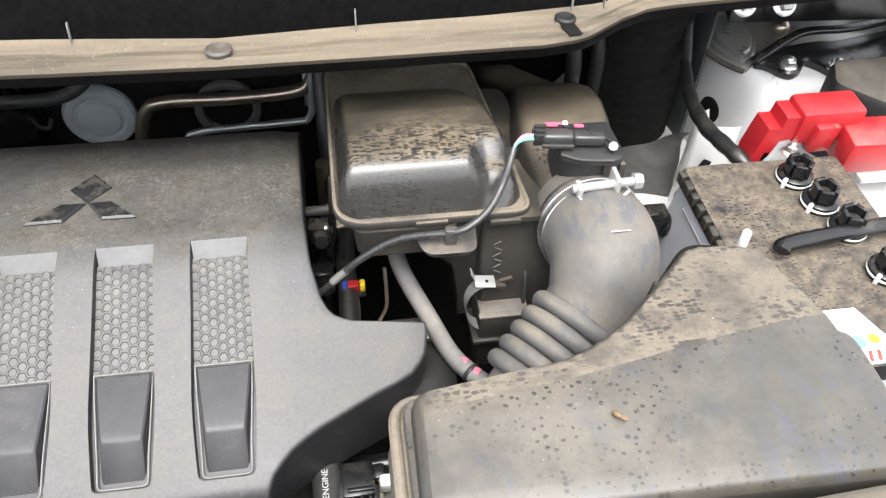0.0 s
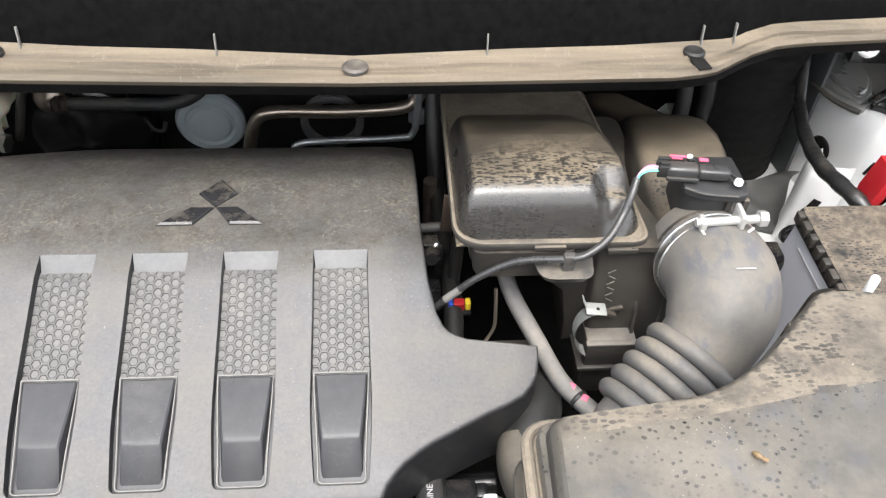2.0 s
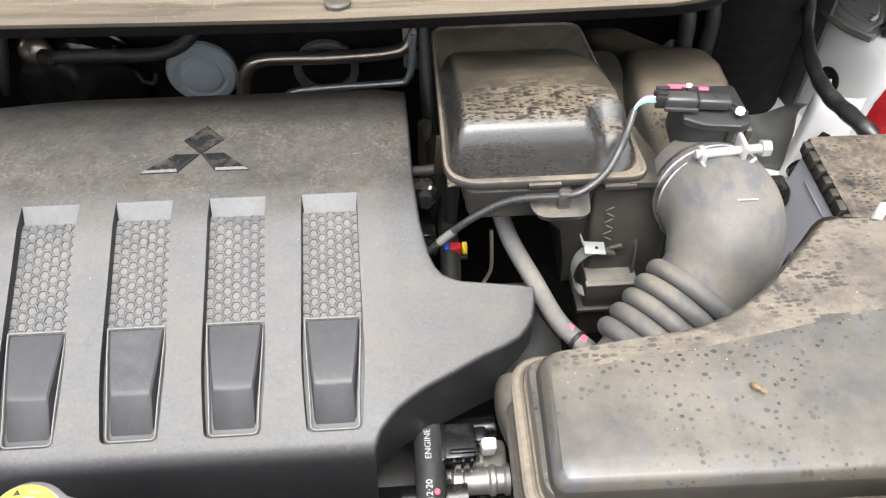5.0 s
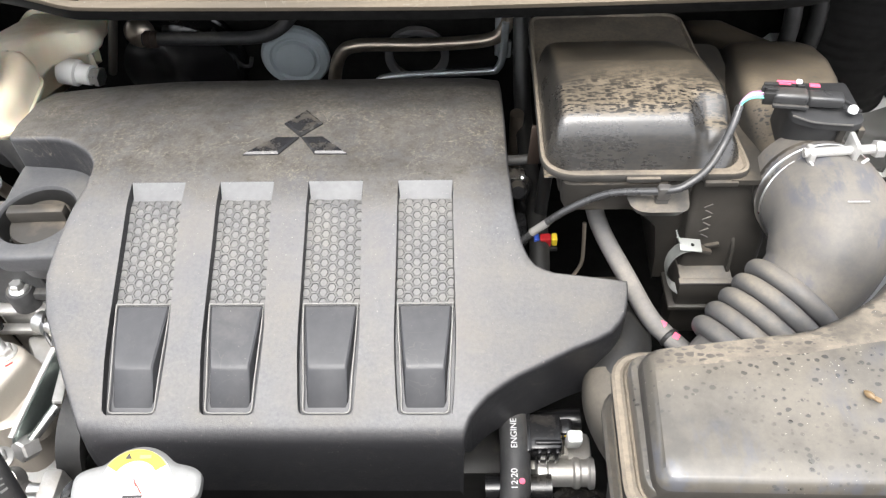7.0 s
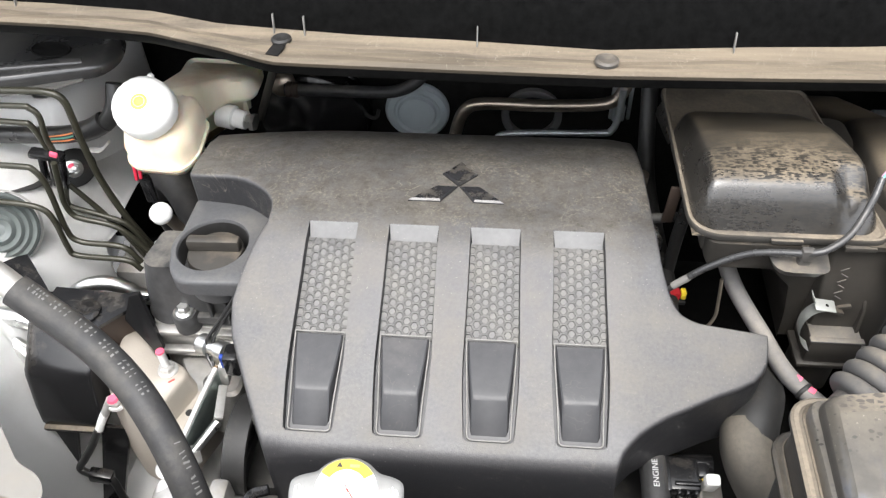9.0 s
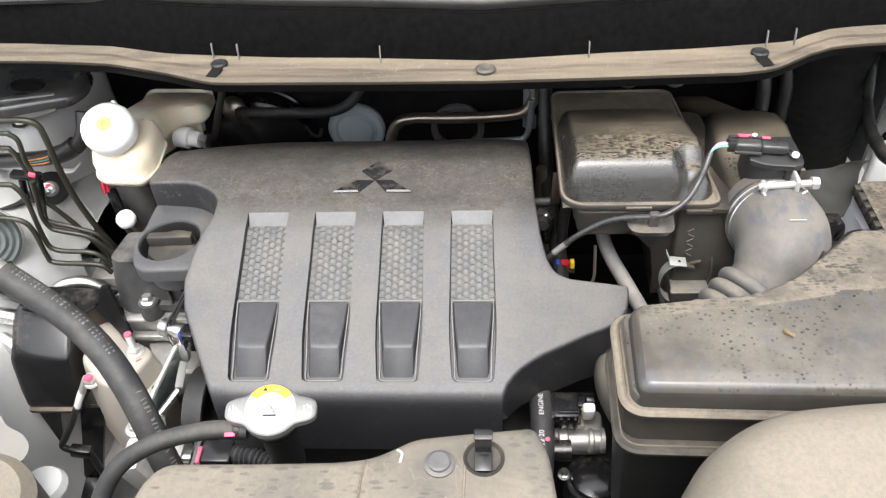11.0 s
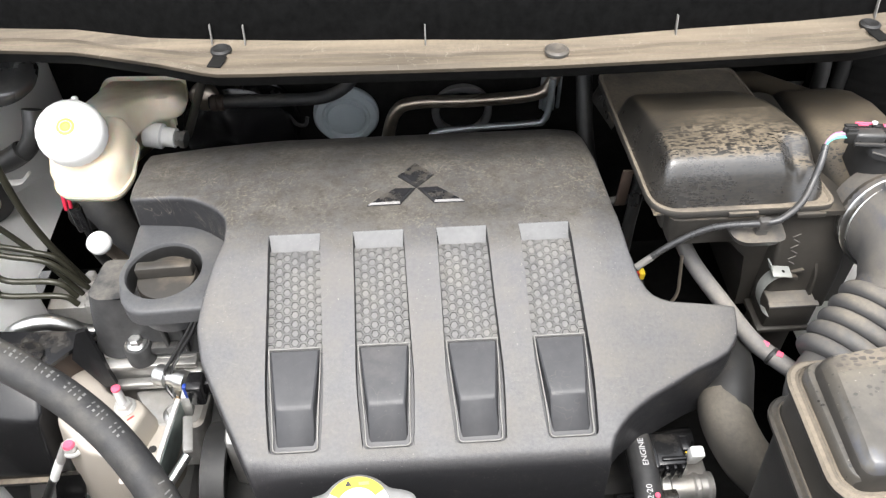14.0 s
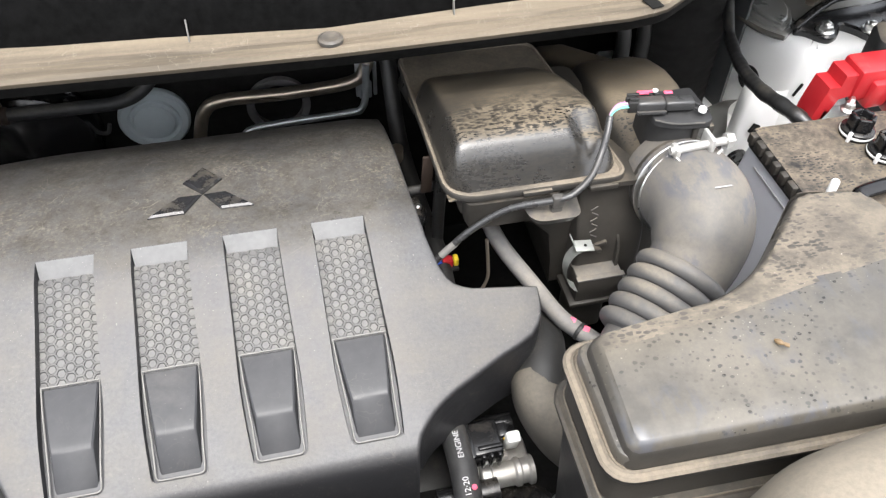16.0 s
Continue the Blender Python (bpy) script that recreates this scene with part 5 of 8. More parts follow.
layers = [at_z(grow(topr, 0.0050), 1.0030), at_z(grow(topr, 0.0046), 1.015), at_z(grow(topr, 0.0034), lid_z(1.030)), at_z(grow(topr, 0.0022), lid_z(1.0355)), at_z(grow(topr, -0.0008), lid_z(1.0390)), at_z(grow(topr, -0.003), lid_z(1.0400))] + [at_z(lid_ring(d_), lid_z(1.0402)) for d_ in (0.0045, 0.0065, 0.009, 0.0125)]
bm = stack(layers, cap_top=False)
inner = lid_ring(0.0125)
bm.verts.ensure_lookup_table()
# fill the lid with a fine grid by clipping
verts = [v for v in bm.verts][-len(inner):]
face = bm.faces.new(verts)
bm.normal_update()
bmesh.ops.triangulate(bm, faces=[face])
for yy_, ax_ in [(0.1275 + 0.003 * k, 1) for k in range(7)] + [(0.152 + 0.008 * k, 1) for k in range(22)] + [(0.1325 + 0.0026 * k, 0) for k in range(4)] + [(0.15 + 0.02 * k, 0) for k in range(14)]:
    g_ = [f for f in bm.faces if min(v.co.z for v in f.verts) > 1.005 and f.calc_center_median().z > 1.0 and abs(f.normal.z) > 0.8]
    bmesh.ops.bisect_plane(bm, geom=g_ + list({e for f in g_ for e in f.edges}) + list({v for f in g_ for v in f.verts}), plane_co=(yy_ * (1 - ax_), yy_ * ax_, 0), plane_no=(1 - ax_, ax_, 0))
    bm.normal_update()
rim_xy = {(round(x, 5), round(y, 5)) for la in layers for x, y, z in la}
for v in bm.verts:
    if (round(v.co.x, 5), round(v.co.y, 5)) not in rim_xy and v.co.z > 1.01:
        v.co.z = lid_z(1.0402)(v.co.x, v.co.y)
crease = [(0.10, 0.188), (0.226, 0.203), (0.319, 0.220), (0.386, 0.231), (0.47, 0.237)]
for (xa, ya_), (xb, yb_) in zip(crease, crease[1:]):
    g_ = [f for f in bm.faces if abs(f.normal.z) > 0.8 and f.calc_center_median().z > 1.02 and xa <= f.calc_center_median().x <= xb]
    bmesh.ops.bisect_plane(bm, geom=g_ + list({e for f in g_ for e in f.edges}) + list({v for f in g_ for v in f.verts}), plane_co=(xa, ya_, 0), plane_no=(-(yb_ - ya_), xb - xa, 0))
lid_ob = part("lid", bm, "cleaner", cleaner, "grey dusty lid with water marks")
lid_ob.data.materials.append(M["cleaner_back"])
lid_ob.data.materials.append(M["boxlow"])
for p_ in lid_ob.data.polygons:
    edge_ = float(np.interp(p_.center.x, [c_[0] for c_ in crease], [c_[1] for c_ in crease]))
    p_.material_index = 2 if p_.normal.z < 0.35 else 1 if p_.center.y > edge_ and p_.normal.z > 0.5 else 0
fl0 = rounded([(0.119, 0.120), (0.450, 0.112), (0.450, 0.235), (0.330, 0.235), (0.260, 0.222), (0.121, 0.216)], [0.016, 0.02, 0.02, 0.02, 0.02, 0.014], 6)


def rim_stack(o, z1, h):
    return stack([at_z(grow(o, 0.0005), z1 - h), at_z(grow(o, 0.002), z1 - h + 0.002), at_z(grow(o, 0.002), z1 - 0.002), at_z(o, z1), at_z(grow(o, -0.003), z1), at_z(grow(o, -0.0045), z1 + 0.0018), at_z(grow(o, -0.006), z1)])


part("lid_step", stack([at_z(grow(fl0, -0.002), 1.008), at_z(grow(fl0, -0.0018), 1.0195), at_z(grow(fl0, -0.003), 1.0212), at_z(grow(fl0, -0.005), 1.0218)]), "cleaner", cleaner, "glossy dark step under the lid")
part("flange", rim_stack(grow(fl0, 0.0055), 1.0105, 0.0075), "flange", cleaner, "tan dusty upper flange")
part("waist", stack([at_z(grow(fl0, 0.0005), 0.955), at_z(grow(fl0, 0.0005), 1.003)]), "boxlow", cleaner)
low_fl = [(x + (0.0 if x > 0.2 else 0.0), y - (0.006 if y < 0.16 else 0)) for x, y in fl0]
part("lower_flange", rim_stack(grow(low_fl, 0.0060), 0.966, 0.007), "flange2", cleaner, "dark dusty lower flange")
part("flange_crest", tube([(x, y, 0.9672) for x, y in grow(low_fl, 0.0015)] + [(*grow(low_fl, 0.0015)[0], 0.9672)], 0.0009, 6, smooth=False), "flange", cleaner, "tan dusty crest")
part("casing", stack([at_z(grow(fl0, -0.018), 0.74), at_z(grow(fl0, -0.006), 0.90), at_z(grow(fl0, -0.002), 0.958)]), "black", cleaner)

leaf = lone("dried_bud", revolve([(0.0006, -0.006), (0.0024, -0.004), (0.0034, 0.0), (0.0026, 0.003), (0.0009, 0.006), (0.0003, 0.008)], Matrix.Translation((0.2515, 0.1735, 1.0420)) @ pose(0, 0, 0, 80, 0, 35) @ Matrix.Scale(0.62, 4), 12), "gold", "small golden dried bud lying on the air cleaner", "plant debris")
part("husk", box(0.2550, 0.1700, 1.0425, 0.004, 0.003, 0.0014, 0.0005, (0, 10, -30)), "gold", leaf)

# front air duct over the grille
duct = thing("front_duct", (0.33, 0.02, 0.95), "large dusty beige-grey plastic air intake duct", "air duct")
d0 = rounded([(0.130, -0.10), (0.62, -0.10), (0.62, 0.118), (0.300, 0.104), (0.222, 0.094), (0.172, 0.066), (0.140, 0.012)], [0.02, 0.05, 0.05, 0.05, 0.05, 0.05, 0.05], 7)
part("shell", stack([at_z(grow(d0, 0.012), 0.93), at_z(grow(d0, 0.010), 0.985), at_z(grow(d0, 0.006), 1.020), at_z(grow(d0, -0.001), 1.042), at_z(grow(d0, -0.011), 1.056), at_z(grow(d0, -0.026), 1.064), at_z(grow(d0, -0.045), 1.067)]), "duct", duct, sharp=70)

# radiator top cover in front
shroud = thing("radiator_shroud", (-0.1, 0.03, 0.98), "dusty tan plastic cover over the radiator top", "radiator cover")
s0 = rounded([(-0.275, -0.06), (0.060, -0.06), (0.0525, 0.030), (0.0485, 0.065), (0.040, 0.0835), (-0.023, 0.0765), (-0.052, 0.0725), (-0.066, 0.064), (-0.083, 0.0555), (-0.108, 0.052), (-0.173, 0.0500), (-0.240, 0.0490), (-0.252, 0.036), (-0.258, 0.010)], [0.01, 0.01, 0.02, 0.01, 0.006, 0.008, 0.008, 0.008, 0.010, 0.01, 0.01, 0.010, 0.010, 0.02], 4)
part("panel", stack([at_z(grow(s0, 0.003), 1.000), at_z(grow(s0, 0.002), 1.026), at_z(s0, 1.033), at_z(grow(s0, -0.003), 1.0358), at_z(grow(s0, -0.008), 1.037)]), "shroud", shroud, sharp=60)
part("push_clip", revolve([(0.0115, 0), (0.0115, 0.002), (0.0085, 0.003), (0.0085, 0.0055), (0.007, 0.0065), (0.0001, 0.006)], Matrix.Translation((-0.0315, 0.049, 1.0368)), 28, caps=False), "rubber", shroud)
for x_ in (-0.088, -0.012):
    part("moulding_line", tube([(x_, 0.070 if x_ > -0.05 else 0.052, 1.0362), (x_ - 0.001, 0.03, 1.0368), (x_ - 0.003, -0.05, 1.0372)], 0.0012, 6), "flange", shroud)
part("worn_edge", tube([(-0.064, 0.0615, 1.0365), (-0.060, 0.058, 1.0372), (-0.061, 0.050, 1.0372)], 0.0010, 6), "greyink", shroud, "pale worn edge")
part("hook_ring", revolve([(0.0001, 0.0008), (0.0125, 0.0008), (0.0132, 0.002), (0.0146, 0.0032), (0.0154, 0.002), (0.0154, 0.0)], Matrix.Translation((0.0015, 0.0545, 1.0366)), 32, caps=False), "boxlow", shroud, "black recessed ring")
part("hook", join(box(0.0010, 0.0500, 1.0400, 0.0135, 0.016, 0.004, 0.0012, (10, 0, 0)), box(0.0010, 0.0590, 1.0470, 0.0125, 0.004, 0.018, 0.0012, (-14, 0, 0)), box(0.0012, 0.0625, 1.0560, 0.0138, 0.009, 0.0026, 0.001, (10, 0, 0))), "gblack", shroud, "black upright hook")
# grey sliver coloured as the glint on the hook's top
part("hook_glint", box(0.0012, 0.0595, 1.0572, 0.0130, 0.003, 0.0008, 0.0003, (10, 0, 0)), "clipgrey", shroud)

# ---- battery ----
battery = thing("battery", (0.58, 0.40, 0.70), "car battery with a dust-caked black top and pale case", "battery")
BZ = 0.914
c0 = rounded([(0.462, 0.262), (0.636, 0.262), (0.636, 0.528), (0.462, 0.528)], 0.006, 3)
part("case", stack([at_z(grow(c0, 0.018), 0.70), at_z(grow(c0, 0.001), 0.880), at_z(grow(c0, -0.001), 0.895), at_z(grow(c0, -0.001), BZ - 0.012)]), "batside", battery, "pale plastic case")
part("top", stack([at_z(grow(c0, 0.001), BZ - 0.022), at_z(grow(c0, 0.002), BZ - 0.004), at_z(c0, BZ), at_z(grow(c0, -0.003), BZ + 0.0005)]), "batt", battery)
for k in range(14):
    part("rim_notch", box(0.4595, 0.300 + 0.0168 * k, BZ - 0.007, 0.009, 0.010 if k % 4 else 0.014, 0.013, 0.0015), "boxlow", battery)
part("case_stripe", box(0.4595, 0.40, 0.880, 0.0015, 0.20, 0.002, 0.0004), "greyink", battery)


def vent_plug(x, y):
    m = Matrix.Translation((x, y, BZ))
    fins = [box(x + 0.0105 * math.cos(a), y + 0.0105 * math.sin(a), BZ + 0.016, 0.013, 0.0055, 0.022, 0.0018, (0, 0, math.degrees(a) + 90)) for a in (radians(30 + 72 * k) for k in range(5))]
    p = part("vent_plug", join(revolve([(0.0185, 0), (0.0185, 0.009), (0.0165, 0.0105), (0.009, 0.0105), (0.0085, 0.018), (0.006, 0.020)], m, 30), *fins), "gblack", battery, "black crown-shaped vent plug")
    part("ring", revolve([(0.0188, 0.0035), (0.0194, 0.005), (0.0188, 0.0065)], m, 30, caps=False), "whitep", p)
    part("tag", box(x - 0.0165, y - 0.010, BZ + 0.006, 0.005, 0.004, 0.012, 0.001, (0, 0, 30)), "whitep", p)


for x, y in ((0.571, 0.496), (0.580, 0.457), (0.590, 0.418), (0.600, 0.360), (0.606, 0.322), (0.612, 0.286)):
    vent_plug(x, y)
part("label_sticker", sheet([(0.500, 0.324, BZ + 0.0016), (0.512, 0.264, BZ + 0.0016), (0.572, 0.264, BZ + 0.0016), (0.548, 0.324, BZ + 0.0016)], 0.0008), "paper", battery, "white warning sticker")
part("print_ring", revolve([(0.005, 0), (0.007, 0.0004)], Matrix.Translation((0.532, 0.287, BZ + 0.0017)), 20), "blueink", battery)
part("print_star", revolve([(0.006, 0), (0.006, 0.0004)], Matrix.Translation((0.548, 0.289, BZ + 0.0017)), 5), "yellow", battery)
for k in range(4):
    part("print_bar", box(0.528 + 0.008 * k, 0.272, BZ + 0.002, 0.003, 0.011, 0.0006, 0, (0, 0, -18)), "redink", battery)
lone("battery_clamp_bar", tube([(0.506, 0.392, BZ + 0.010), (0.514, 0.398, BZ + 0.012), (0.560, 0.404, BZ + 0.013), (0.66, 0.414, BZ + 0.013)], 0.0085, 12, 6, flat=0.7), "gblack", "black steel battery hold-down bar across the battery", "hold-down bar")
lone("threaded_rod", join(revolve([(0.0042, 0), (0.0042, 0.014), (0.003, 0.016)], Matrix.Translation((0.4505, 0.378, 0.955)), 14), revolve([(0.004, -0.2), (0.004, 0.0)], Matrix.Translation((0.4505, 0.378, 0.955)), 10)), "whitep", "white threaded end of the battery hold-down rod", "rod")

red = thing("terminal_cover", (0.62, 0.53, BZ), "red plastic cover over the positive battery terminal", "terminal cover")
part("hood", box(0.624, 0.559, 0.9440, 0.074, 0.038, 0.042, 0.005, (3, 0, 1)), "red", red)
part("side_hood", box(0.683, 0.533, 0.9220, 0.088, 0.046, 0.046, 0.006, (6, 0, -3)), "red", red)
part("middle_hood", box(0.6185, 0.5450, 0.9330, 0.028, 0.024, 0.036, 0.004, (5, 0, 3)), "red", red)
part("notch", box(0.6260, 0.5350, 0.9495, 0.006, 0.006, 0.003, 0.0008, (5, 0, 3)), "redink", red)
arm_r = [(0.594, 0.958), (0.572, 0.958), (0.570, 0.944), (0.556, 0.944), (0.548, 0.905), (0.549, 0.884), (0.557, 0.888), (0.562, 0.912), (0.568, 0.908), (0.574, 0.926), (0.594, 0.930)]
part("arm", stack([[(x, 0.574, z) for x, z in arm_r], [(x, 0.546, z) for x, z in arm_r], [(x * 0.98 + 0.0115, 0.544, z * 0.98 + 0.0185) for x, z in arm_r]]), "red", red)
part("terminal_bolt", bolt_mesh((0.586, 0.536, 0.916), 0.0055, stud=0.016), "steel", red)
part("fuse_foot", box(0.662, 0.485, 0.9195, 0.05, 0.012, 0.006, 0.001), "zinc", red)
fb = rounded([(0.672, 0.622), (0.715, 0.575), (0.88, 0.560), (0.88, 0.672), (0.694, 0.668)], 0.012, 4)
lone("fuse_box_lid", stack([at_z(fb, 0.84), at_z(fb, 0.934), at_z(grow(fb, -0.003), 0.940), at_z(grow(fb, -0.010), 0.943)]), "fuse", "dusty black plastic fuse box lid beside the battery", "fuse box")

# ---- behind the engine ----
grom = lone("grommet", revolve([(0.054, -0.004), (0.054, 0.004), (0.050, 0.009), (0.040, 0.010), (0.036, 0.006), (0.033, 0.006), (0.030, 0.012), (0.020, 0.014), (0.0001, 0.0145)], Matrix.Translation((-0.246, 0.984, 0.688)) @ pose(0, 0, 0, 90, 0, 0), 44, caps=False), "grom", "blue-grey round rubber grommet on the firewall", "grommet")
lone("grommet_ring", revolve([(0.050, 0), (0.050, 0.010), (0.044, 0.012), (0.038, 0.010), (0.038, 0)], Matrix.Translation((-0.055, 0.984, 0.690)) @ pose(0, 0, 0, 90, 0, 0), 40, caps=False), "ghose", "grey rubber ring on the firewall", "grommet")
lone("heater_pipe", tube([(-0.185, 0.905, 0.640), (-0.178, 0.918, 0.690), (-0.163, 0.922, 0.735), (-0.132, 0.922, 0.7505), (-0.04, 0.922, 0.750), (0.055, 0.922, 0.757), (0.080, 0.925, 0.780), (0.085, 0.93, 0.81)], 0.0098, 16, 7), "pipe", "tarnished bare metal heater pipe", "pipe")
lone("small_pipe", tube([(-0.125, 0.90, 0.650), (-0.112, 0.905, 0.688), (-0.090, 0.908, 0.704), (0.045, 0.908, 0.711), (0.068, 0.908, 0.717), (0.076, 0.910, 0.745), (0.078, 0.915, 0.79)], 0.0055, 12, 6), "pipe2", "dull thin aluminium pipe", "pipe")
lone("pipe_bracket", join(box(0.070, 0.935, 0.765, 0.012, 0.006, 0.09, 0.002), box(0.094, 0.935, 0.755, 0.006, 0.006, 0.07, 0.002), box(0.078, 0.93, 0.735, 0.020, 0.008, 0.030, 0.003)), "pipe2", "grey metal bracket that holds the pipes", "bracket")
vac = lone("vacuum_hose", tube([(-0.440, 0.905, 0.778), (-0.40, 0.905, 0.779), (-0.33, 0.905, 0.778), (-0.27, 0.905, 0.780), (-0.235, 0.91, 0.795), (-0.215, 0.92, 0.82)], 0.0095, 14, 6), "hose", "black rubber vacuum hose behind the engine", "hose")
part("hose_clip", revolve([(0.0105, -0.010), (0.0125, -0.008), (0.0125, -0.002), (0.0108, 0.0), (0.0125, 0.002), (0.0125, 0.008), (0.0105, 0.010)], Matrix.Translation((-0.428, 0.905, 0.778)) @ pose(0, 0, 0, 0, 90, 0), 20), "rust", vac, "reddish steel hose clip")
lone("servo_port", revolve([(0.022, 0), (0.022, 0.006), (0.018, 0.012), (0.010, 0.016), (0.0001, 0.018)], Matrix.Translation((-0.450, 0.925, 0.778)) @ pose(0, 0, 0, 75, 0, 0), 28, caps=False), "pipe", "round metal port on the brake servo", "port")
servo = thing("brake_servo", (-0.415, 0.96, 0.60), "black round brake servo against the firewall", "brake servo")
part("shell", revolve([(0.085, -0.06), (0.092, -0.02), (0.088, 0.02), (0.068, 0.035), (0.0001, 0.045)], Matrix.Translation((-0.415, 0.96, 0.69)) @ pose(0, 0, 0, 90, 0, 0), 48, caps=False), "gblack", servo)
part("rim", revolve([(0.0915, -0.024), (0.0945, -0.021), (0.0945, -0.015), (0.0905, -0.012)], Matrix.Translation((-0.415, 0.96, 0.69)) @ pose(0, 0, 0, 90, 0, 0), 48, caps=False), "gblack", servo, "rolled rim")
lone("stay_rod", tube([(-0.400, 0.775, 0.915), (-0.455, 0.815, 0.790)], 0.0058, 10, smooth=False), "boxlow", "dark slanting stay rod beside the reservoir", "rod")
for k, (x, h) in enumerate(((-0.355, 0.06),)):
    lone("wire_loop", tube([(x, 0.955, 0.76), (x + 0.012, 0.950, 0.735), (x + 0.030, 0.945, 0.705), (x + 0.045, 0.945, 0.700), (x + 0.050, 0.950, 0.712)], 0.003, 8, 6), "hose", "thin black wire loop on the firewall", "wire", group="firewall wires")
ribbed = lone("felt_sleeve", tube([(0.53, 0.86, 0.40), (0.53, 0.86, 0.70), (0.525, 0.86, 0.98)], lambda t: 0.075 + 0.0008 * math.cos(t * 34 * 2 * math.pi), 40, 90), "void", "black ribbed felt sleeve in front of the firewall", "sleeve")
for x, y in ((0.40, 0.76), (0.44, 0.78)):
    lone("coolant_hose", tube([(x - 0.02, 0.96, 0.93), (x + 0.01, 0.90, 0.94), (x + 0.02, y + 0.05, 0.90), (x + 0.02, y + 0.03, 0.80), (x, y + 0.04, 0.60)], 0.0105, 12, 6), "black", "black rubber hose behind the intake duct", "hose", group="rear hoses")
for x in (0.19, 0.26):
    lone("vent_hose", tube([(x, 0.82, 1.022), (x + 0.002, 0.80, 0.93), (x + 0.025, 0.79, 0.895), (x + 0.05, 0.80, 0.93), (x + 0.055, 0.82, 1.022)], 0.007, 10, 6), "ghose", "short grey hose loop under the cowl", "hose", group="cowl hoses")
lone("tall_post", tube([(0.083, 0.70, 0.62), (0.083, 0.69, 0.815)], 0.0085, 12, smooth=False), "pipe", "rusty upright stub beside the engine", "stub")
lone("return_hose", tube([(0.082, 0.90, 0.98), (0.088, 0.86, 0.96), (0.090, 0.80, 0.90), (0.092, 0.72, 0.80), (0.098, 0.60, 0.78), (0.100, 0.52, 0.79), (0.098, 0.46, 0.78)], 0.011, 14, 6), "black", "black hose that runs down beside the engine", "hose")
for k, (z, y) in enumerate(((0.83, 0.56), (0.80, 0.52), (0.77, 0.56))):
    lone("injector_body", join(box(0.074, y, z, 0.024, 0.020, 0.026, 0.004), revolve([(0.009, 0), (0.011, 0.004), (0.011, 0.014), (0.007, 0.02)], Matrix.Translation((0.076, y - 0.016, z + 0.006)) @ pose(0, 0, 0, 60, 0, 0), 16)), "gblack", "small black fitting beside the engine", "fitting", group="fuel fittings")

# coloured plug and stay beside the wing of the cover
cplug = thing("colour_plug", (0.105, 0.507, 0.77), "small red, blue and yellow plug on a hose", "plug")
part("red_piece", box(0.106, 0.505, 0.795, 0.012, 0.010, 0.012, 0.0015), "red", cplug)
part("blue_piece", box(0.0965, 0.505, 0.795, 0.006, 0.010, 0.012, 0.0015), "blue", cplug)
part("yellow_piece", box(0.1155, 0.505, 0.796, 0.006, 0.010, 0.011, 0.0015), "yellow", cplug)
part("collar", box(0.106, 0.505, 0.786, 0.026, 0.013, 0.005, 0.001), "black", cplug)
part("tail", tube([(0.106, 0.505, 0.784), (0.107, 0.493, 0.770), (0.105, 0.480, 0.756), (0.100, 0.465, 0.742)], 0.0048, 10, 5), "ghose", cplug)
part("tail_stripe", tube([(0.1055, 0.498, 0.7795), (0.1060, 0.4895, 0.769), (0.104, 0.477, 0.757)], 0.0026, 8, 5), "blue", cplug)
lone("dipper_stay", tube([(0.136, 0.462, 0.870), (0.137, 0.455, 0.845), (0.136, 0.448, 0.825), (0.126, 0.440, 0.808), (0.122, 0.425, 0.798), (0.110, 0.42, 0.795)], 0.0019, 8, 5), "pipe", "thin bent metal stay beside the hose", "stay")
lone("olive_bracket", join(box(0.150, 0.440, 0.790, 0.06, 0.03, 0.012, 0.003), revolve([(0.010, 0), (0.010, 0.02), (0.007, 0.022)], Matrix.Translation((0.132, 0.432, 0.79)), 20)), "pipe", "olive-brown metal bracket under the cover's wing", "bracket")

lone("stay_plate", box(0.0935, 0.560, 0.882, 0.0125, 0.004, 0.052, 0.0015, (0, 3, 0)), "rust", "rust-brown steel stay between cover and resonator", "stay")
sol = thing("solenoid_valve", (0.082, 0.555, 0.82), "black solenoid valve with a bright tip behind the cover", "solenoid valve")
part("body", revolve([(0.010, -0.026), (0.011, -0.024), (0.011, 0.016), (0.008, 0.020), (0.0045, 0.022)], Matrix.Translation((0.080, 0.555, 0.815)) @ pose(0, 0, 0, -10, 8, 0), 22), "gblack", sol)
part("tip", revolve([(0.0042, 0), (0.0042, 0.007), (0.0025, 0.009)], Matrix.Translation((0.081, 0.552, 0.836)) @ pose(0, 0, 0, -10, 8, 0), 14), "steel", sol, "bright metal tip")
part("pipe", tube([(0.045, 0.575, 0.846), (0.072, 0.572, 0.849), (0.100, 0.574, 0.850), (0.135, 0.585, 0.846)], 0.0058, 12, 5), "hose", sol)
part("lead", tube([(0.112, 0.565, 0.905), (0.110, 0.560, 0.870), (0.106, 0.553, 0.835), (0.103, 0.545, 0.79)], 0.0075, 12, 5), "tape", sol)

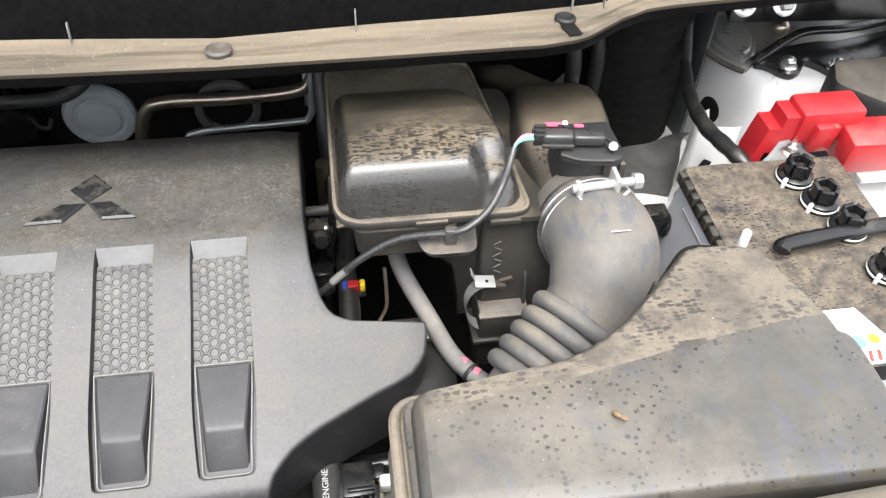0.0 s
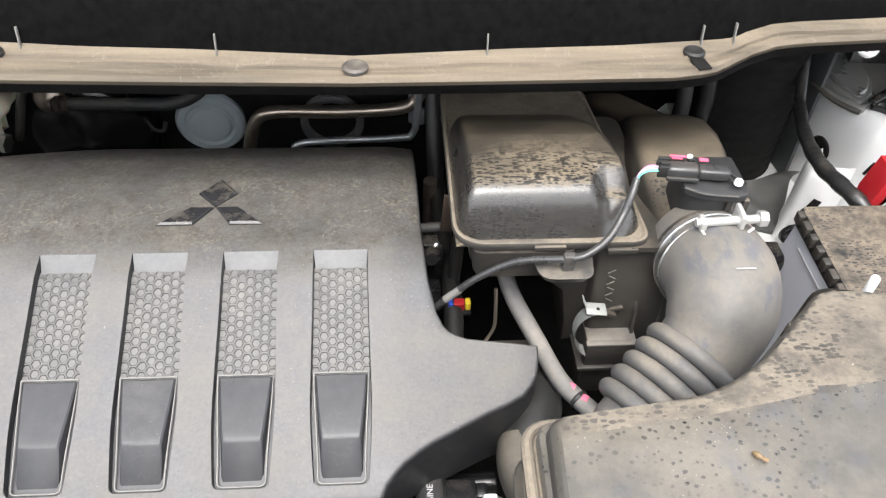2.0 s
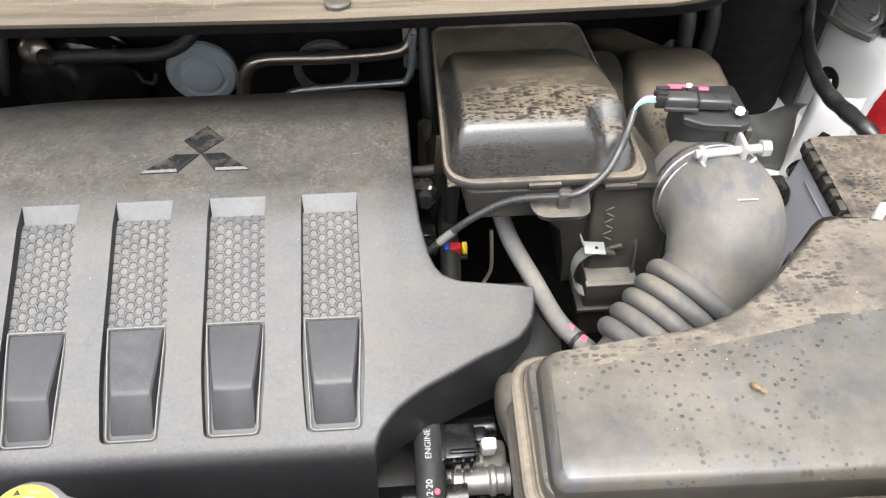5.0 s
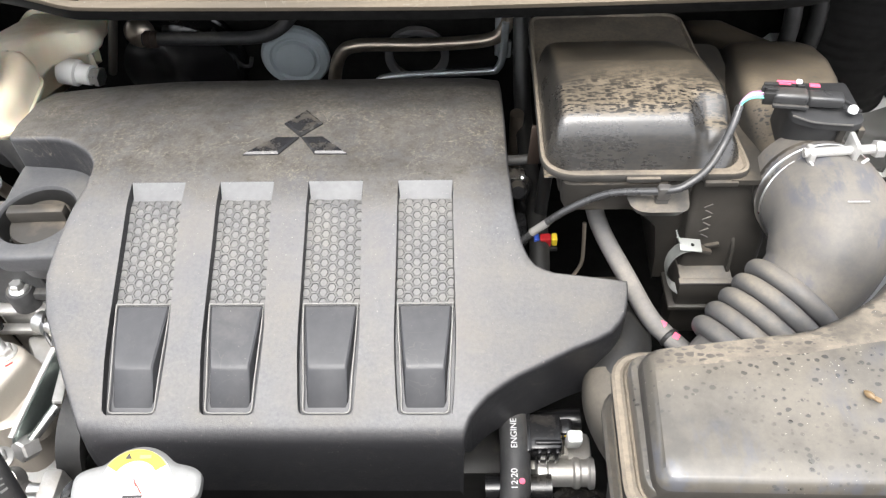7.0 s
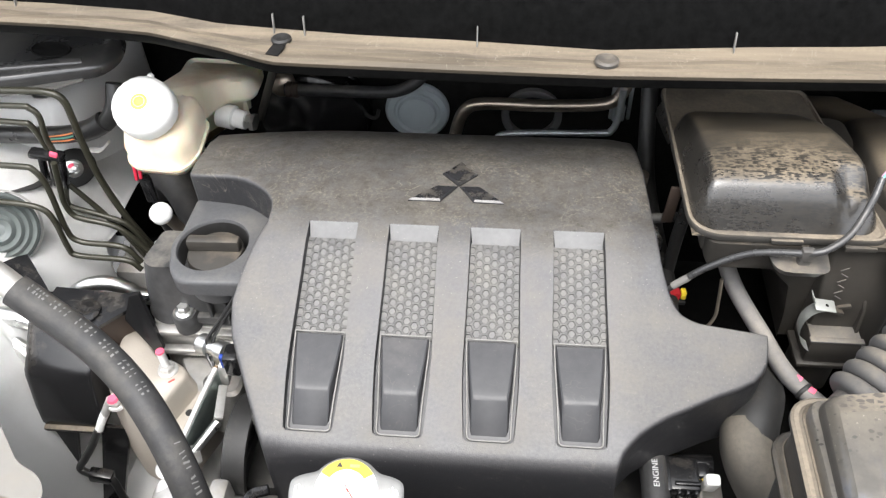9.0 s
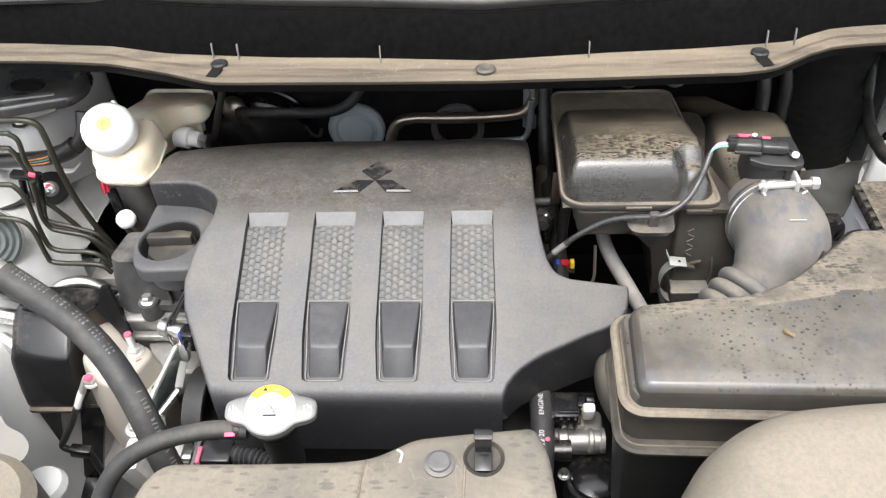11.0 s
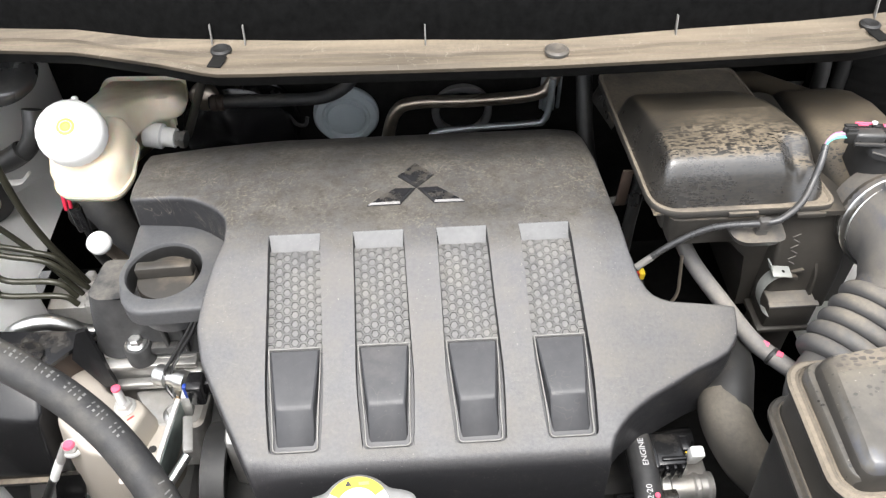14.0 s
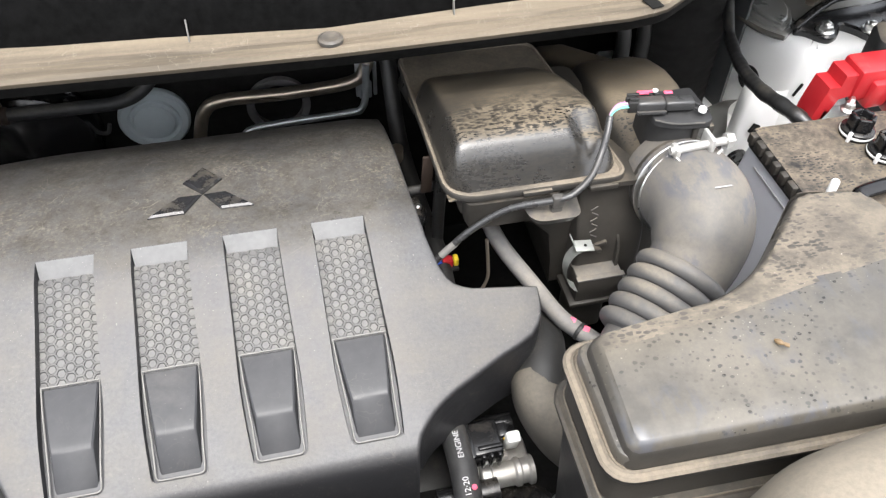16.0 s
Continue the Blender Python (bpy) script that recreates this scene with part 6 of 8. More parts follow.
# ---- hoses to the air cleaner ----
vent_hose = thing("breather_hose", (0.18, 0.40, 0.83), "grey rubber breather hose with a black band", "hose")
part("hose", tube([(0.150, 0.520, 0.852), (0.153, 0.490, 0.848), (0.160, 0.464, 0.843), (0.175, 0.422, 0.838), (0.190, 0.379, 0.834), (0.205, 0.357, 0.831), (0.232, 0.325, 0.829)], 0.0090, 18, 7), "ghose", vent_hose)
bd = Vector((0.021, -0.028, -0.003)).normalized()
bq = Vector((0, 0, 1)).rotation_difference(bd).to_matrix().to_4x4()
part("band", revolve([(0.0094, -0.0022), (0.0100, -0.0012), (0.0100, 0.0012), (0.0094, 0.0022)], Matrix.Translation((0.2065, 0.355, 0.8308)) @ bq, 22), "black", vent_hose)
for dx, dy in ((0.0, 0.0), (0.010, -0.013)):
    part("paint_mark", box(0.201 + dx, 0.3635 + dy, 0.8400 - 0.04 * dx, 0.006, 0.006, 0.0015, 0.0005, (10, 0, -35)), "pink", vent_hose, "pink paint mark")
lone("outlet_socket", tube([(0.253, 0.316, 0.857), (0.241, 0.306, 0.848), (0.234, 0.297, 0.840), (0.234, 0.280, 0.832), (0.242, 0.262, 0.828)], 0.0365, 26, 6), "rubber", "grey socket where the bellows meets the air cleaner", "socket")
low = thing("throttle_hose", (0.14, 0.28, 0.70), "wide dusty grey rubber hose under the cover's wing", "hose")
part("hose", tube([(0.154, 0.326, 0.806), (0.151, 0.305, 0.803), (0.158, 0.285, 0.791), (0.174, 0.267, 0.774), (0.202, 0.253, 0.757), (0.26, 0.243, 0.742)], 0.0255, 26, 7), "rubber2", low)
part("cuff", tube([(0.170, 0.395, 0.796), (0.170, 0.365, 0.806), (0.160, 0.335, 0.808), (0.153, 0.312, 0.804)], lambda t: 0.0262 - 0.0005 * t, 26, 6), "black", low, "black rubber cuff")
part("clip_end", join(box(0.172, 0.284, 0.797, 0.008, 0.005, 0.028, 0.002, (10, -28, 0)), revolve([(0.0055, 0), (0.0055, 0.004), (0.003, 0.005)], Matrix.Translation((0.176, 0.272, 0.786)), 16)), "zinc", low, "zinc clip end")

# ---- throttle side, below the wing ----
thr = thing("throttle_valve", (0.105, 0.27, 0.66), "cast aluminium throttle valve with a black plug", "throttle valve")
part("casting", join(box(0.108, 0.284, 0.728, 0.060, 0.040, 0.040, 0.006), revolve([(0.0125, -0.026), (0.0145, -0.024), (0.0145, -0.016), (0.0125, -0.014), (0.0125, 0.008), (0.0145, 0.010), (0.0145, 0.014), (0.0125, 0.016), (0.0125, 0.022), (0.0150, 0.024), (0.0145, 0.028)], Matrix.Translation((0.110, 0.264, 0.742)) @ pose(0, 0, 0, 0, 90, 0), 28), box(0.100, 0.284, 0.752, 0.030, 0.020, 0.012, 0.002)), "alu", thr)
part("cover_plate", box(0.098, 0.283, 0.760, 0.026, 0.018, 0.006, 0.002), "boxlow", thr)
part("plug", join(box(0.090, 0.284, 0.774, 0.034, 0.036, 0.026, 0.004), box(0.094, 0.272, 0.780, 0.024, 0.004, 0.020, 0.001), box(0.076, 0.284, 0.774, 0.006, 0.042, 0.030, 0.003), *[box(0.086 + 0.008 * k, 0.266, 0.774, 0.003, 0.006, 0.022, 0.001) for k in range(3)], box(0.112, 0.292, 0.774, 0.012, 0.016, 0.016, 0.003)), "gblack", thr, "black plug")
part("plug_wire", tube([(0.108, 0.290, 0.778), (0.113, 0.283, 0.776), (0.118, 0.286, 0.770)], 0.0014, 6), "yellow", thr)
part("white_cap", box(0.1185, 0.281, 0.776, 0.014, 0.012, 0.028, 0.003, (15, 0, 0)), "whitep", thr, "white plastic cap")
part("lower_ring", join(revolve([(0.036, -0.03), (0.036, 0.004), (0.034, 0.008), (0.029, 0.008), (0.027, 0.013), (0.020, 0.016), (0.0001, 0.0175)], Matrix.Translation((0.128, 0.236, 0.696)), 44), box(0.127, 0.246, 0.697, 0.088, 0.014, 0.010, 0.003)), "gblack", thr, "black domed valve cap")
for x in (0.092, 0.164):
    part("flange_screw", bolt_mesh((x, 0.242, 0.703), 0.0045), "steel", thr)
for y, x in ((0.315, 0.100), (0.247, 0.068)):
    part("stub", tube([(x - 0.03, y, 0.745), (x + 0.03, y, 0.748)], 0.0125, 16, smooth=False), "gblack", thr)
eh = thing("engine_hose", (0.063, 0.26, 0.70), "black coolant hose with white print", "hose")
part("hose", tube([(0.058, 0.345, 0.775), (0.062, 0.315, 0.782), (0.064, 0.280, 0.782), (0.064, 0.245, 0.775), (0.062, 0.215, 0.755), (0.058, 0.19, 0.70)], 0.0135, 18, 6), "hose", eh)


def lettering(text, size, m, material, parent, name="print"):
    cu = bpy.data.curves.new(name, "FONT")
    cu.body, cu.size, cu.extrude, cu.align_x = text, size, 0.0002, "CENTER"
    cu.materials.append(M[material])
    ob = new(name, cu)
    ob.parent = parent
    top_ = parent if parent.type == "EMPTY" else None
    ob.matrix_parent_inverse = Matrix.Translation(top_.location).inverted() if top_ else Matrix()
    ob.matrix_basis = m
    return ob


lettering("ENGINE", 0.0080, Matrix.Translation((0.0655, 0.277, 0.7962)) @ pose(0, 0, 0, 0, -3, 90), "greyink", eh)
lettering("12·20", 0.0080, Matrix.Translation((0.0650, 0.2380, 0.7868)) @ pose(0, 0, 0, 0, -18, 90), "greyink", eh)
part("paint_dot", revolve([(0.0028, 0), (0.0022, 0.0008)], Matrix.Translation((0.0690, 0.2360, 0.7868)) @ pose(0, 0, 0, 15, 10, 0), 12), "pink", eh)

# ---- radiator cap ----
rad = thing("radiator_filler", (-0.197, 0.150, 0.90), "radiator filler with a pressed metal cap and warning label", "radiator filler")
rm = Matrix.Translation((-0.1975, 0.159, 0.951)) @ pose(0, 0, 0, 7, 2, 3)
wing = []
for k in range(96):
    a = 2 * math.pi * k / 96
    s_ = max(abs(math.sin(a)), 1e-4)
    lobe = min(0.0425, 0.0125 / s_)
    soft = (0.0268 ** 9 + lobe ** 9) ** (1 / 9) if abs(math.cos(a)) > 0.5 else 0.0268
    wing.append((min(soft, 0.0428) * math.cos(a), min(soft, 0.0428) * math.sin(a)))
wing = [tuple((Vector(wing[k - 2]) + Vector(wing[k - 1]) + Vector(wing[k]) + Vector(wing[(k + 1) % 96]) + Vector(wing[(k + 2) % 96])) / 5) for k in range(96)]
bm = stack([at_z(grow(wing, -0.001), -0.010), at_z(wing, -0.009), at_z(wing, -0.0025), at_z(grow(wing, -0.0015), -0.0008), at_z(grow(wing, -0.004), 0.0)])
bmesh.ops.transform(bm, matrix=rm, verts=bm.verts)
part("cap", bm, "capmetal", rad)
skirt = revolve([(0.0225, -0.0165), (0.0245, -0.016), (0.0250, -0.008)], rm, 72, caps=False, wob=lambda a: 1 + 0.022 * (math.sin(18 * a) > 0))
part("skirt", skirt, "capskirt", rad, "notched dull metal skirt")
for sx_ in (-1, 1):
    for q_ in range(3):
        b_ = box(sx_ * 0.0345 + (q_ - 1) * 0.0030, 0.0015 * (q_ % 2), 0.0003, 0.0009, 0.0045, 0.0006, 0, (0, 0, 12 * q_))
        bmesh.ops.transform(b_, matrix=rm, verts=b_.verts)
        part("stamped_bar", b_, "whiteink", rad)
part("dome", revolve([(0.0238, -0.001), (0.0228, 0.0022), (0.019, 0.0030), (0.0001, 0.0034)], rm, 40, caps=False), "paper", rad, "white label disc")


def arc_plate(r0, r1, a0, a1, z, n=14):
    return [(r0 * math.cos(radians(a0 + (a1 - a0) * k / n)), r0 * math.sin(radians(a0 + (a1 - a0) * k / n)), z) for k in range(n + 1)] + [(r1 * math.cos(radians(a1 + (a0 - a1) * k / n)), r1 * math.sin(radians(a1 + (a0 - a1) * k / n)), z) for k in range(n + 1)]


bm = sheet(arc_plate(0.0150, 0.0226, 32, 148, 0.0040), 0.0012)
bmesh.ops.transform(bm, matrix=rm, verts=bm.verts)
yl = part("yellow_band", bm, "yellow", rad, "yellow warning band")
for pts in ([(-0.0085, 0.0162), (-0.0035, 0.0162), (-0.0060, 0.0205)], [(0.0015, 0.0162), (0.0090, 0.0162), (0.0090, 0.0185), (0.0015, 0.0185)]):
    bm = sheet([(x, y, 0.0044) for x, y in pts], 0.0005)
    bmesh.ops.transform(bm, matrix=rm, verts=bm.verts)
    part("symbol", bm, "ink" if len(pts) == 3 else "stain", yl)
bm = revolve([(0.0118, 0.0034), (0.0122, 0.0038), (0.0126, 0.0034)], rm @ Matrix.Translation((0.001, -0.003, 0)), 40, caps=False)
part("warning_ring", bm, "faintred", rad)
for m_, c in ((box(0.001, -0.003, 0.0038, 0.023, 0.0008, 0.0006, 0, (0, 0, -42)), "faintred"), (box(0.0005, -0.0090, 0.0038, 0.0125, 0.0018, 0.0006, 0), "ink"), (box(-0.0052, -0.0055, 0.0038, 0.0007, 0.006, 0.0006, 0), "greyink"), (box(0.0035, -0.0035, 0.0038, 0.0009, 0.009, 0.0006, 0, (0, 0, 35)), "redink"), (box(0.0005, 0.0005, 0.0038, 0.0008, 0.006, 0.0006, 0, (0, 0, 20)), "redink")):
    bmesh.ops.transform(m_, matrix=rm, verts=m_.verts)
    part("symbol", m_, c, rad)
part("neck", join(revolve([(0.0175, -0.11), (0.0175, -0.040), (0.0195, -0.034), (0.0215, -0.030), (0.0215, -0.010)], rm, 32), tube([(-0.222, 0.150, 0.926), (-0.245, 0.149, 0.928)], 0.007, 12, smooth=False)), "black", rad, "black filler neck")
oh = lone("overflow_hose", tube([(-0.222, 0.151, 0.928), (-0.252, 0.149, 0.931), (-0.278, 0.143, 0.932), (-0.298, 0.138, 0.930), (-0.313, 0.132, 0.928), (-0.332, 0.124, 0.920), (-0.346, 0.113, 0.910), (-0.357, 0.097, 0.893), (-0.362, 0.070, 0.87), (-0.36, 0.04, 0.83)], 0.0088, 16, 6), "hose", "black rubber overflow hose from the radiator cap", "hose")
part("paint_mark", box(-0.236, 0.1425, 0.9335, 0.010, 0.005, 0.002, 0.0007, (20, 0, 3)), "pink", oh, "pink paint mark")
part("hose_clip", revolve([(0.0092, -0.003), (0.0098, 0), (0.0092, 0.003)], Matrix.Translation((-0.231, 0.1505, 0.929)) @ pose(0, 0, 0, 0, 90, 0), 18), "black", oh)

# ---- brake fluid reservoir ----
res = thing("brake_fluid_reservoir", (-0.52, 0.70, 0.78), "cream nylon brake fluid reservoir with a white screw cap", "fluid reservoir")
f0 = rounded([(-0.558, 0.613), (-0.486, 0.607), (-0.476, 0.640), (-0.482, 0.712), (-0.560, 0.716), (-0.572, 0.660)], [0.02, 0.018, 0.01, 0.02, 0.01, 0.02], 6)
part("front_tank", stack([at_z(grow(f0, -0.008), 0.850), at_z(grow(f0, -0.002), 0.853), at_z(grow(f0, 0.001), 0.859), at_z(grow(f0, -0.002), 0.862), at_z(grow(f0, 0.0), 0.884), at_z(grow(f0, -0.005), 0.902), at_z(grow(f0, -0.014), 0.909)]), "nylon", res, sharp=60)
b0 = rounded([(-0.565, 0.690), (-0.495, 0.690), (-0.490, 0.740), (-0.475, 0.763), (-0.444, 0.770), (-0.436, 0.790), (-0.450, 0.858), (-0.560, 0.864)], [0.015, 0.01, 0.012, 0.010, 0.012, 0.012, 0.015, 0.015], 5)


def res_z(z):
    return lambda x, y: z - 0.05 * step((y - 0.70) / 0.16)


part("rear_tank", stack([at_z(grow(b0, -0.034), 0.800), at_z(grow(b0, -0.026), 0.842), at_z(grow(b0, -0.004), 0.850), at_z(grow(b0, 0), 0.858), at_z(b0, res_z(0.890)), at_z(grow(b0, -0.004), res_z(0.903)), at_z(grow(b0, -0.012), res_z(0.908))]), "nylon", res, sharp=60)
part("neck", revolve([(0.030, -0.020), (0.030, 0.004)], Matrix.Translation((-0.5230, 0.641, 0.926)) @ pose(0, 0, 0, 32, 4, 0), 32), "nylon", res)
cap_m = Matrix.Translation((-0.5230, 0.641, 0.926)) @ pose(0, 0, 0, 32, 4, 0)
capp = part("cap", revolve([(0.0345, 0.0), (0.0370, 0.003), (0.0370, 0.016), (0.0350, 0.024), (0.029, 0.029), (0.018, 0.031), (0.0001, 0.0318)], cap_m, 72, caps=False, wob=lambda a: 1 + 0.008 * math.cos(24 * a)), "whitep", res, "white ribbed screw cap")
part("nub", revolve([(0.004, 0), (0.004, 0.008), (0.002, 0.010)], cap_m @ Matrix.Translation((0.0, 0.034, 0.010)) @ pose(0, 0, 0, -70, 0, 0), 12), "whitep", capp)
for r0, r1, c in ((0.0001, 0.0100, "yellowp"), (0.0040, 0.0048, "ink"), (0.0062, 0.0068, "greyink")):
    part("print", revolve([(r0, 0.0319), (r0, 0.0323), (r1, 0.0319 if r1 > 0.009 else 0.0323)], cap_m @ Matrix.Translation((0, 0, 0.0 if c == "yellowp" else 0.0004)), 28, caps=False), c, capp, "yellow print" if c == "yellowp" else "")
part("seam", stack([at_z(grow(f0, 0.0018), 0.8605), at_z(grow(f0, 0.0018), 0.8640)]), "nylon", res)
part("hose_nozzle", revolve([(0.017, -0.006), (0.017, 0.016), (0.013, 0.018), (0.013, 0.034)], Matrix.Translation((-0.488, 0.768, 0.828)) @ pose(0, 0, 0, 0, 95, -10), 24), "whitep", res, "white hose nozzle")
part("union", revolve([(0.0105, 0), (0.0105, 0.007), (0.0125, 0.008), (0.0125, 0.014)], Matrix.Translation((-0.455, 0.762, 0.825)) @ pose(0, 0, 0, 0, 95, -10), 6), "steel", res)
# plug under the reservoir
sp_ = thing("level_plug", (-0.555, 0.63, 0.78), "black plug with a red lock under the reservoir", "plug")
part("shell", join(box(-0.556, 0.634, 0.808, 0.013, 0.014, 0.040, 0.003, (0, 0, 15)), box(-0.551, 0.632, 0.800, 0.008, 0.010, 0.052, 0.002, (0, 0, 15))), "gblack", sp_)
for dx, h in ((0, 0.026), (0.0062, 0.020)):
    part("lock", box(-0.5600 + dx, 0.6255, 0.842, 0.0042, 0.004, h, 0.001, (0, 8, 0)), "redlock", sp_, "red lock")
part("lead", tube([(-0.556, 0.632, 0.765), (-0.550, 0.64, 0.72), (-0.54, 0.65, 0.66)], 0.006, 10, 5), "tape", sp_)

lone("vacuum_hose", tube([(-0.610, 0.76, 0.70), (-0.585, 0.735, 0.745), (-0.560, 0.715, 0.750), (-0.540, 0.700, 0.715), (-0.53, 0.69, 0.64)], 0.026, 20, 6), "hose", "thick black vacuum hose below the reservoir", "hose")
# white knob
knob = thing("white_knob", (-0.505, 0.565, 0.80), "white round knob on a slanting stem beside the oil filler", "knob")
part("knob", revolve([(0.0001, -0.010), (0.010, -0.009), (0.0135, -0.003), (0.0135, 0.004), (0.010, 0.009), (0.0001, 0.0105)], Matrix.Translation((-0.506, 0.560, 0.835)) @ pose(0, 0, 0, 25, 0, 0), 28, caps=False), "whitep", knob)
part("stem", tube([(-0.505, 0.566, 0.828), (-0.500, 0.575, 0.800), (-0.490, 0.58, 0.77)], 0.0075, 12, 5), "pipe", knob)

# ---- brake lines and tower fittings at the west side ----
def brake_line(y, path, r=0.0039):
    """A bent steel line in one plane, its points set to fit the camera's view."""
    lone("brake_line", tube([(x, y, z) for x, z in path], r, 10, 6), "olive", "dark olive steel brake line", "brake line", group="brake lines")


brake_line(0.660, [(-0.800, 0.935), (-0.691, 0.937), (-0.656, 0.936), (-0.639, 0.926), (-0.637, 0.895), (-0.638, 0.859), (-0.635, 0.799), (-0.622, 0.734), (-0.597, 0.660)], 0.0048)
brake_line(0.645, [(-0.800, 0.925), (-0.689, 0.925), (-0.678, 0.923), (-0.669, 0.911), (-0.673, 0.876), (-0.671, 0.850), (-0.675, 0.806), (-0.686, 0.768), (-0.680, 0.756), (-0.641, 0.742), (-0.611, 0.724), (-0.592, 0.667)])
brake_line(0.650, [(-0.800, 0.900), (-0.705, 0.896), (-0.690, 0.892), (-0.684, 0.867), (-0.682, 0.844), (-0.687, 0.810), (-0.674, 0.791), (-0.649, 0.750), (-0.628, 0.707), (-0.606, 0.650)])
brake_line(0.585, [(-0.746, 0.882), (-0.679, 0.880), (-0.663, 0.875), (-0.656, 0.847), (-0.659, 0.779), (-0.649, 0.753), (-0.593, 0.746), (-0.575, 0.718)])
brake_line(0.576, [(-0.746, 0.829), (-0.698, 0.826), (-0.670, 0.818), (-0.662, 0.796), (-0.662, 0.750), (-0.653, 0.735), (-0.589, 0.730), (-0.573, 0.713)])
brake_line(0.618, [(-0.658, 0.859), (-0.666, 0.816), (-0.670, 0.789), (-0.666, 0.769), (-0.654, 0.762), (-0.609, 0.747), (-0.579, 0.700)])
lc = thing("line_clip", (-0.68, 0.645, 0.84), "black plastic clip round the brake lines", "clip")
part("block", join(box(-0.682, 0.644, 0.850, 0.044, 0.016, 0.010, 0.003, (0, 8, 0)), *[box(-0.694 + 0.0125 * k, 0.642, 0.826 - 0.003 * k, 0.0065, 0.012, 0.044, 0.002, (0, 12, 0)) for k in range(3)]), "gblack", lc)
part("paint", box(-0.667, 0.636, 0.857, 0.010, 0.004, 0.007, 0.001, (0, 20, 0)), "pink", lc, "pink paint mark")
hyd = thing("brake_block", (-0.60, 0.65, 0.60), "pale metal block where the brake lines end", "brake block")
part("block", box(-0.605, 0.655, 0.615, 0.090, 0.060, 0.07, 0.004), "alu", hyd)
for k in range(4):
    part("union_nut", revolve([(0.0085, 0), (0.0085, 0.012), (0.006, 0.015)], Matrix.Translation((-0.598 + 0.004 * k, 0.676 - 0.018 * k, 0.648)), 6), "zinc", hyd)
# black tower bracket
tb = thing("tower_bracket", (-0.70, 0.74, 0.90), "gloss black steel bracket over the strut tower", "bracket")
o = rounded([(-0.90, 0.650), (-0.725, 0.690), (-0.654, 0.712), (-0.618, 0.722), (-0.602, 0.755), (-0.608, 0.800), (-0.650, 0.830), (-0.90, 0.850)], 0.016, 5)
part("plate", stack([at_z(grow(o, -0.003), 0.915), at_z(o, 0.922), at_z(grow(o, -0.001), 0.930), at_z(grow(o, -0.006), 0.935), at_z(grow(o, -0.016), 0.938), at_z(grow(o, -0.024), 0.9365)]), "satin", tb, sharp=60)
part("slot", revolve([(0.0001, 0.0), (0.022, 0.0003), (0.0235, 0.0016), (0.025, 0.0)], Matrix.Translation((-0.690, 0.752, 0.9370)) @ pose(0, 0, 0, 0, 0, -12) @ Matrix.Diagonal((1.15, 0.72, 1, 1)), 28, caps=False), "void", tb)
# the pale colour stands in for the reflection along this lower edge
part("flange", stack([[(-0.90, 0.640, 0.912), (-0.735, 0.680, 0.912), (-0.668, 0.702, 0.912), (-0.640, 0.716, 0.914), (-0.640, 0.725, 0.914), (-0.735, 0.700, 0.912), (-0.90, 0.660, 0.912)], [(-0.90, 0.640, 0.916), (-0.735, 0.680, 0.916), (-0.668, 0.702, 0.916), (-0.640, 0.716, 0.918), (-0.640, 0.725, 0.918), (-0.735, 0.700, 0.916), (-0.90, 0.660, 0.916)]]), "rim", tb, "pale lower flange, its reflected highlight painted in")
part("ridge", tube([(-0.90, 0.672, 0.934), (-0.735, 0.706, 0.936), (-0.675, 0.722, 0.934), (-0.640, 0.732, 0.932)], 0.008, 12, 6), "satin", tb)
part("back_plate", stack([[(-0.90, 0.838, 0.935), (-0.612, 0.800, 0.935), (-0.606, 0.806, 0.935), (-0.90, 0.850, 0.935)], [(-0.90, 0.862, 1.005), (-0.600, 0.822, 0.995), (-0.594, 0.828, 0.995), (-0.90, 0.874, 1.005)]]), "gblack", tb, "upright back plate of the bonnet hinge")
part("bolt", bolt_mesh((-0.640, 0.812, 0.966), 0.0085, (0.1, -1, 0.35), washer=1.9), "steel", tb)
part("foot_bolt", bolt_mesh((-0.712, 0.732, 0.883), 0.009), "steel", tb)
sb = thing("stud_plate", (-0.705, 0.70, 0.74), "black oval stud plate on the white apron", "stud plate")
part("plate", revolve([(0.030, 0), (0.030, 0.004), (0.026, 0.006), (0.0001, 0.006)], Matrix.Translation((-0.702, 0.708, 0.772)) @ pose(0, 0, 0, 50, 0, 50) @ Matrix.Diagonal((1.05, 0.9, 1, 1)), 30, caps=False), "black", sb)
part("arm", sheet([(-0.712, 0.735, 0.770), (-0.690, 0.690, 0.7795), (-0.728, 0.640, 0.790), (-0.790, 0.610, 0.800), (-0.815, 0.650, 0.790), (-0.760, 0.700, 0.778)], 0.005, (0.5, -0.6, 0.7)), "black", sb)
part("stud", bolt_mesh((-0.697, 0.702, 0.777), 0.0075, (0.5, -0.6, 0.5), stud=0.026), "steel", sb)
part("paint", revolve([(0.0045, 0), (0.0045, 0.002)], Matrix.Translation((-0.692, 0.692, 0.790)), 10), "pink", sb)
har = thing("tower_harness", (-0.66, 0.70, 0.83), "taped wiring harness with loose coloured wires", "harness")
part("trunk", tube([(-0.80, 0.70, 0.835), (-0.717, 0.700, 0.837), (-0.670, 0.700, 0.842), (-0.629, 0.700, 0.856), (-0.606, 0.704, 0.880), (-0.60, 0.72, 0.91)], 0.0120, 14, 6), "tape", har)
part("sleeve", tube([(-0.662, 0.698, 0.845), (-0.640, 0.698, 0.853), (-0.622, 0.699, 0.864)], 0.0142, 14, 5), "tape", har, "thicker taped end")
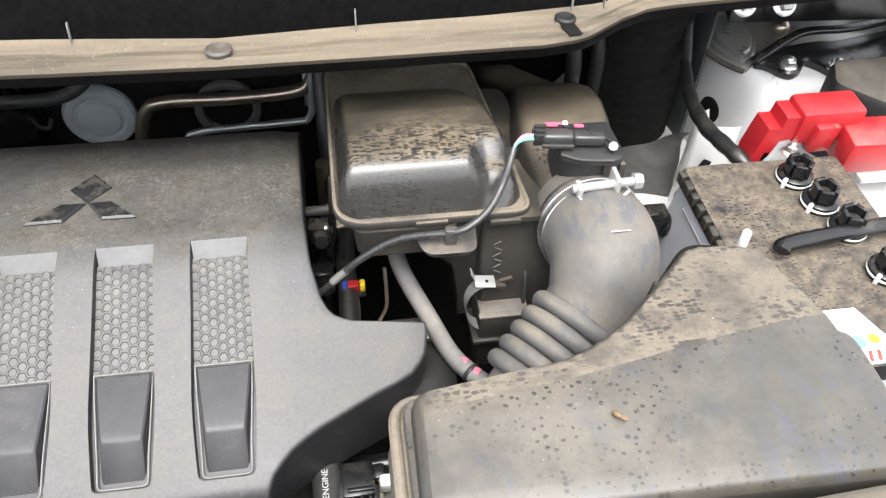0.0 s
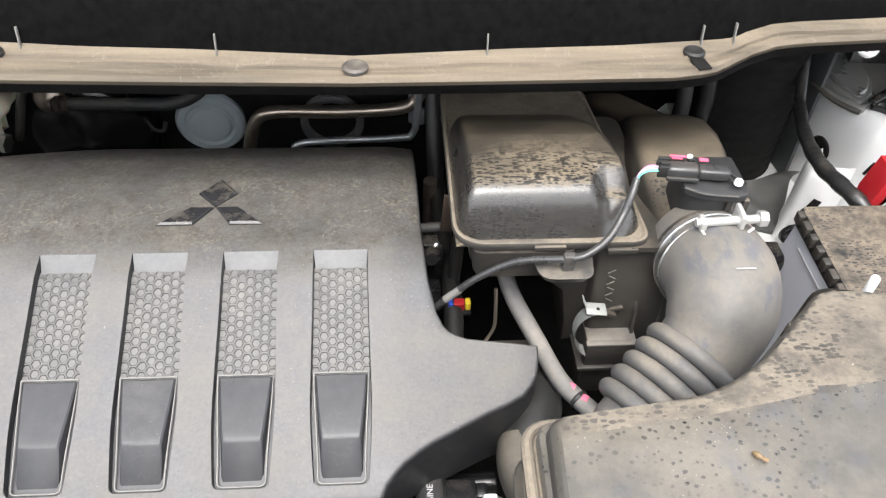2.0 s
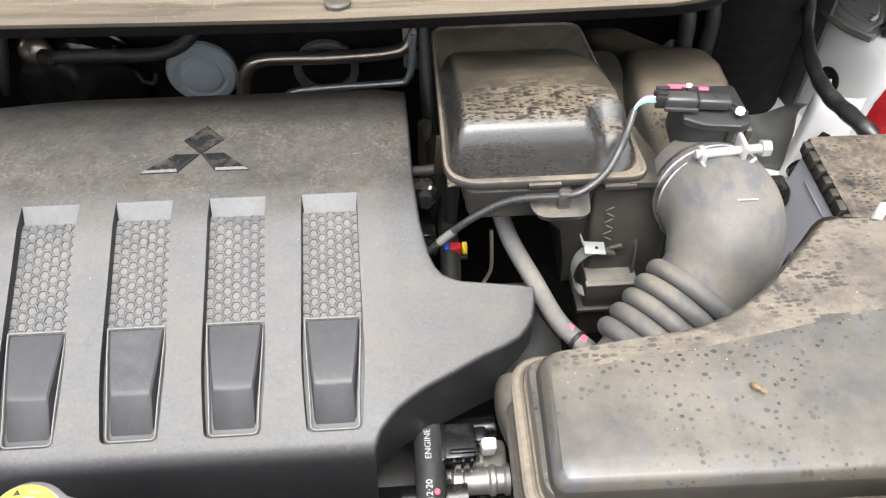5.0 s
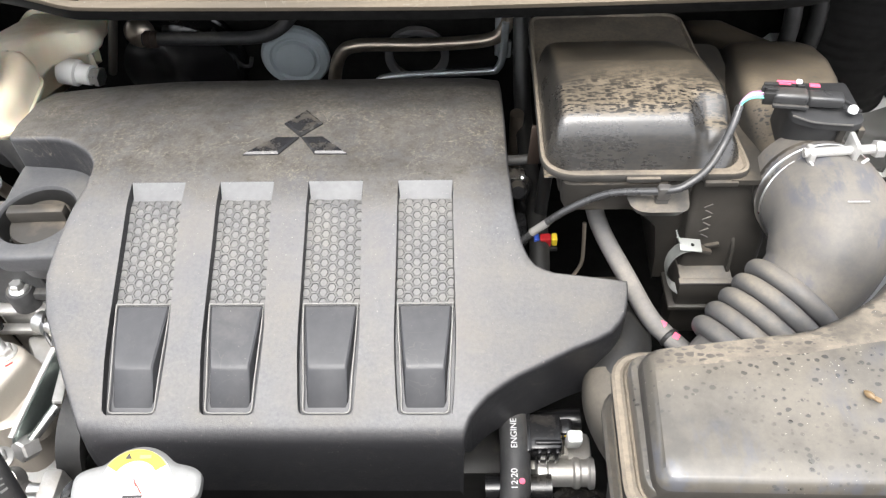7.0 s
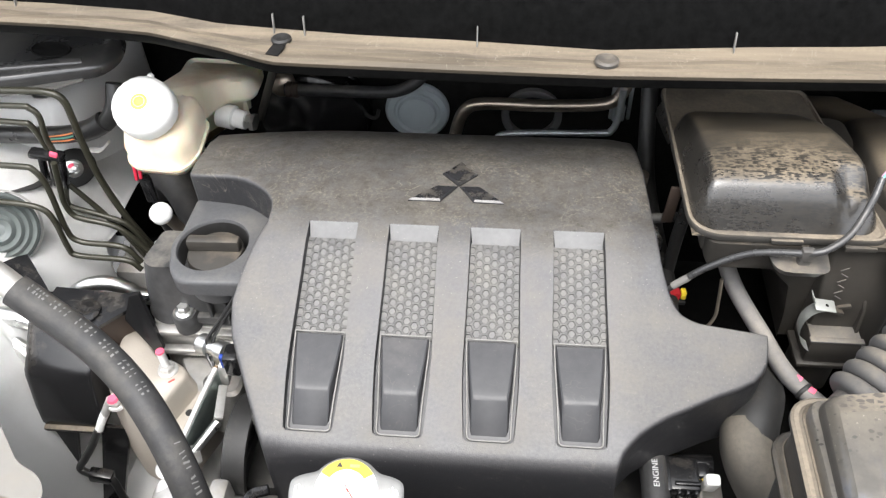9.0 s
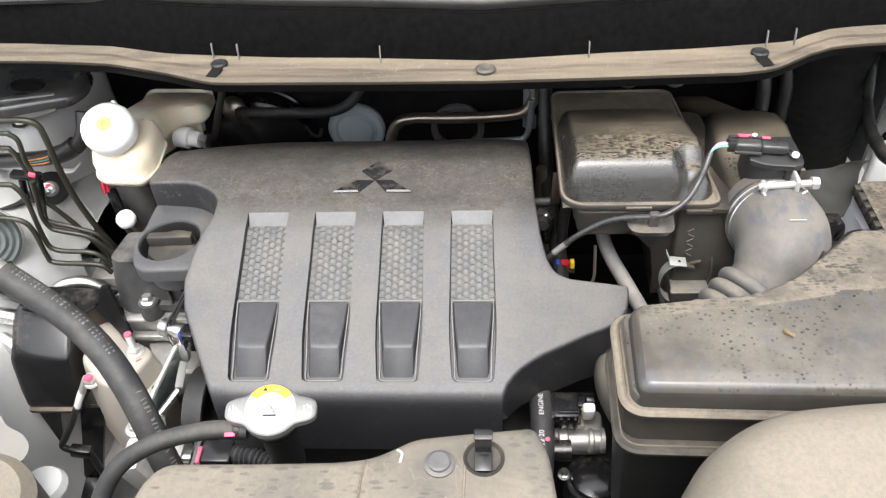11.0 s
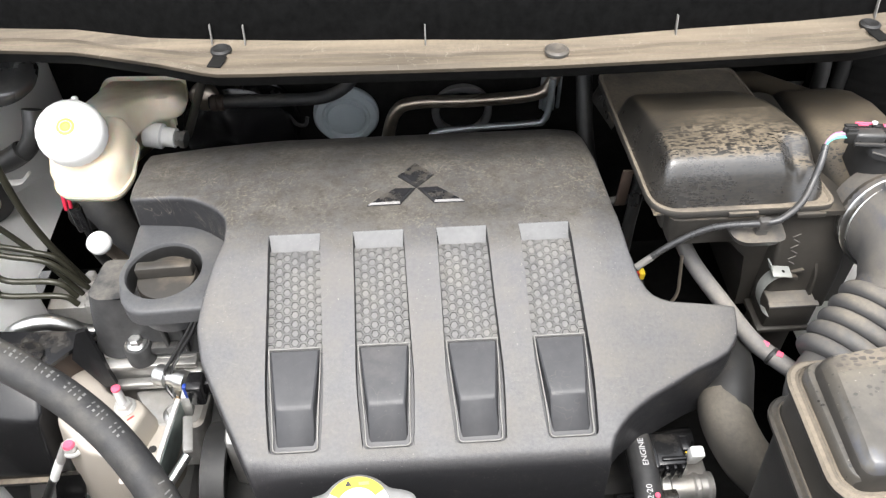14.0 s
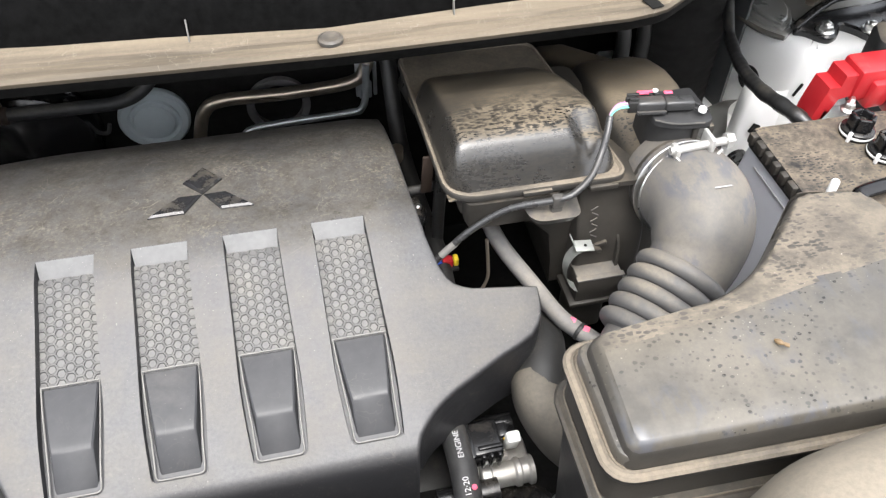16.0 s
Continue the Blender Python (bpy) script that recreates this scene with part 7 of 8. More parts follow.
for k, c in enumerate(("ink", "orange", "ink", "green", "ink", "orange", "ink")):
    part("wire", tube([(-0.712, 0.692, 0.830 + 0.0022 * k), (-0.700, 0.6885 - 0.0005 * k, 0.834 + 0.0024 * k), (-0.676, 0.6875, 0.837 + 0.0024 * k), (-0.660, 0.692, 0.841 + 0.0022 * k)], 0.0013, 7, 5), c, har)
lone("bonding_strap", tube([(-0.650, 0.686, 0.826), (-0.632, 0.684, 0.828), (-0.620, 0.688, 0.838)], 0.006, 8, 5, flat=0.3), "zinc", "bright metal strap below the harness", "strap")

# ---- west end of the engine ----
lone("aluminium_pipe", tube([(-0.672, 0.480, 0.665), (-0.645, 0.492, 0.728), (-0.629, 0.498, 0.742), (-0.612, 0.503, 0.755), (-0.593, 0.507, 0.761), (-0.575, 0.510, 0.759), (-0.557, 0.512, 0.747), (-0.539, 0.514, 0.732), (-0.480, 0.520, 0.715)], 0.0098, 16, 6), "steel", "bright aluminium coolant pipe", "pipe")
lone("silver_pipe", tube([(-0.86, 0.500, 0.775), (-0.760, 0.474, 0.755), (-0.702, 0.462, 0.747), (-0.655, 0.456, 0.742), (-0.640, 0.452, 0.725), (-0.636, 0.450, 0.690)], 0.0115, 16, 6), "steel", "bright aluminium refrigerant pipe", "pipe", group="refrigerant pipes")
lone("silver_pipe", tube([(-0.86, 0.500, 0.745), (-0.745, 0.466, 0.734), (-0.700, 0.446, 0.727), (-0.662, 0.426, 0.718), (-0.650, 0.418, 0.695), (-0.648, 0.416, 0.66)], 0.0105, 16, 6), "steel", "bright aluminium refrigerant pipe", "pipe", group="refrigerant pipes")
hb = thing("pipe_bracket", (-0.69, 0.47, 0.70), "black steel bracket behind the refrigerant pipes", "bracket")
part("plate", sheet([(-0.712, 0.505, 0.787), (-0.692, 0.522, 0.787), (-0.681, 0.528, 0.786), (-0.609, 0.451, 0.785), (-0.640, 0.452, 0.784), (-0.690, 0.472, 0.786)], 0.006, (0.2, 0, 1)), "gblack", hb)
part("leg", box(-0.690, 0.500, 0.765, 0.024, 0.020, 0.042, 0.002, (0, 15, 0)), "gblack", hb)
part("bolt", bolt_mesh((-0.676, 0.408, 0.712), 0.0085, (0.2, -0.5, 0.8), washer=1.7), "steel", hb)
part("paint", revolve([(0.0045, 0), (0.0045, 0.0018)], Matrix.Translation((-0.6745, 0.4045, 0.7195)) @ pose(0, 0, 0, 30, 10, 0), 10), "pink", hb, "pink paint mark")
part("ear", box(-0.678, 0.414, 0.704, 0.046, 0.030, 0.008, 0.002, (25, 8, 0)), "gblack", hb)
horn_ = thing("coiled_horn", (-0.728, 0.560, 0.79), "round ridged grey-green horn on the apron", "horn")
hm = Matrix.Translation((-0.732, 0.562, 0.792)) @ pose(0, 0, 0, 40, 40, 0)
part("disc", revolve([(0.047, -0.012), (0.048, 0.010), (0.044, 0.015), (0.039, 0.009), (0.035, 0.015), (0.030, 0.009), (0.026, 0.016), (0.020, 0.010), (0.015, 0.017), (0.008, 0.012), (0.0001, 0.013)], hm, 44, caps=False), "horn", horn_)
part("rim", revolve([(0.049, -0.004), (0.0515, -0.002), (0.0515, 0.003), (0.049, 0.005)], hm, 44, caps=False), "zinc", horn_, "thin pale crimped rim")
lone("side_rail", box(-0.64, 0.415, 0.455, 0.36, 0.23, 0.07, 0.012), "white", "white-painted side rail below the engine mount", "rail", kind="structure")
mt = thing("engine_mount", (-0.59, 0.38, 0.55), "gloss black engine mount bracket with a cast aluminium arm", "engine mount")
side_ = [(0.478, 0.650), (0.478, 0.776), (0.452, 0.776), (0.440, 0.7735), (0.398, 0.7385), (0.391, 0.7330), (0.3865, 0.7250), (0.3715, 0.668), (0.3680, 0.658), (0.3700, 0.650)]
inner = [(0.43 + (y - 0.43) * 0.90, 0.712 + (z - 0.712) * 0.90) for y, z in side_]
part("body", stack([[(-0.646, y, z) for y, z in inner], [(-0.641, 0.43 + (y - 0.43) * 0.975, 0.712 + (z - 0.712) * 0.975) for y, z in side_], [(-0.637, y, z) for y, z in side_], [(-0.570, y, z) for y, z in side_], [(-0.565, 0.43 + (y - 0.43) * 0.975, 0.712 + (z - 0.712) * 0.975) for y, z in side_], [(-0.562, y, z) for y, z in inner]]), "gblack", mt, sharp=50)
part("strap", box(-0.603, 0.3690, 0.6515, 0.074, 0.012, 0.008, 0.002, (12, 0, 0)), "flange", mt, "dusty brown lower lip")
part("rear_block", stack([at_z([(-0.562, 0.425), (-0.552, 0.440), (-0.530, 0.458), (-0.522, 0.476), (-0.562, 0.476)], 0.64), at_z([(-0.562, 0.425), (-0.552, 0.440), (-0.530, 0.458), (-0.522, 0.476), (-0.562, 0.476)], 0.768)]), "rust", mt, "rust-brown side of the bracket")
part("top_plate", stack([[(-0.632, 0.442, 0.7755), (-0.555, 0.425, 0.7735), (-0.505, 0.475, 0.776), (-0.625, 0.482, 0.7765)], [(-0.630, 0.442, 0.7800), (-0.555, 0.425, 0.7780), (-0.505, 0.475, 0.781), (-0.625, 0.482, 0.7810)]]), "gblack", mt)
part("leg", sheet([(-0.640, 0.372, 0.650), (-0.602, 0.372, 0.650), (-0.636, 0.345, 0.505), (-0.676, 0.345, 0.505)], 0.006, (0, -1, 0.2)), "gblack", mt)
part("leg", sheet([(-0.570, 0.372, 0.650), (-0.535, 0.372, 0.650), (-0.578, 0.345, 0.505), (-0.606, 0.345, 0.505)], 0.006, (0, -1, 0.2)), "gblack", mt)
part("foot", box(-0.632, 0.336, 0.500, 0.095, 0.050, 0.010, 0.003, (18, 0, 0)), "gblack", mt)
part("leg_bolt", bolt_mesh((-0.643, 0.334, 0.505), 0.0092, (0, -0.3, 0.95), washer=1.9), "steel", mt)
part("leg_paint", revolve([(0.004, 0), (0.004, 0.0015)], Matrix.Translation((-0.643, 0.331, 0.515)) @ pose(0, 0, 0, 18, 0, 0), 8), "redink", mt)
ao = rounded([(-0.505, 0.350), (-0.471, 0.341), (-0.448, 0.401), (-0.462, 0.414), (-0.498, 0.424), (-0.520, 0.462), (-0.545, 0.455), (-0.545, 0.390)], 0.010, 5)
arm = part("arm", stack([at_z(grow(ao, 0.014), 0.60), at_z(grow(ao, 0.007), 0.690), at_z(grow(ao, 0.001), 0.728), at_z(ao, 0.732), at_z(grow(ao, -0.003), 0.735)]), "cast", mt, "tan cast aluminium arm", sharp=50)
part("arm_foot", stack([at_z(rounded([(-0.480, 0.325), (-0.436, 0.340), (-0.425, 0.410), (-0.470, 0.420)], 0.012, 4), 0.66), at_z(rounded([(-0.478, 0.327), (-0.437, 0.342), (-0.426, 0.408), (-0.468, 0.418)], 0.012, 4), 0.698), at_z(rounded([(-0.474, 0.331), (-0.440, 0.345), (-0.430, 0.404), (-0.466, 0.414)], 0.012, 4), 0.700)]), "cast", arm)
part("stud", bolt_mesh((-0.473, 0.403, 0.735), 0.0080, stud=0.034, washer=1.5), "zinc", arm)
part("stud_paint", revolve([(0.0052, 0), (0.0048, 0.002), (0.0001, 0.003)], Matrix.Translation((-0.473, 0.403, 0.7695)), 12, caps=False), "pink", arm)
for x, y in ((-0.504, 0.377), (-0.478, 0.354)):
    part("arm_bolt", bolt_mesh((x, y, 0.735), 0.0085, stud=0.016, washer=1.6), "zinc", arm)
part("paint_tick", box(-0.464, 0.388, 0.7355, 0.008, 0.0016, 0.0008, 0, (0, 0, 40)), "redink", arm)
part("lug_bolt", bolt_mesh((-0.524, 0.364, 0.722), 0.008, (0, -0.3, 1), washer=1.5), "zinc", arm)
part("lug_paint", revolve([(0.0065, 0), (0.005, 0.003)], Matrix.Translation((-0.524, 0.360, 0.733)), 12), "pink", arm)
part("arm_hole", revolve([(0.0045, 0), (0.0045, 0.0006)], Matrix.Translation((-0.446, 0.369, 0.7002)), 14), "black", arm)
part("gusset", stack([[(-0.530, 0.446, 0.770), (-0.516, 0.452, 0.806), (-0.506, 0.455, 0.806), (-0.488, 0.432, 0.735), (-0.500, 0.430, 0.735)], [(-0.530, 0.452, 0.770), (-0.516, 0.458, 0.806), (-0.506, 0.461, 0.806), (-0.488, 0.438, 0.735), (-0.500, 0.436, 0.735)]]), "gblack", mt)
part("bush", revolve([(0.030, 0), (0.030, 0.004), (0.024, 0.006), (0.0001, 0.004)], Matrix.Translation((-0.575, 0.447, 0.7795)) @ Matrix.Scale(0.6, 4), 36, caps=False), "gblack", mt, "round raised boss on the top plate")
gw = thing("ground_wire", (-0.56, 0.35, 0.60), "ground wire with a white sleeve and a black clip", "wire")
part("terminal", tube([(-0.528, 0.362, 0.731), (-0.535, 0.359, 0.718), (-0.541, 0.357, 0.706)], 0.0050, 12, 5), "zinc", gw, "crimped metal terminal")
part("sleeve", tube([(-0.541, 0.357, 0.707), (-0.548, 0.354, 0.694), (-0.555, 0.352, 0.680)], 0.0050, 12, 5), "whitep", gw, "white sleeve")
part("lead", tube([(-0.555, 0.352, 0.682), (-0.572, 0.347, 0.650), (-0.592, 0.345, 0.618), (-0.604, 0.343, 0.597), (-0.585, 0.338, 0.592), (-0.563, 0.335, 0.590), (-0.555, 0.328, 0.555), (-0.545, 0.32, 0.50)], 0.0048, 10, 6), "tape", gw)
part("clip", box(-0.575, 0.337, 0.594, 0.030, 0.014, 0.018, 0.003, (0, 10, 0)), "gblack", gw)

bighose = thing("heater_hose", (-0.45, 0.28, 0.80), "thick black braided-print rubber hose over the engine mount", "hose")
hp = [(-0.5205, 0.3195, 0.9680), (-0.495, 0.3100, 0.9530), (-0.450, 0.2905, 0.9290), (-0.413, 0.2660, 0.9070), (-0.384, 0.2380, 0.8850), (-0.362, 0.2110, 0.8590), (-0.347, 0.1890, 0.8250), (-0.336, 0.176, 0.785), (-0.326, 0.166, 0.74), (-0.32, 0.16, 0.68)]
part("hose", tube(hp, 0.0152, 24, 8), "hose", bighose)
part("neck", tube([(-0.80, 0.42, 0.96), (-0.68, 0.385, 0.985), (-0.60, 0.355, 0.985), (-0.550, 0.334, 0.978), (-0.517, 0.3182, 0.9668)], 0.0122, 18, 6), "alu", bighose, "pale aluminium neck inside the hose end")
hs = smooth_path(hp, 10)
for k0, k1, rows_ in ((4, 34, 2), (44, 68, 1)):
    for k in range(k0, k1):
        if (k * 7) % 5 == 0:
            continue
        p, d = hs[k], (hs[k + 1] - hs[k - 1]).normalized()
        side = d.cross(Vector((0, 0, 1))).normalized()
        up_ = side.cross(d)
        for r_ in range(rows_):
            ang = radians(62 + 20 * r_)
            nrm = (-side * math.cos(ang) + up_ * math.sin(ang))
            c_ = p + nrm * 0.0151
            b = box(0, 0, 0, 0.0011 + 0.0008 * (k % 3 == 0), (0.0034 if rows_ == 2 else 0.0060) - 0.0012 * (k % 2), 0.0006, 0)
            m3 = Matrix((d, nrm.cross(d), nrm)).transposed().to_4x4()
            bmesh.ops.transform(b, matrix=Matrix.Translation(c_) @ m3 @ pose(0, 0, 0, 0, 0, (k * 37) % 30 - 15), verts=b.verts)
            part("print_bar", b, "greyink2", bighose)

# cylinder head end: bracket, bolt, small loom
he = thing("head_end", (-0.44, 0.43, 0.60), "aluminium cylinder head end with a dark plastic cam cover", "cylinder head")
cc = rounded([(-0.512, 0.474), (-0.492, 0.456), (-0.390, 0.460), (-0.382, 0.535), (-0.500, 0.540)], [0.012, 0.012, 0.004, 0.01, 0.02], 5)
part("cam_cover", stack([at_z(grow(cc, 0.003), 0.756), at_z(grow(cc, 0.003), 0.760), at_z(cc, 0.763), at_z(grow(cc, -0.002), 0.790), at_z(grow(cc, -0.006), 0.812), at_z(grow(cc, -0.012), 0.840)]), "camcover", he, "dark grey plastic cam cover", sharp=50)
boss = part("bolt_boss", join(revolve([(0.0155, -0.026), (0.0155, -0.003), (0.0135, 0.0)], Matrix.Translation((-0.458, 0.455, 0.780)), 26), box(-0.433, 0.456, 0.770, 0.040, 0.012, 0.012, 0.003)), "camcover", he)
part("bolt", bolt_mesh((-0.458, 0.455, 0.780), 0.0068, washer=1.6), "steel", boss)
for x in (-0.425, -0.405):
    part("rib", box(x, 0.4555, 0.782, 0.004, 0.008, 0.040, 0.001), "camcover", he)
part("casting", stack([at_z(rounded([(-0.510, 0.456), (-0.395, 0.450), (-0.385, 0.52), (-0.505, 0.52)], 0.012, 4), 0.60), at_z(rounded([(-0.505, 0.456), (-0.395, 0.452), (-0.385, 0.52), (-0.500, 0.52)], 0.012, 4), 0.755)]), "alu", he)
part("ledge", box(-0.450, 0.4495, 0.7500, 0.105, 0.014, 0.008, 0.002), "alu", he)
part("ledge", box(-0.420, 0.4455, 0.7405, 0.055, 0.014, 0.007, 0.002), "alu", he)
part("rib", box(-0.460, 0.447, 0.716, 0.090, 0.012, 0.010, 0.003), "alu", he)
part("deck", stack([at_z(rounded([(-0.455, 0.395), (-0.395, 0.392), (-0.390, 0.452), (-0.485, 0.452)], 0.012, 4), 0.62), at_z(rounded([(-0.453, 0.397), (-0.396, 0.394), (-0.391, 0.450), (-0.483, 0.450)], 0.012, 4), 0.698), at_z(rounded([(-0.449, 0.401), (-0.400, 0.398), (-0.395, 0.446), (-0.479, 0.446)], 0.010, 4), 0.702)]), "alu", he)
part("deck_bolt", bolt_mesh((-0.428, 0.412, 0.702), 0.008), "steel", he)
for dx, dz in ((0, 0), (0.007, 0.004)):
    part("loom", tube([(-0.372, 0.452, 0.845), (-0.392 + dx, 0.440, 0.815 + dz), (-0.412 + dx, 0.430, 0.787 + dz), (-0.424 + dx, 0.422, 0.770), (-0.424 + dx, 0.412, 0.755), (-0.416, 0.402, 0.748)], 0.0022, 8, 6), "tape", he)
part("loom_clip", box(-0.414, 0.402, 0.746, 0.006, 0.004, 0.006, 0.001), "gold", he)
part("sensor", join(revolve([(0.0125, -0.010), (0.0125, 0.004), (0.009, 0.006), (0.009, 0.016), (0.0115, 0.018), (0.0115, 0.030)], Matrix.Translation((-0.426, 0.424, 0.758)) @ pose(0, 0, 0, 0, 80, -25), 22), box(-0.412, 0.412, 0.752, 0.010, 0.012, 0.030, 0.002, (0, 12, 0))), "steel", he, "bright metal sensor")
part("sensor_plug", join(box(-0.385, 0.396, 0.772, 0.018, 0.024, 0.032, 0.004), box(-0.372, 0.404, 0.770, 0.016, 0.018, 0.022, 0.003)), "gblack", he)
part("blue_lock", box(-0.3955, 0.391, 0.776, 0.004, 0.006, 0.020, 0.001), "blue", he, "blue lock")
part("green_plate", sheet([(-0.406, 0.392, 0.756), (-0.420, 0.298, 0.746), (-0.428, 0.298, 0.722), (-0.418, 0.350, 0.700), (-0.408, 0.392, 0.712)], 0.004, (1, 0, 0.2)), "bluezinc", he, "green-tinted zinc plate")
part("plate_edge", tube([(-0.409, 0.394, 0.757), (-0.417, 0.345, 0.752), (-0.424, 0.297, 0.746)], 0.0032, 8, 4, flat=0.6), "zinc", he)
part("strip", box(-0.398, 0.362, 0.738, 0.010, 0.050, 0.005, 0.001, (-12, 20, 8)), "zinc", he)
part("strip", box(-0.402, 0.398, 0.744, 0.012, 0.012, 0.036, 0.002, (0, 10, 0)), "zinc", he)
part("rod", tube([(-0.394, 0.337, 0.738), (-0.418, 0.300, 0.724)], 0.0052, 12, smooth=False), "steel", he)
part("rod_nut", revolve([(0.0125, -0.008), (0.0125, 0.008), (0.010, 0.010)], Matrix.Translation((-0.419, 0.299, 0.722)) @ pose(0, 0, 0, 60, 0, -30), 6), "zinc", he, "zinc-plated nut")
pulley = lone("drive_pulley", revolve([(0.055, -0.012), (0.062, -0.012), (0.062, 0.012), (0.055, 0.012), (0.050, 0.004), (0.020, 0.004), (0.0001, 0.01)], Matrix.Translation((-0.358, 0.32, 0.71)) @ pose(0, 0, 0, 0, -90, 0), 44, caps=False), "black", "black drive pulley beside the engine", "pulley")
alt = thing("alternator", (-0.34, 0.23, 0.60), "aluminium alternator with ribbed housing", "alternator")
part("housing", revolve([(0.055, -0.05), (0.060, -0.045), (0.060, 0.045), (0.055, 0.05)], Matrix.Translation((-0.335, 0.225, 0.665)) @ pose(0, 0, 0, 0, 90, 0), 40), "alu", alt)
for k in range(6):
    part("fin", box(-0.372 + 0.014 * k, 0.225, 0.722, 0.006, 0.06, 0.016, 0.002), "alu", alt)
part("bolt_rod", tube([(-0.400, 0.255, 0.722), (-0.300, 0.250, 0.726)], 0.007, 12, smooth=False), "steel", alt)
part("bolt_rod", tube([(-0.400, 0.235, 0.745), (-0.310, 0.232, 0.748)], 0.006, 12, smooth=False), "steel", alt)
part("ear", box(-0.365, 0.245, 0.735, 0.020, 0.035, 0.045, 0.006), "alu", alt)
lone("belt_tensioner", join(box(-0.412, 0.245, 0.690, 0.035, 0.05, 0.10, 0.012, (0, -20, 0)), revolve([(0.015, -0.02), (0.015, 0.0), (0.011, 0.002)], Matrix.Translation((-0.422, 0.255, 0.735)) @ pose(0, 0, 0, 30, 0, 0), 24), bolt_mesh((-0.427, 0.275, 0.745), 0.008)), "alu", "cast aluminium belt tensioner", "tensioner")
fan = thing("fan_plug", (-0.27, 0.20, 0.80), "black plug with a corrugated tube behind the radiator", "plug")
part("plug", join(box(-0.292, 0.200, 0.806, 0.035, 0.03, 0.022, 0.004), tube([(-0.32, 0.19, 0.80), (-0.312, 0.215, 0.815), (-0.295, 0.222, 0.818)], 0.005, 8)), "gblack", fan)
part("tube", tube([(-0.275, 0.200, 0.806), (-0.250, 0.196, 0.805), (-0.228, 0.19, 0.80)], lambda t: 0.0105 + 0.0015 * math.cos(t * 9 * 2 * math.pi), 14, 24), "hose", fan)
part("red_lock", box(-0.309, 0.193, 0.815, 0.004, 0.020, 0.008, 0.001), "pink", fan)
# headlight corner, bottom west
hl_ = thing("headlight", (-0.70, 0.15, 0.62), "grey plastic headlight housing with a paler back panel", "headlight")
part("housing", stack([at_z(rounded([(-0.90, 0.02), (-0.47, 0.02), (-0.485, 0.170), (-0.530, 0.208), (-0.90, 0.24)], 0.03, 5), 0.62), at_z(rounded([(-0.90, 0.02), (-0.47, 0.02), (-0.485, 0.170), (-0.530, 0.208), (-0.90, 0.24)], 0.03, 5), 0.79), at_z(grow(rounded([(-0.90, 0.02), (-0.47, 0.02), (-0.485, 0.170), (-0.530, 0.208), (-0.90, 0.24)], 0.03, 5), -0.012), 0.803)]), "duct", hl_, "dusty grey plastic housing")
po = rounded([(-0.92, 0.40), (-0.72, 0.380), (-0.645, 0.318), (-0.570, 0.236), (-0.542, 0.224), (-0.532, 0.210), (-0.545, 0.200), (-0.92, 0.18)], 0.012, 5)
part("back_panel", stack([at_z(grow(po, 0.004), 0.50), at_z(grow(po, 0.002), 0.765), at_z(po, 0.778), at_z(grow(po, -0.004), 0.785), at_z(grow(po, -0.014), 0.788)]), "lamp", hl_, "pale grey moulded back", sharp=50)
bp_ = thing("belt_pulley", (-0.45, 0.215, 0.66), "black belt pulley with a bright thin rim", "pulley")
pm_ = Matrix.Translation((-0.446, 0.212, 0.668)) @ pose(0, 0, 0, 25, -35, 0)
part("disc", revolve([(0.048, -0.015), (0.048, 0.004), (0.040, 0.002), (0.020, 0.010), (0.0001, 0.010)], pm_, 40, caps=False), "black", bp_)
part("rim", revolve([(0.0482, 0.001), (0.0505, 0.003), (0.0505, 0.006), (0.0480, 0.007)], pm_, 40, caps=False), "steel", bp_)
lone("filler_cap", revolve([(0.026, 0), (0.028, 0.006), (0.024, 0.016), (0.012, 0.022), (0.0001, 0.023)], Matrix.Translation((-0.535, 0.215, 0.70)), 32, caps=False), "whitep", "white plastic filler cap", "cap")

# ---- east side: tower fittings and conduit ----
lone("wiring_conduit", tube([(0.595, 0.90, 0.97), (0.577, 0.82, 0.925), (0.566, 0.775, 0.882), (0.549, 0.720, 0.877), (0.538, 0.670, 0.880), (0.531, 0.620, 0.889), (0.533, 0.580, 0.897), (0.543, 0.550, 0.896), (0.56, 0.53, 0.88)], lambda t: 0.0062 + 0.0030 * min(1, t * 1.6) + 0.00015 * math.cos(t * 37 * 2 * math.pi) + 0.0005 * math.sin(t * 61), 18, 16), "tape", "black taped wiring conduit along the white tower", "conduit")
lone("conduit_collar", revolve([(0.0125, -0.012), (0.0140, -0.010), (0.0140, 0.010), (0.0125, 0.012)], Matrix.Translation((0.588, 0.870, 0.952)) @ pose(0, 0, 0, -32, 0, 0), 20), "plug", "black collar at the upper end of the conduit", "collar")
eb = thing("tower_bracket", (0.70, 0.745, 0.874), "gloss black bracket bolted along the strut tower", "bracket")
o = rounded([(0.648, 0.752), (0.668, 0.744), (0.676, 0.728), (0.690, 0.719), (0.706, 0.727), (0.722, 0.752), (0.738, 0.735), (0.752, 0.708), (0.770, 0.720), (0.785, 0.745), (0.828, 0.748), (0.90, 0.76), (0.90, 0.815), (0.80, 0.790), (0.735, 0.787), (0.700, 0.777), (0.668, 0.760)], 0.009, 4)
part("plate", stack([at_z(grow(o, -0.002), 0.872), at_z(o, 0.875), at_z(o, 0.882), at_z(grow(o, -0.003), 0.885)]), "gblack", eb)
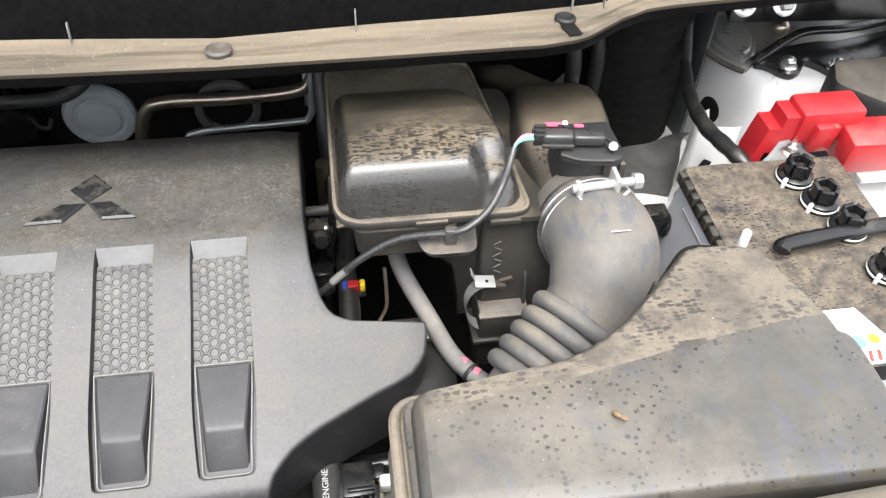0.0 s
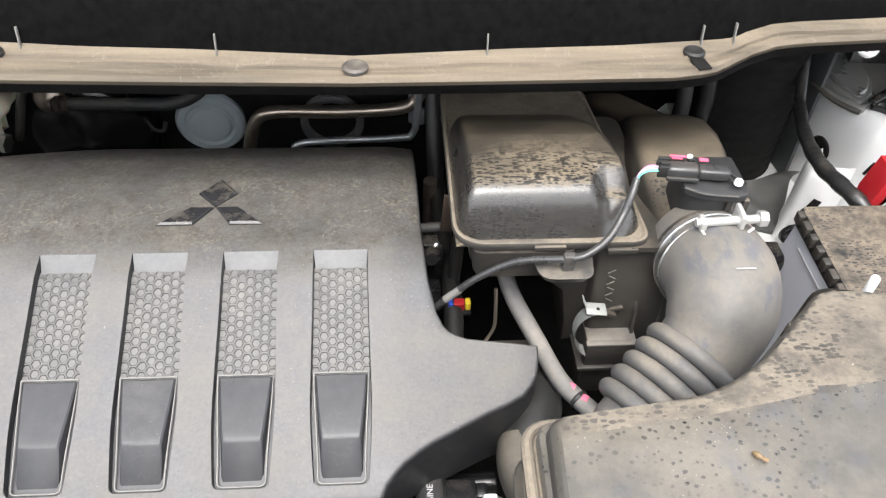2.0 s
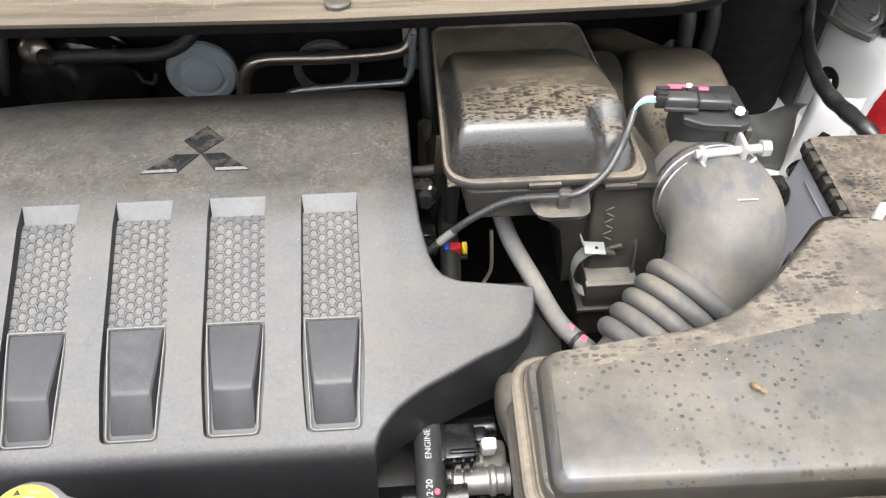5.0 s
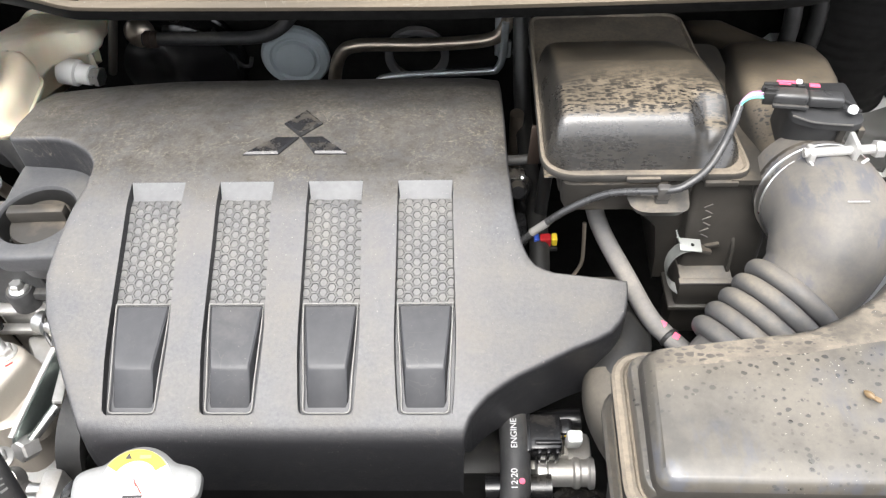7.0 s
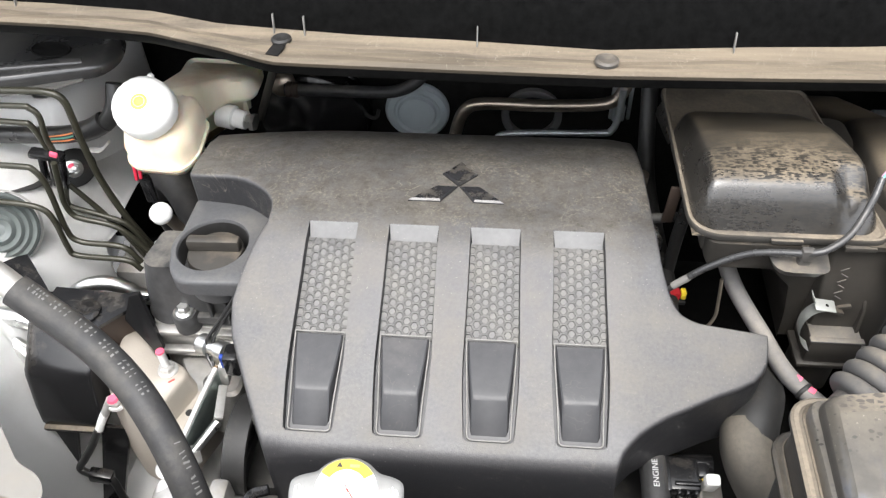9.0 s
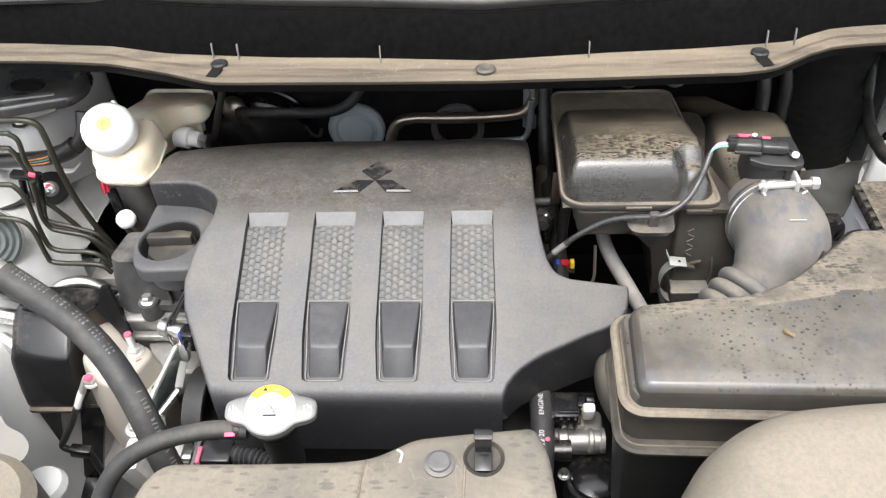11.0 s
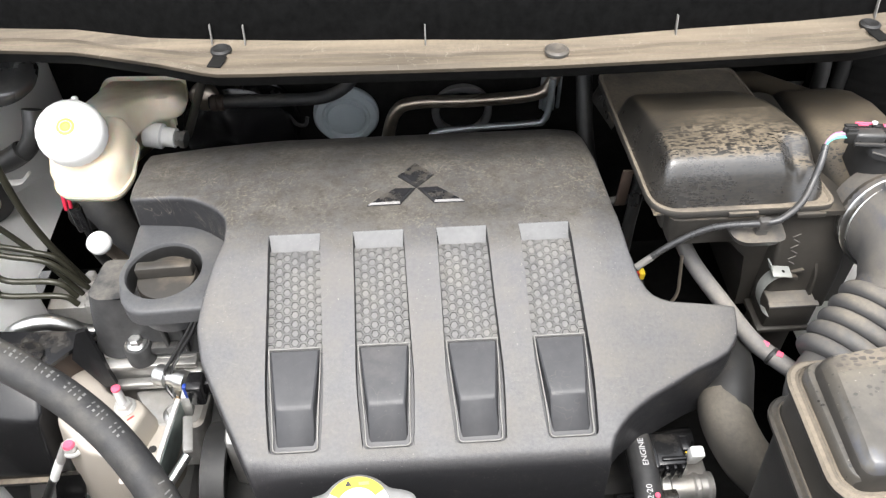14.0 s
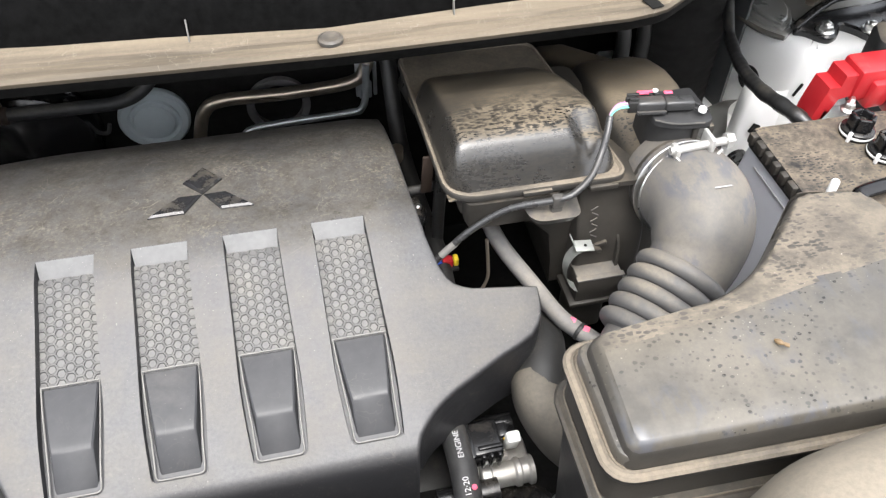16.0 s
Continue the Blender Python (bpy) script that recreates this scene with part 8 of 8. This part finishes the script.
part("raised_rim", tube([(0.652, 0.752, 0.884), (0.672, 0.762, 0.889), (0.702, 0.776, 0.897), (0.735, 0.785, 0.903), (0.80, 0.788, 0.903), (0.90, 0.812, 0.903)], 0.0065, 12, 6, flat=0.8), "gblack", eb, "bright worn upper edge")
for x, y, z, r_ in ((0.690, 0.737, 0.885, 0.0088), (0.753, 0.726, 0.885, 0.0088)):
    part("bolt", bolt_mesh((x, y, z), r_, stud=0.012, washer=1.45), "steel", eb)
sh_ = rounded([(0.668, 0.770), (0.702, 0.784), (0.79, 0.794), (0.885, 0.815), (0.885, 0.93), (0.672, 0.93)], 0.008, 4)
# steps and shelf are white metal; their grey is shade painted in
tc = thing("corner_pressing", (0.63, 0.81, 0.868), "stepped white sheet metal pressing, grey for its shade, with a ball stud and sealant", "pressing")
for d_, z_ in ((0.0, 0.876), (-0.007, 0.881), (-0.014, 0.886)):
    q_ = grow(rounded([(0.607, 0.800), (0.618, 0.772), (0.638, 0.748), (0.667, 0.766), (0.685, 0.800), (0.690, 0.890), (0.612, 0.890)], 0.012, 5), d_)
    part("step", stack([at_z(q_, z_ - 0.010), at_z(q_, z_ - 0.002), at_z(grow(q_, -0.0025), z_)]), "shadegrey", tc)
part("sealant", tube([(0.603, 0.815, 0.870), (0.604, 0.798, 0.873), (0.615, 0.771, 0.873), (0.637, 0.745, 0.873)], 0.0034, 8, 6), "rubber2", tc, "olive-brown sealant bead")
part("shelf", stack([at_z(q_, z_) for q_, z_ in ((sh_, 0.8735), (sh_, 0.8790), (grow(sh_, -0.003), 0.8805))]), "shadegrey", tc, "white tower top painted grey for its shade and reflections")
part("ball_stud", revolve([(0.0075, -0.004), (0.0065, 0.004), (0.0105, 0.009), (0.0125, 0.015), (0.0105, 0.021), (0.006, 0.0245), (0.0001, 0.0255)], Matrix.Translation((0.712, 0.812, 0.879)), 28, caps=False), "pipe", tc, "round tarnished ball stud")
hg = thing("hood_hinge", (0.66, 0.80, 0.93), "black hood hinge with bright bolts at the cowl end", "hinge")
part("arm", stack([[(0.600, 0.757, 0.940), (0.90, 0.757, 0.931), (0.90, 0.775, 0.937), (0.600, 0.775, 0.946)], [(0.575, 0.722, 0.998), (0.90, 0.722, 0.998), (0.90, 0.745, 1.002), (0.575, 0.745, 1.002)]]), "gblack", hg)
part("bolt", bolt_mesh((0.598, 0.7345, 0.979), 0.009, (0, -0.8, 0.6)), "steel", hg)
part("bolt", bolt_mesh((0.650, 0.7345, 0.977), 0.009, (0, -0.8, 0.6)), "steel", hg)
hole_q = Vector((0, 0, 1)).rotation_difference(Vector((-0.95, -0.3, 0.1)).normalized()).to_matrix().to_4x4()
lone("tower_hole", revolve([(0.0001, 0.0), (0.014, 0.0005), (0.0165, 0.002), (0.019, 0.0)], Matrix.Translation((0.6235, 0.772, 0.792)) @ hole_q, 24, caps=False), "void", "round black hole in the white tower", "hole", kind="structure")
lone("tower_slot", box(0.6585, 0.706, 0.812, 0.004, 0.006, 0.022, 0.001, (0, 15, -50)), "void", "small black slot in the white tower", "slot", kind="structure")
lone("rail_east", stack([[(0.40, 0.36, 0.56), (0.66, 0.36, 0.56), (0.66, 0.98, 0.56), (0.40, 0.98, 0.56)], [(0.415, 0.36, 0.66), (0.66, 0.36, 0.66), (0.66, 0.98, 0.66), (0.43, 0.98, 0.66)], [(0.455, 0.36, 0.72), (0.66, 0.36, 0.72), (0.66, 0.98, 0.72), (0.48, 0.98, 0.72)]]), "white", "white-painted chassis rail beside the battery", "rail", kind="structure")
# curved white panel between the tower and the battery
edge_e = [(0.566, 0.852), (0.555, 0.846), (0.551, 0.826), (0.550, 0.800), (0.550, 0.775), (0.549, 0.745), (0.545, 0.715), (0.535, 0.690), (0.515, 0.665)]
bm = bmesh.new()
rows = [[bm.verts.new((x + 0.012, 0.700 - 0.0, z)), bm.verts.new((x, 0.672, z)), bm.verts.new((x + 0.004, 0.664, z)), bm.verts.new((x + 0.03, 0.660, z)), bm.verts.new((max(x + 0.035, 0.606), 0.662, z - 0.02 * (x > 0.57)))] for x, z in edge_e]
for p, q in zip(rows, rows[1:]):
    for k in range(4):
        bm.faces.new((p[k], p[k + 1], q[k + 1], q[k]))
lone("apron_front_east", bm, "white", "white-painted curved panel below the strut tower", "apron", kind="structure", sharp=70)
lone("square_hole", box(0.5710, 0.6575, 0.7950, 0.012, 0.003, 0.014, 0.0005, (0, 25, 0)), "void", "small square black hole in the white panel", "hole", kind="structure")
# crumpled sheet, and a grey sheet added as shade on the body side
bm = bmesh.new()
rows = []
for k in range(22):
    v = k / 21
    rows.append([bm.verts.new((0.44 + 0.03 * v + (0.105 - 0.012 * v) * u, 0.705 + 0.006 * math.sin(7 * u + 9 * v) + 0.004 * math.sin(19 * v + 4 * u) - 0.03 * (1 - v), 0.66 + (0.128 + 0.022 * u) * v + 0.004 * math.sin(8 * u))) for u in (j / 17 for j in range(18))])
for p, q in zip(rows, rows[1:]):
    for k in range(17):
        bm.faces.new((p[k], p[k + 1], q[k + 1], q[k]))
bmesh.ops.solidify(bm, geom=bm.faces[:], thickness=0.003)
lone("insulation_sheet", bm, "shadegrey", "crumpled grey insulation sheet in the gap beside the tower", "insulation", sharp=80)
lone("body_shade_sheet", sheet([(0.606, 0.795, 0.64), (0.585, 0.96, 0.64), (0.585, 0.96, 0.99), (0.602, 0.795, 0.99)], 0.004, (-1, 0, 0)), "bodyshade", "grey sheet painted as the shade on the white body side", "damping pad", kind="structure")
gq = pose(0, 0, 0, 90, 0, 0)
gr = thing("panel_grommet", (0.56, 0.66, 0.745), "black rubber grommet with a wire through the white panel", "grommet")
part("ring", revolve([(0.0001, 0.001), (0.011, 0.001), (0.013, 0.005), (0.0155, 0.005), (0.0165, 0.0)], Matrix.Translation((0.559, 0.6575, 0.744)) @ gq, 26, caps=False), "gblack", gr)
part("lead", tube([(0.559, 0.650, 0.744), (0.556, 0.640, 0.728), (0.560, 0.632, 0.712), (0.575, 0.628, 0.705)], 0.0045, 10, 6), "hose", gr)
sc = thing("side_connector", (0.45, 0.52, 0.80), "black connector with a corrugated tube behind the elbow", "connector")
part("shell", join(box(0.440, 0.520, 0.845, 0.032, 0.024, 0.030, 0.003), box(0.436, 0.516, 0.862, 0.020, 0.018, 0.008, 0.002)), "gblack", sc)
part("tube", tube([(0.452, 0.518, 0.842), (0.470, 0.516, 0.838), (0.490, 0.515, 0.830)], lambda t: 0.0125 + 0.0015 * math.cos(t * 8 * 2 * math.pi), 16, 24), "hose", sc)
part("red_lock", box(0.431, 0.5075, 0.850, 0.006, 0.004, 0.014, 0.001), "pink", sc)
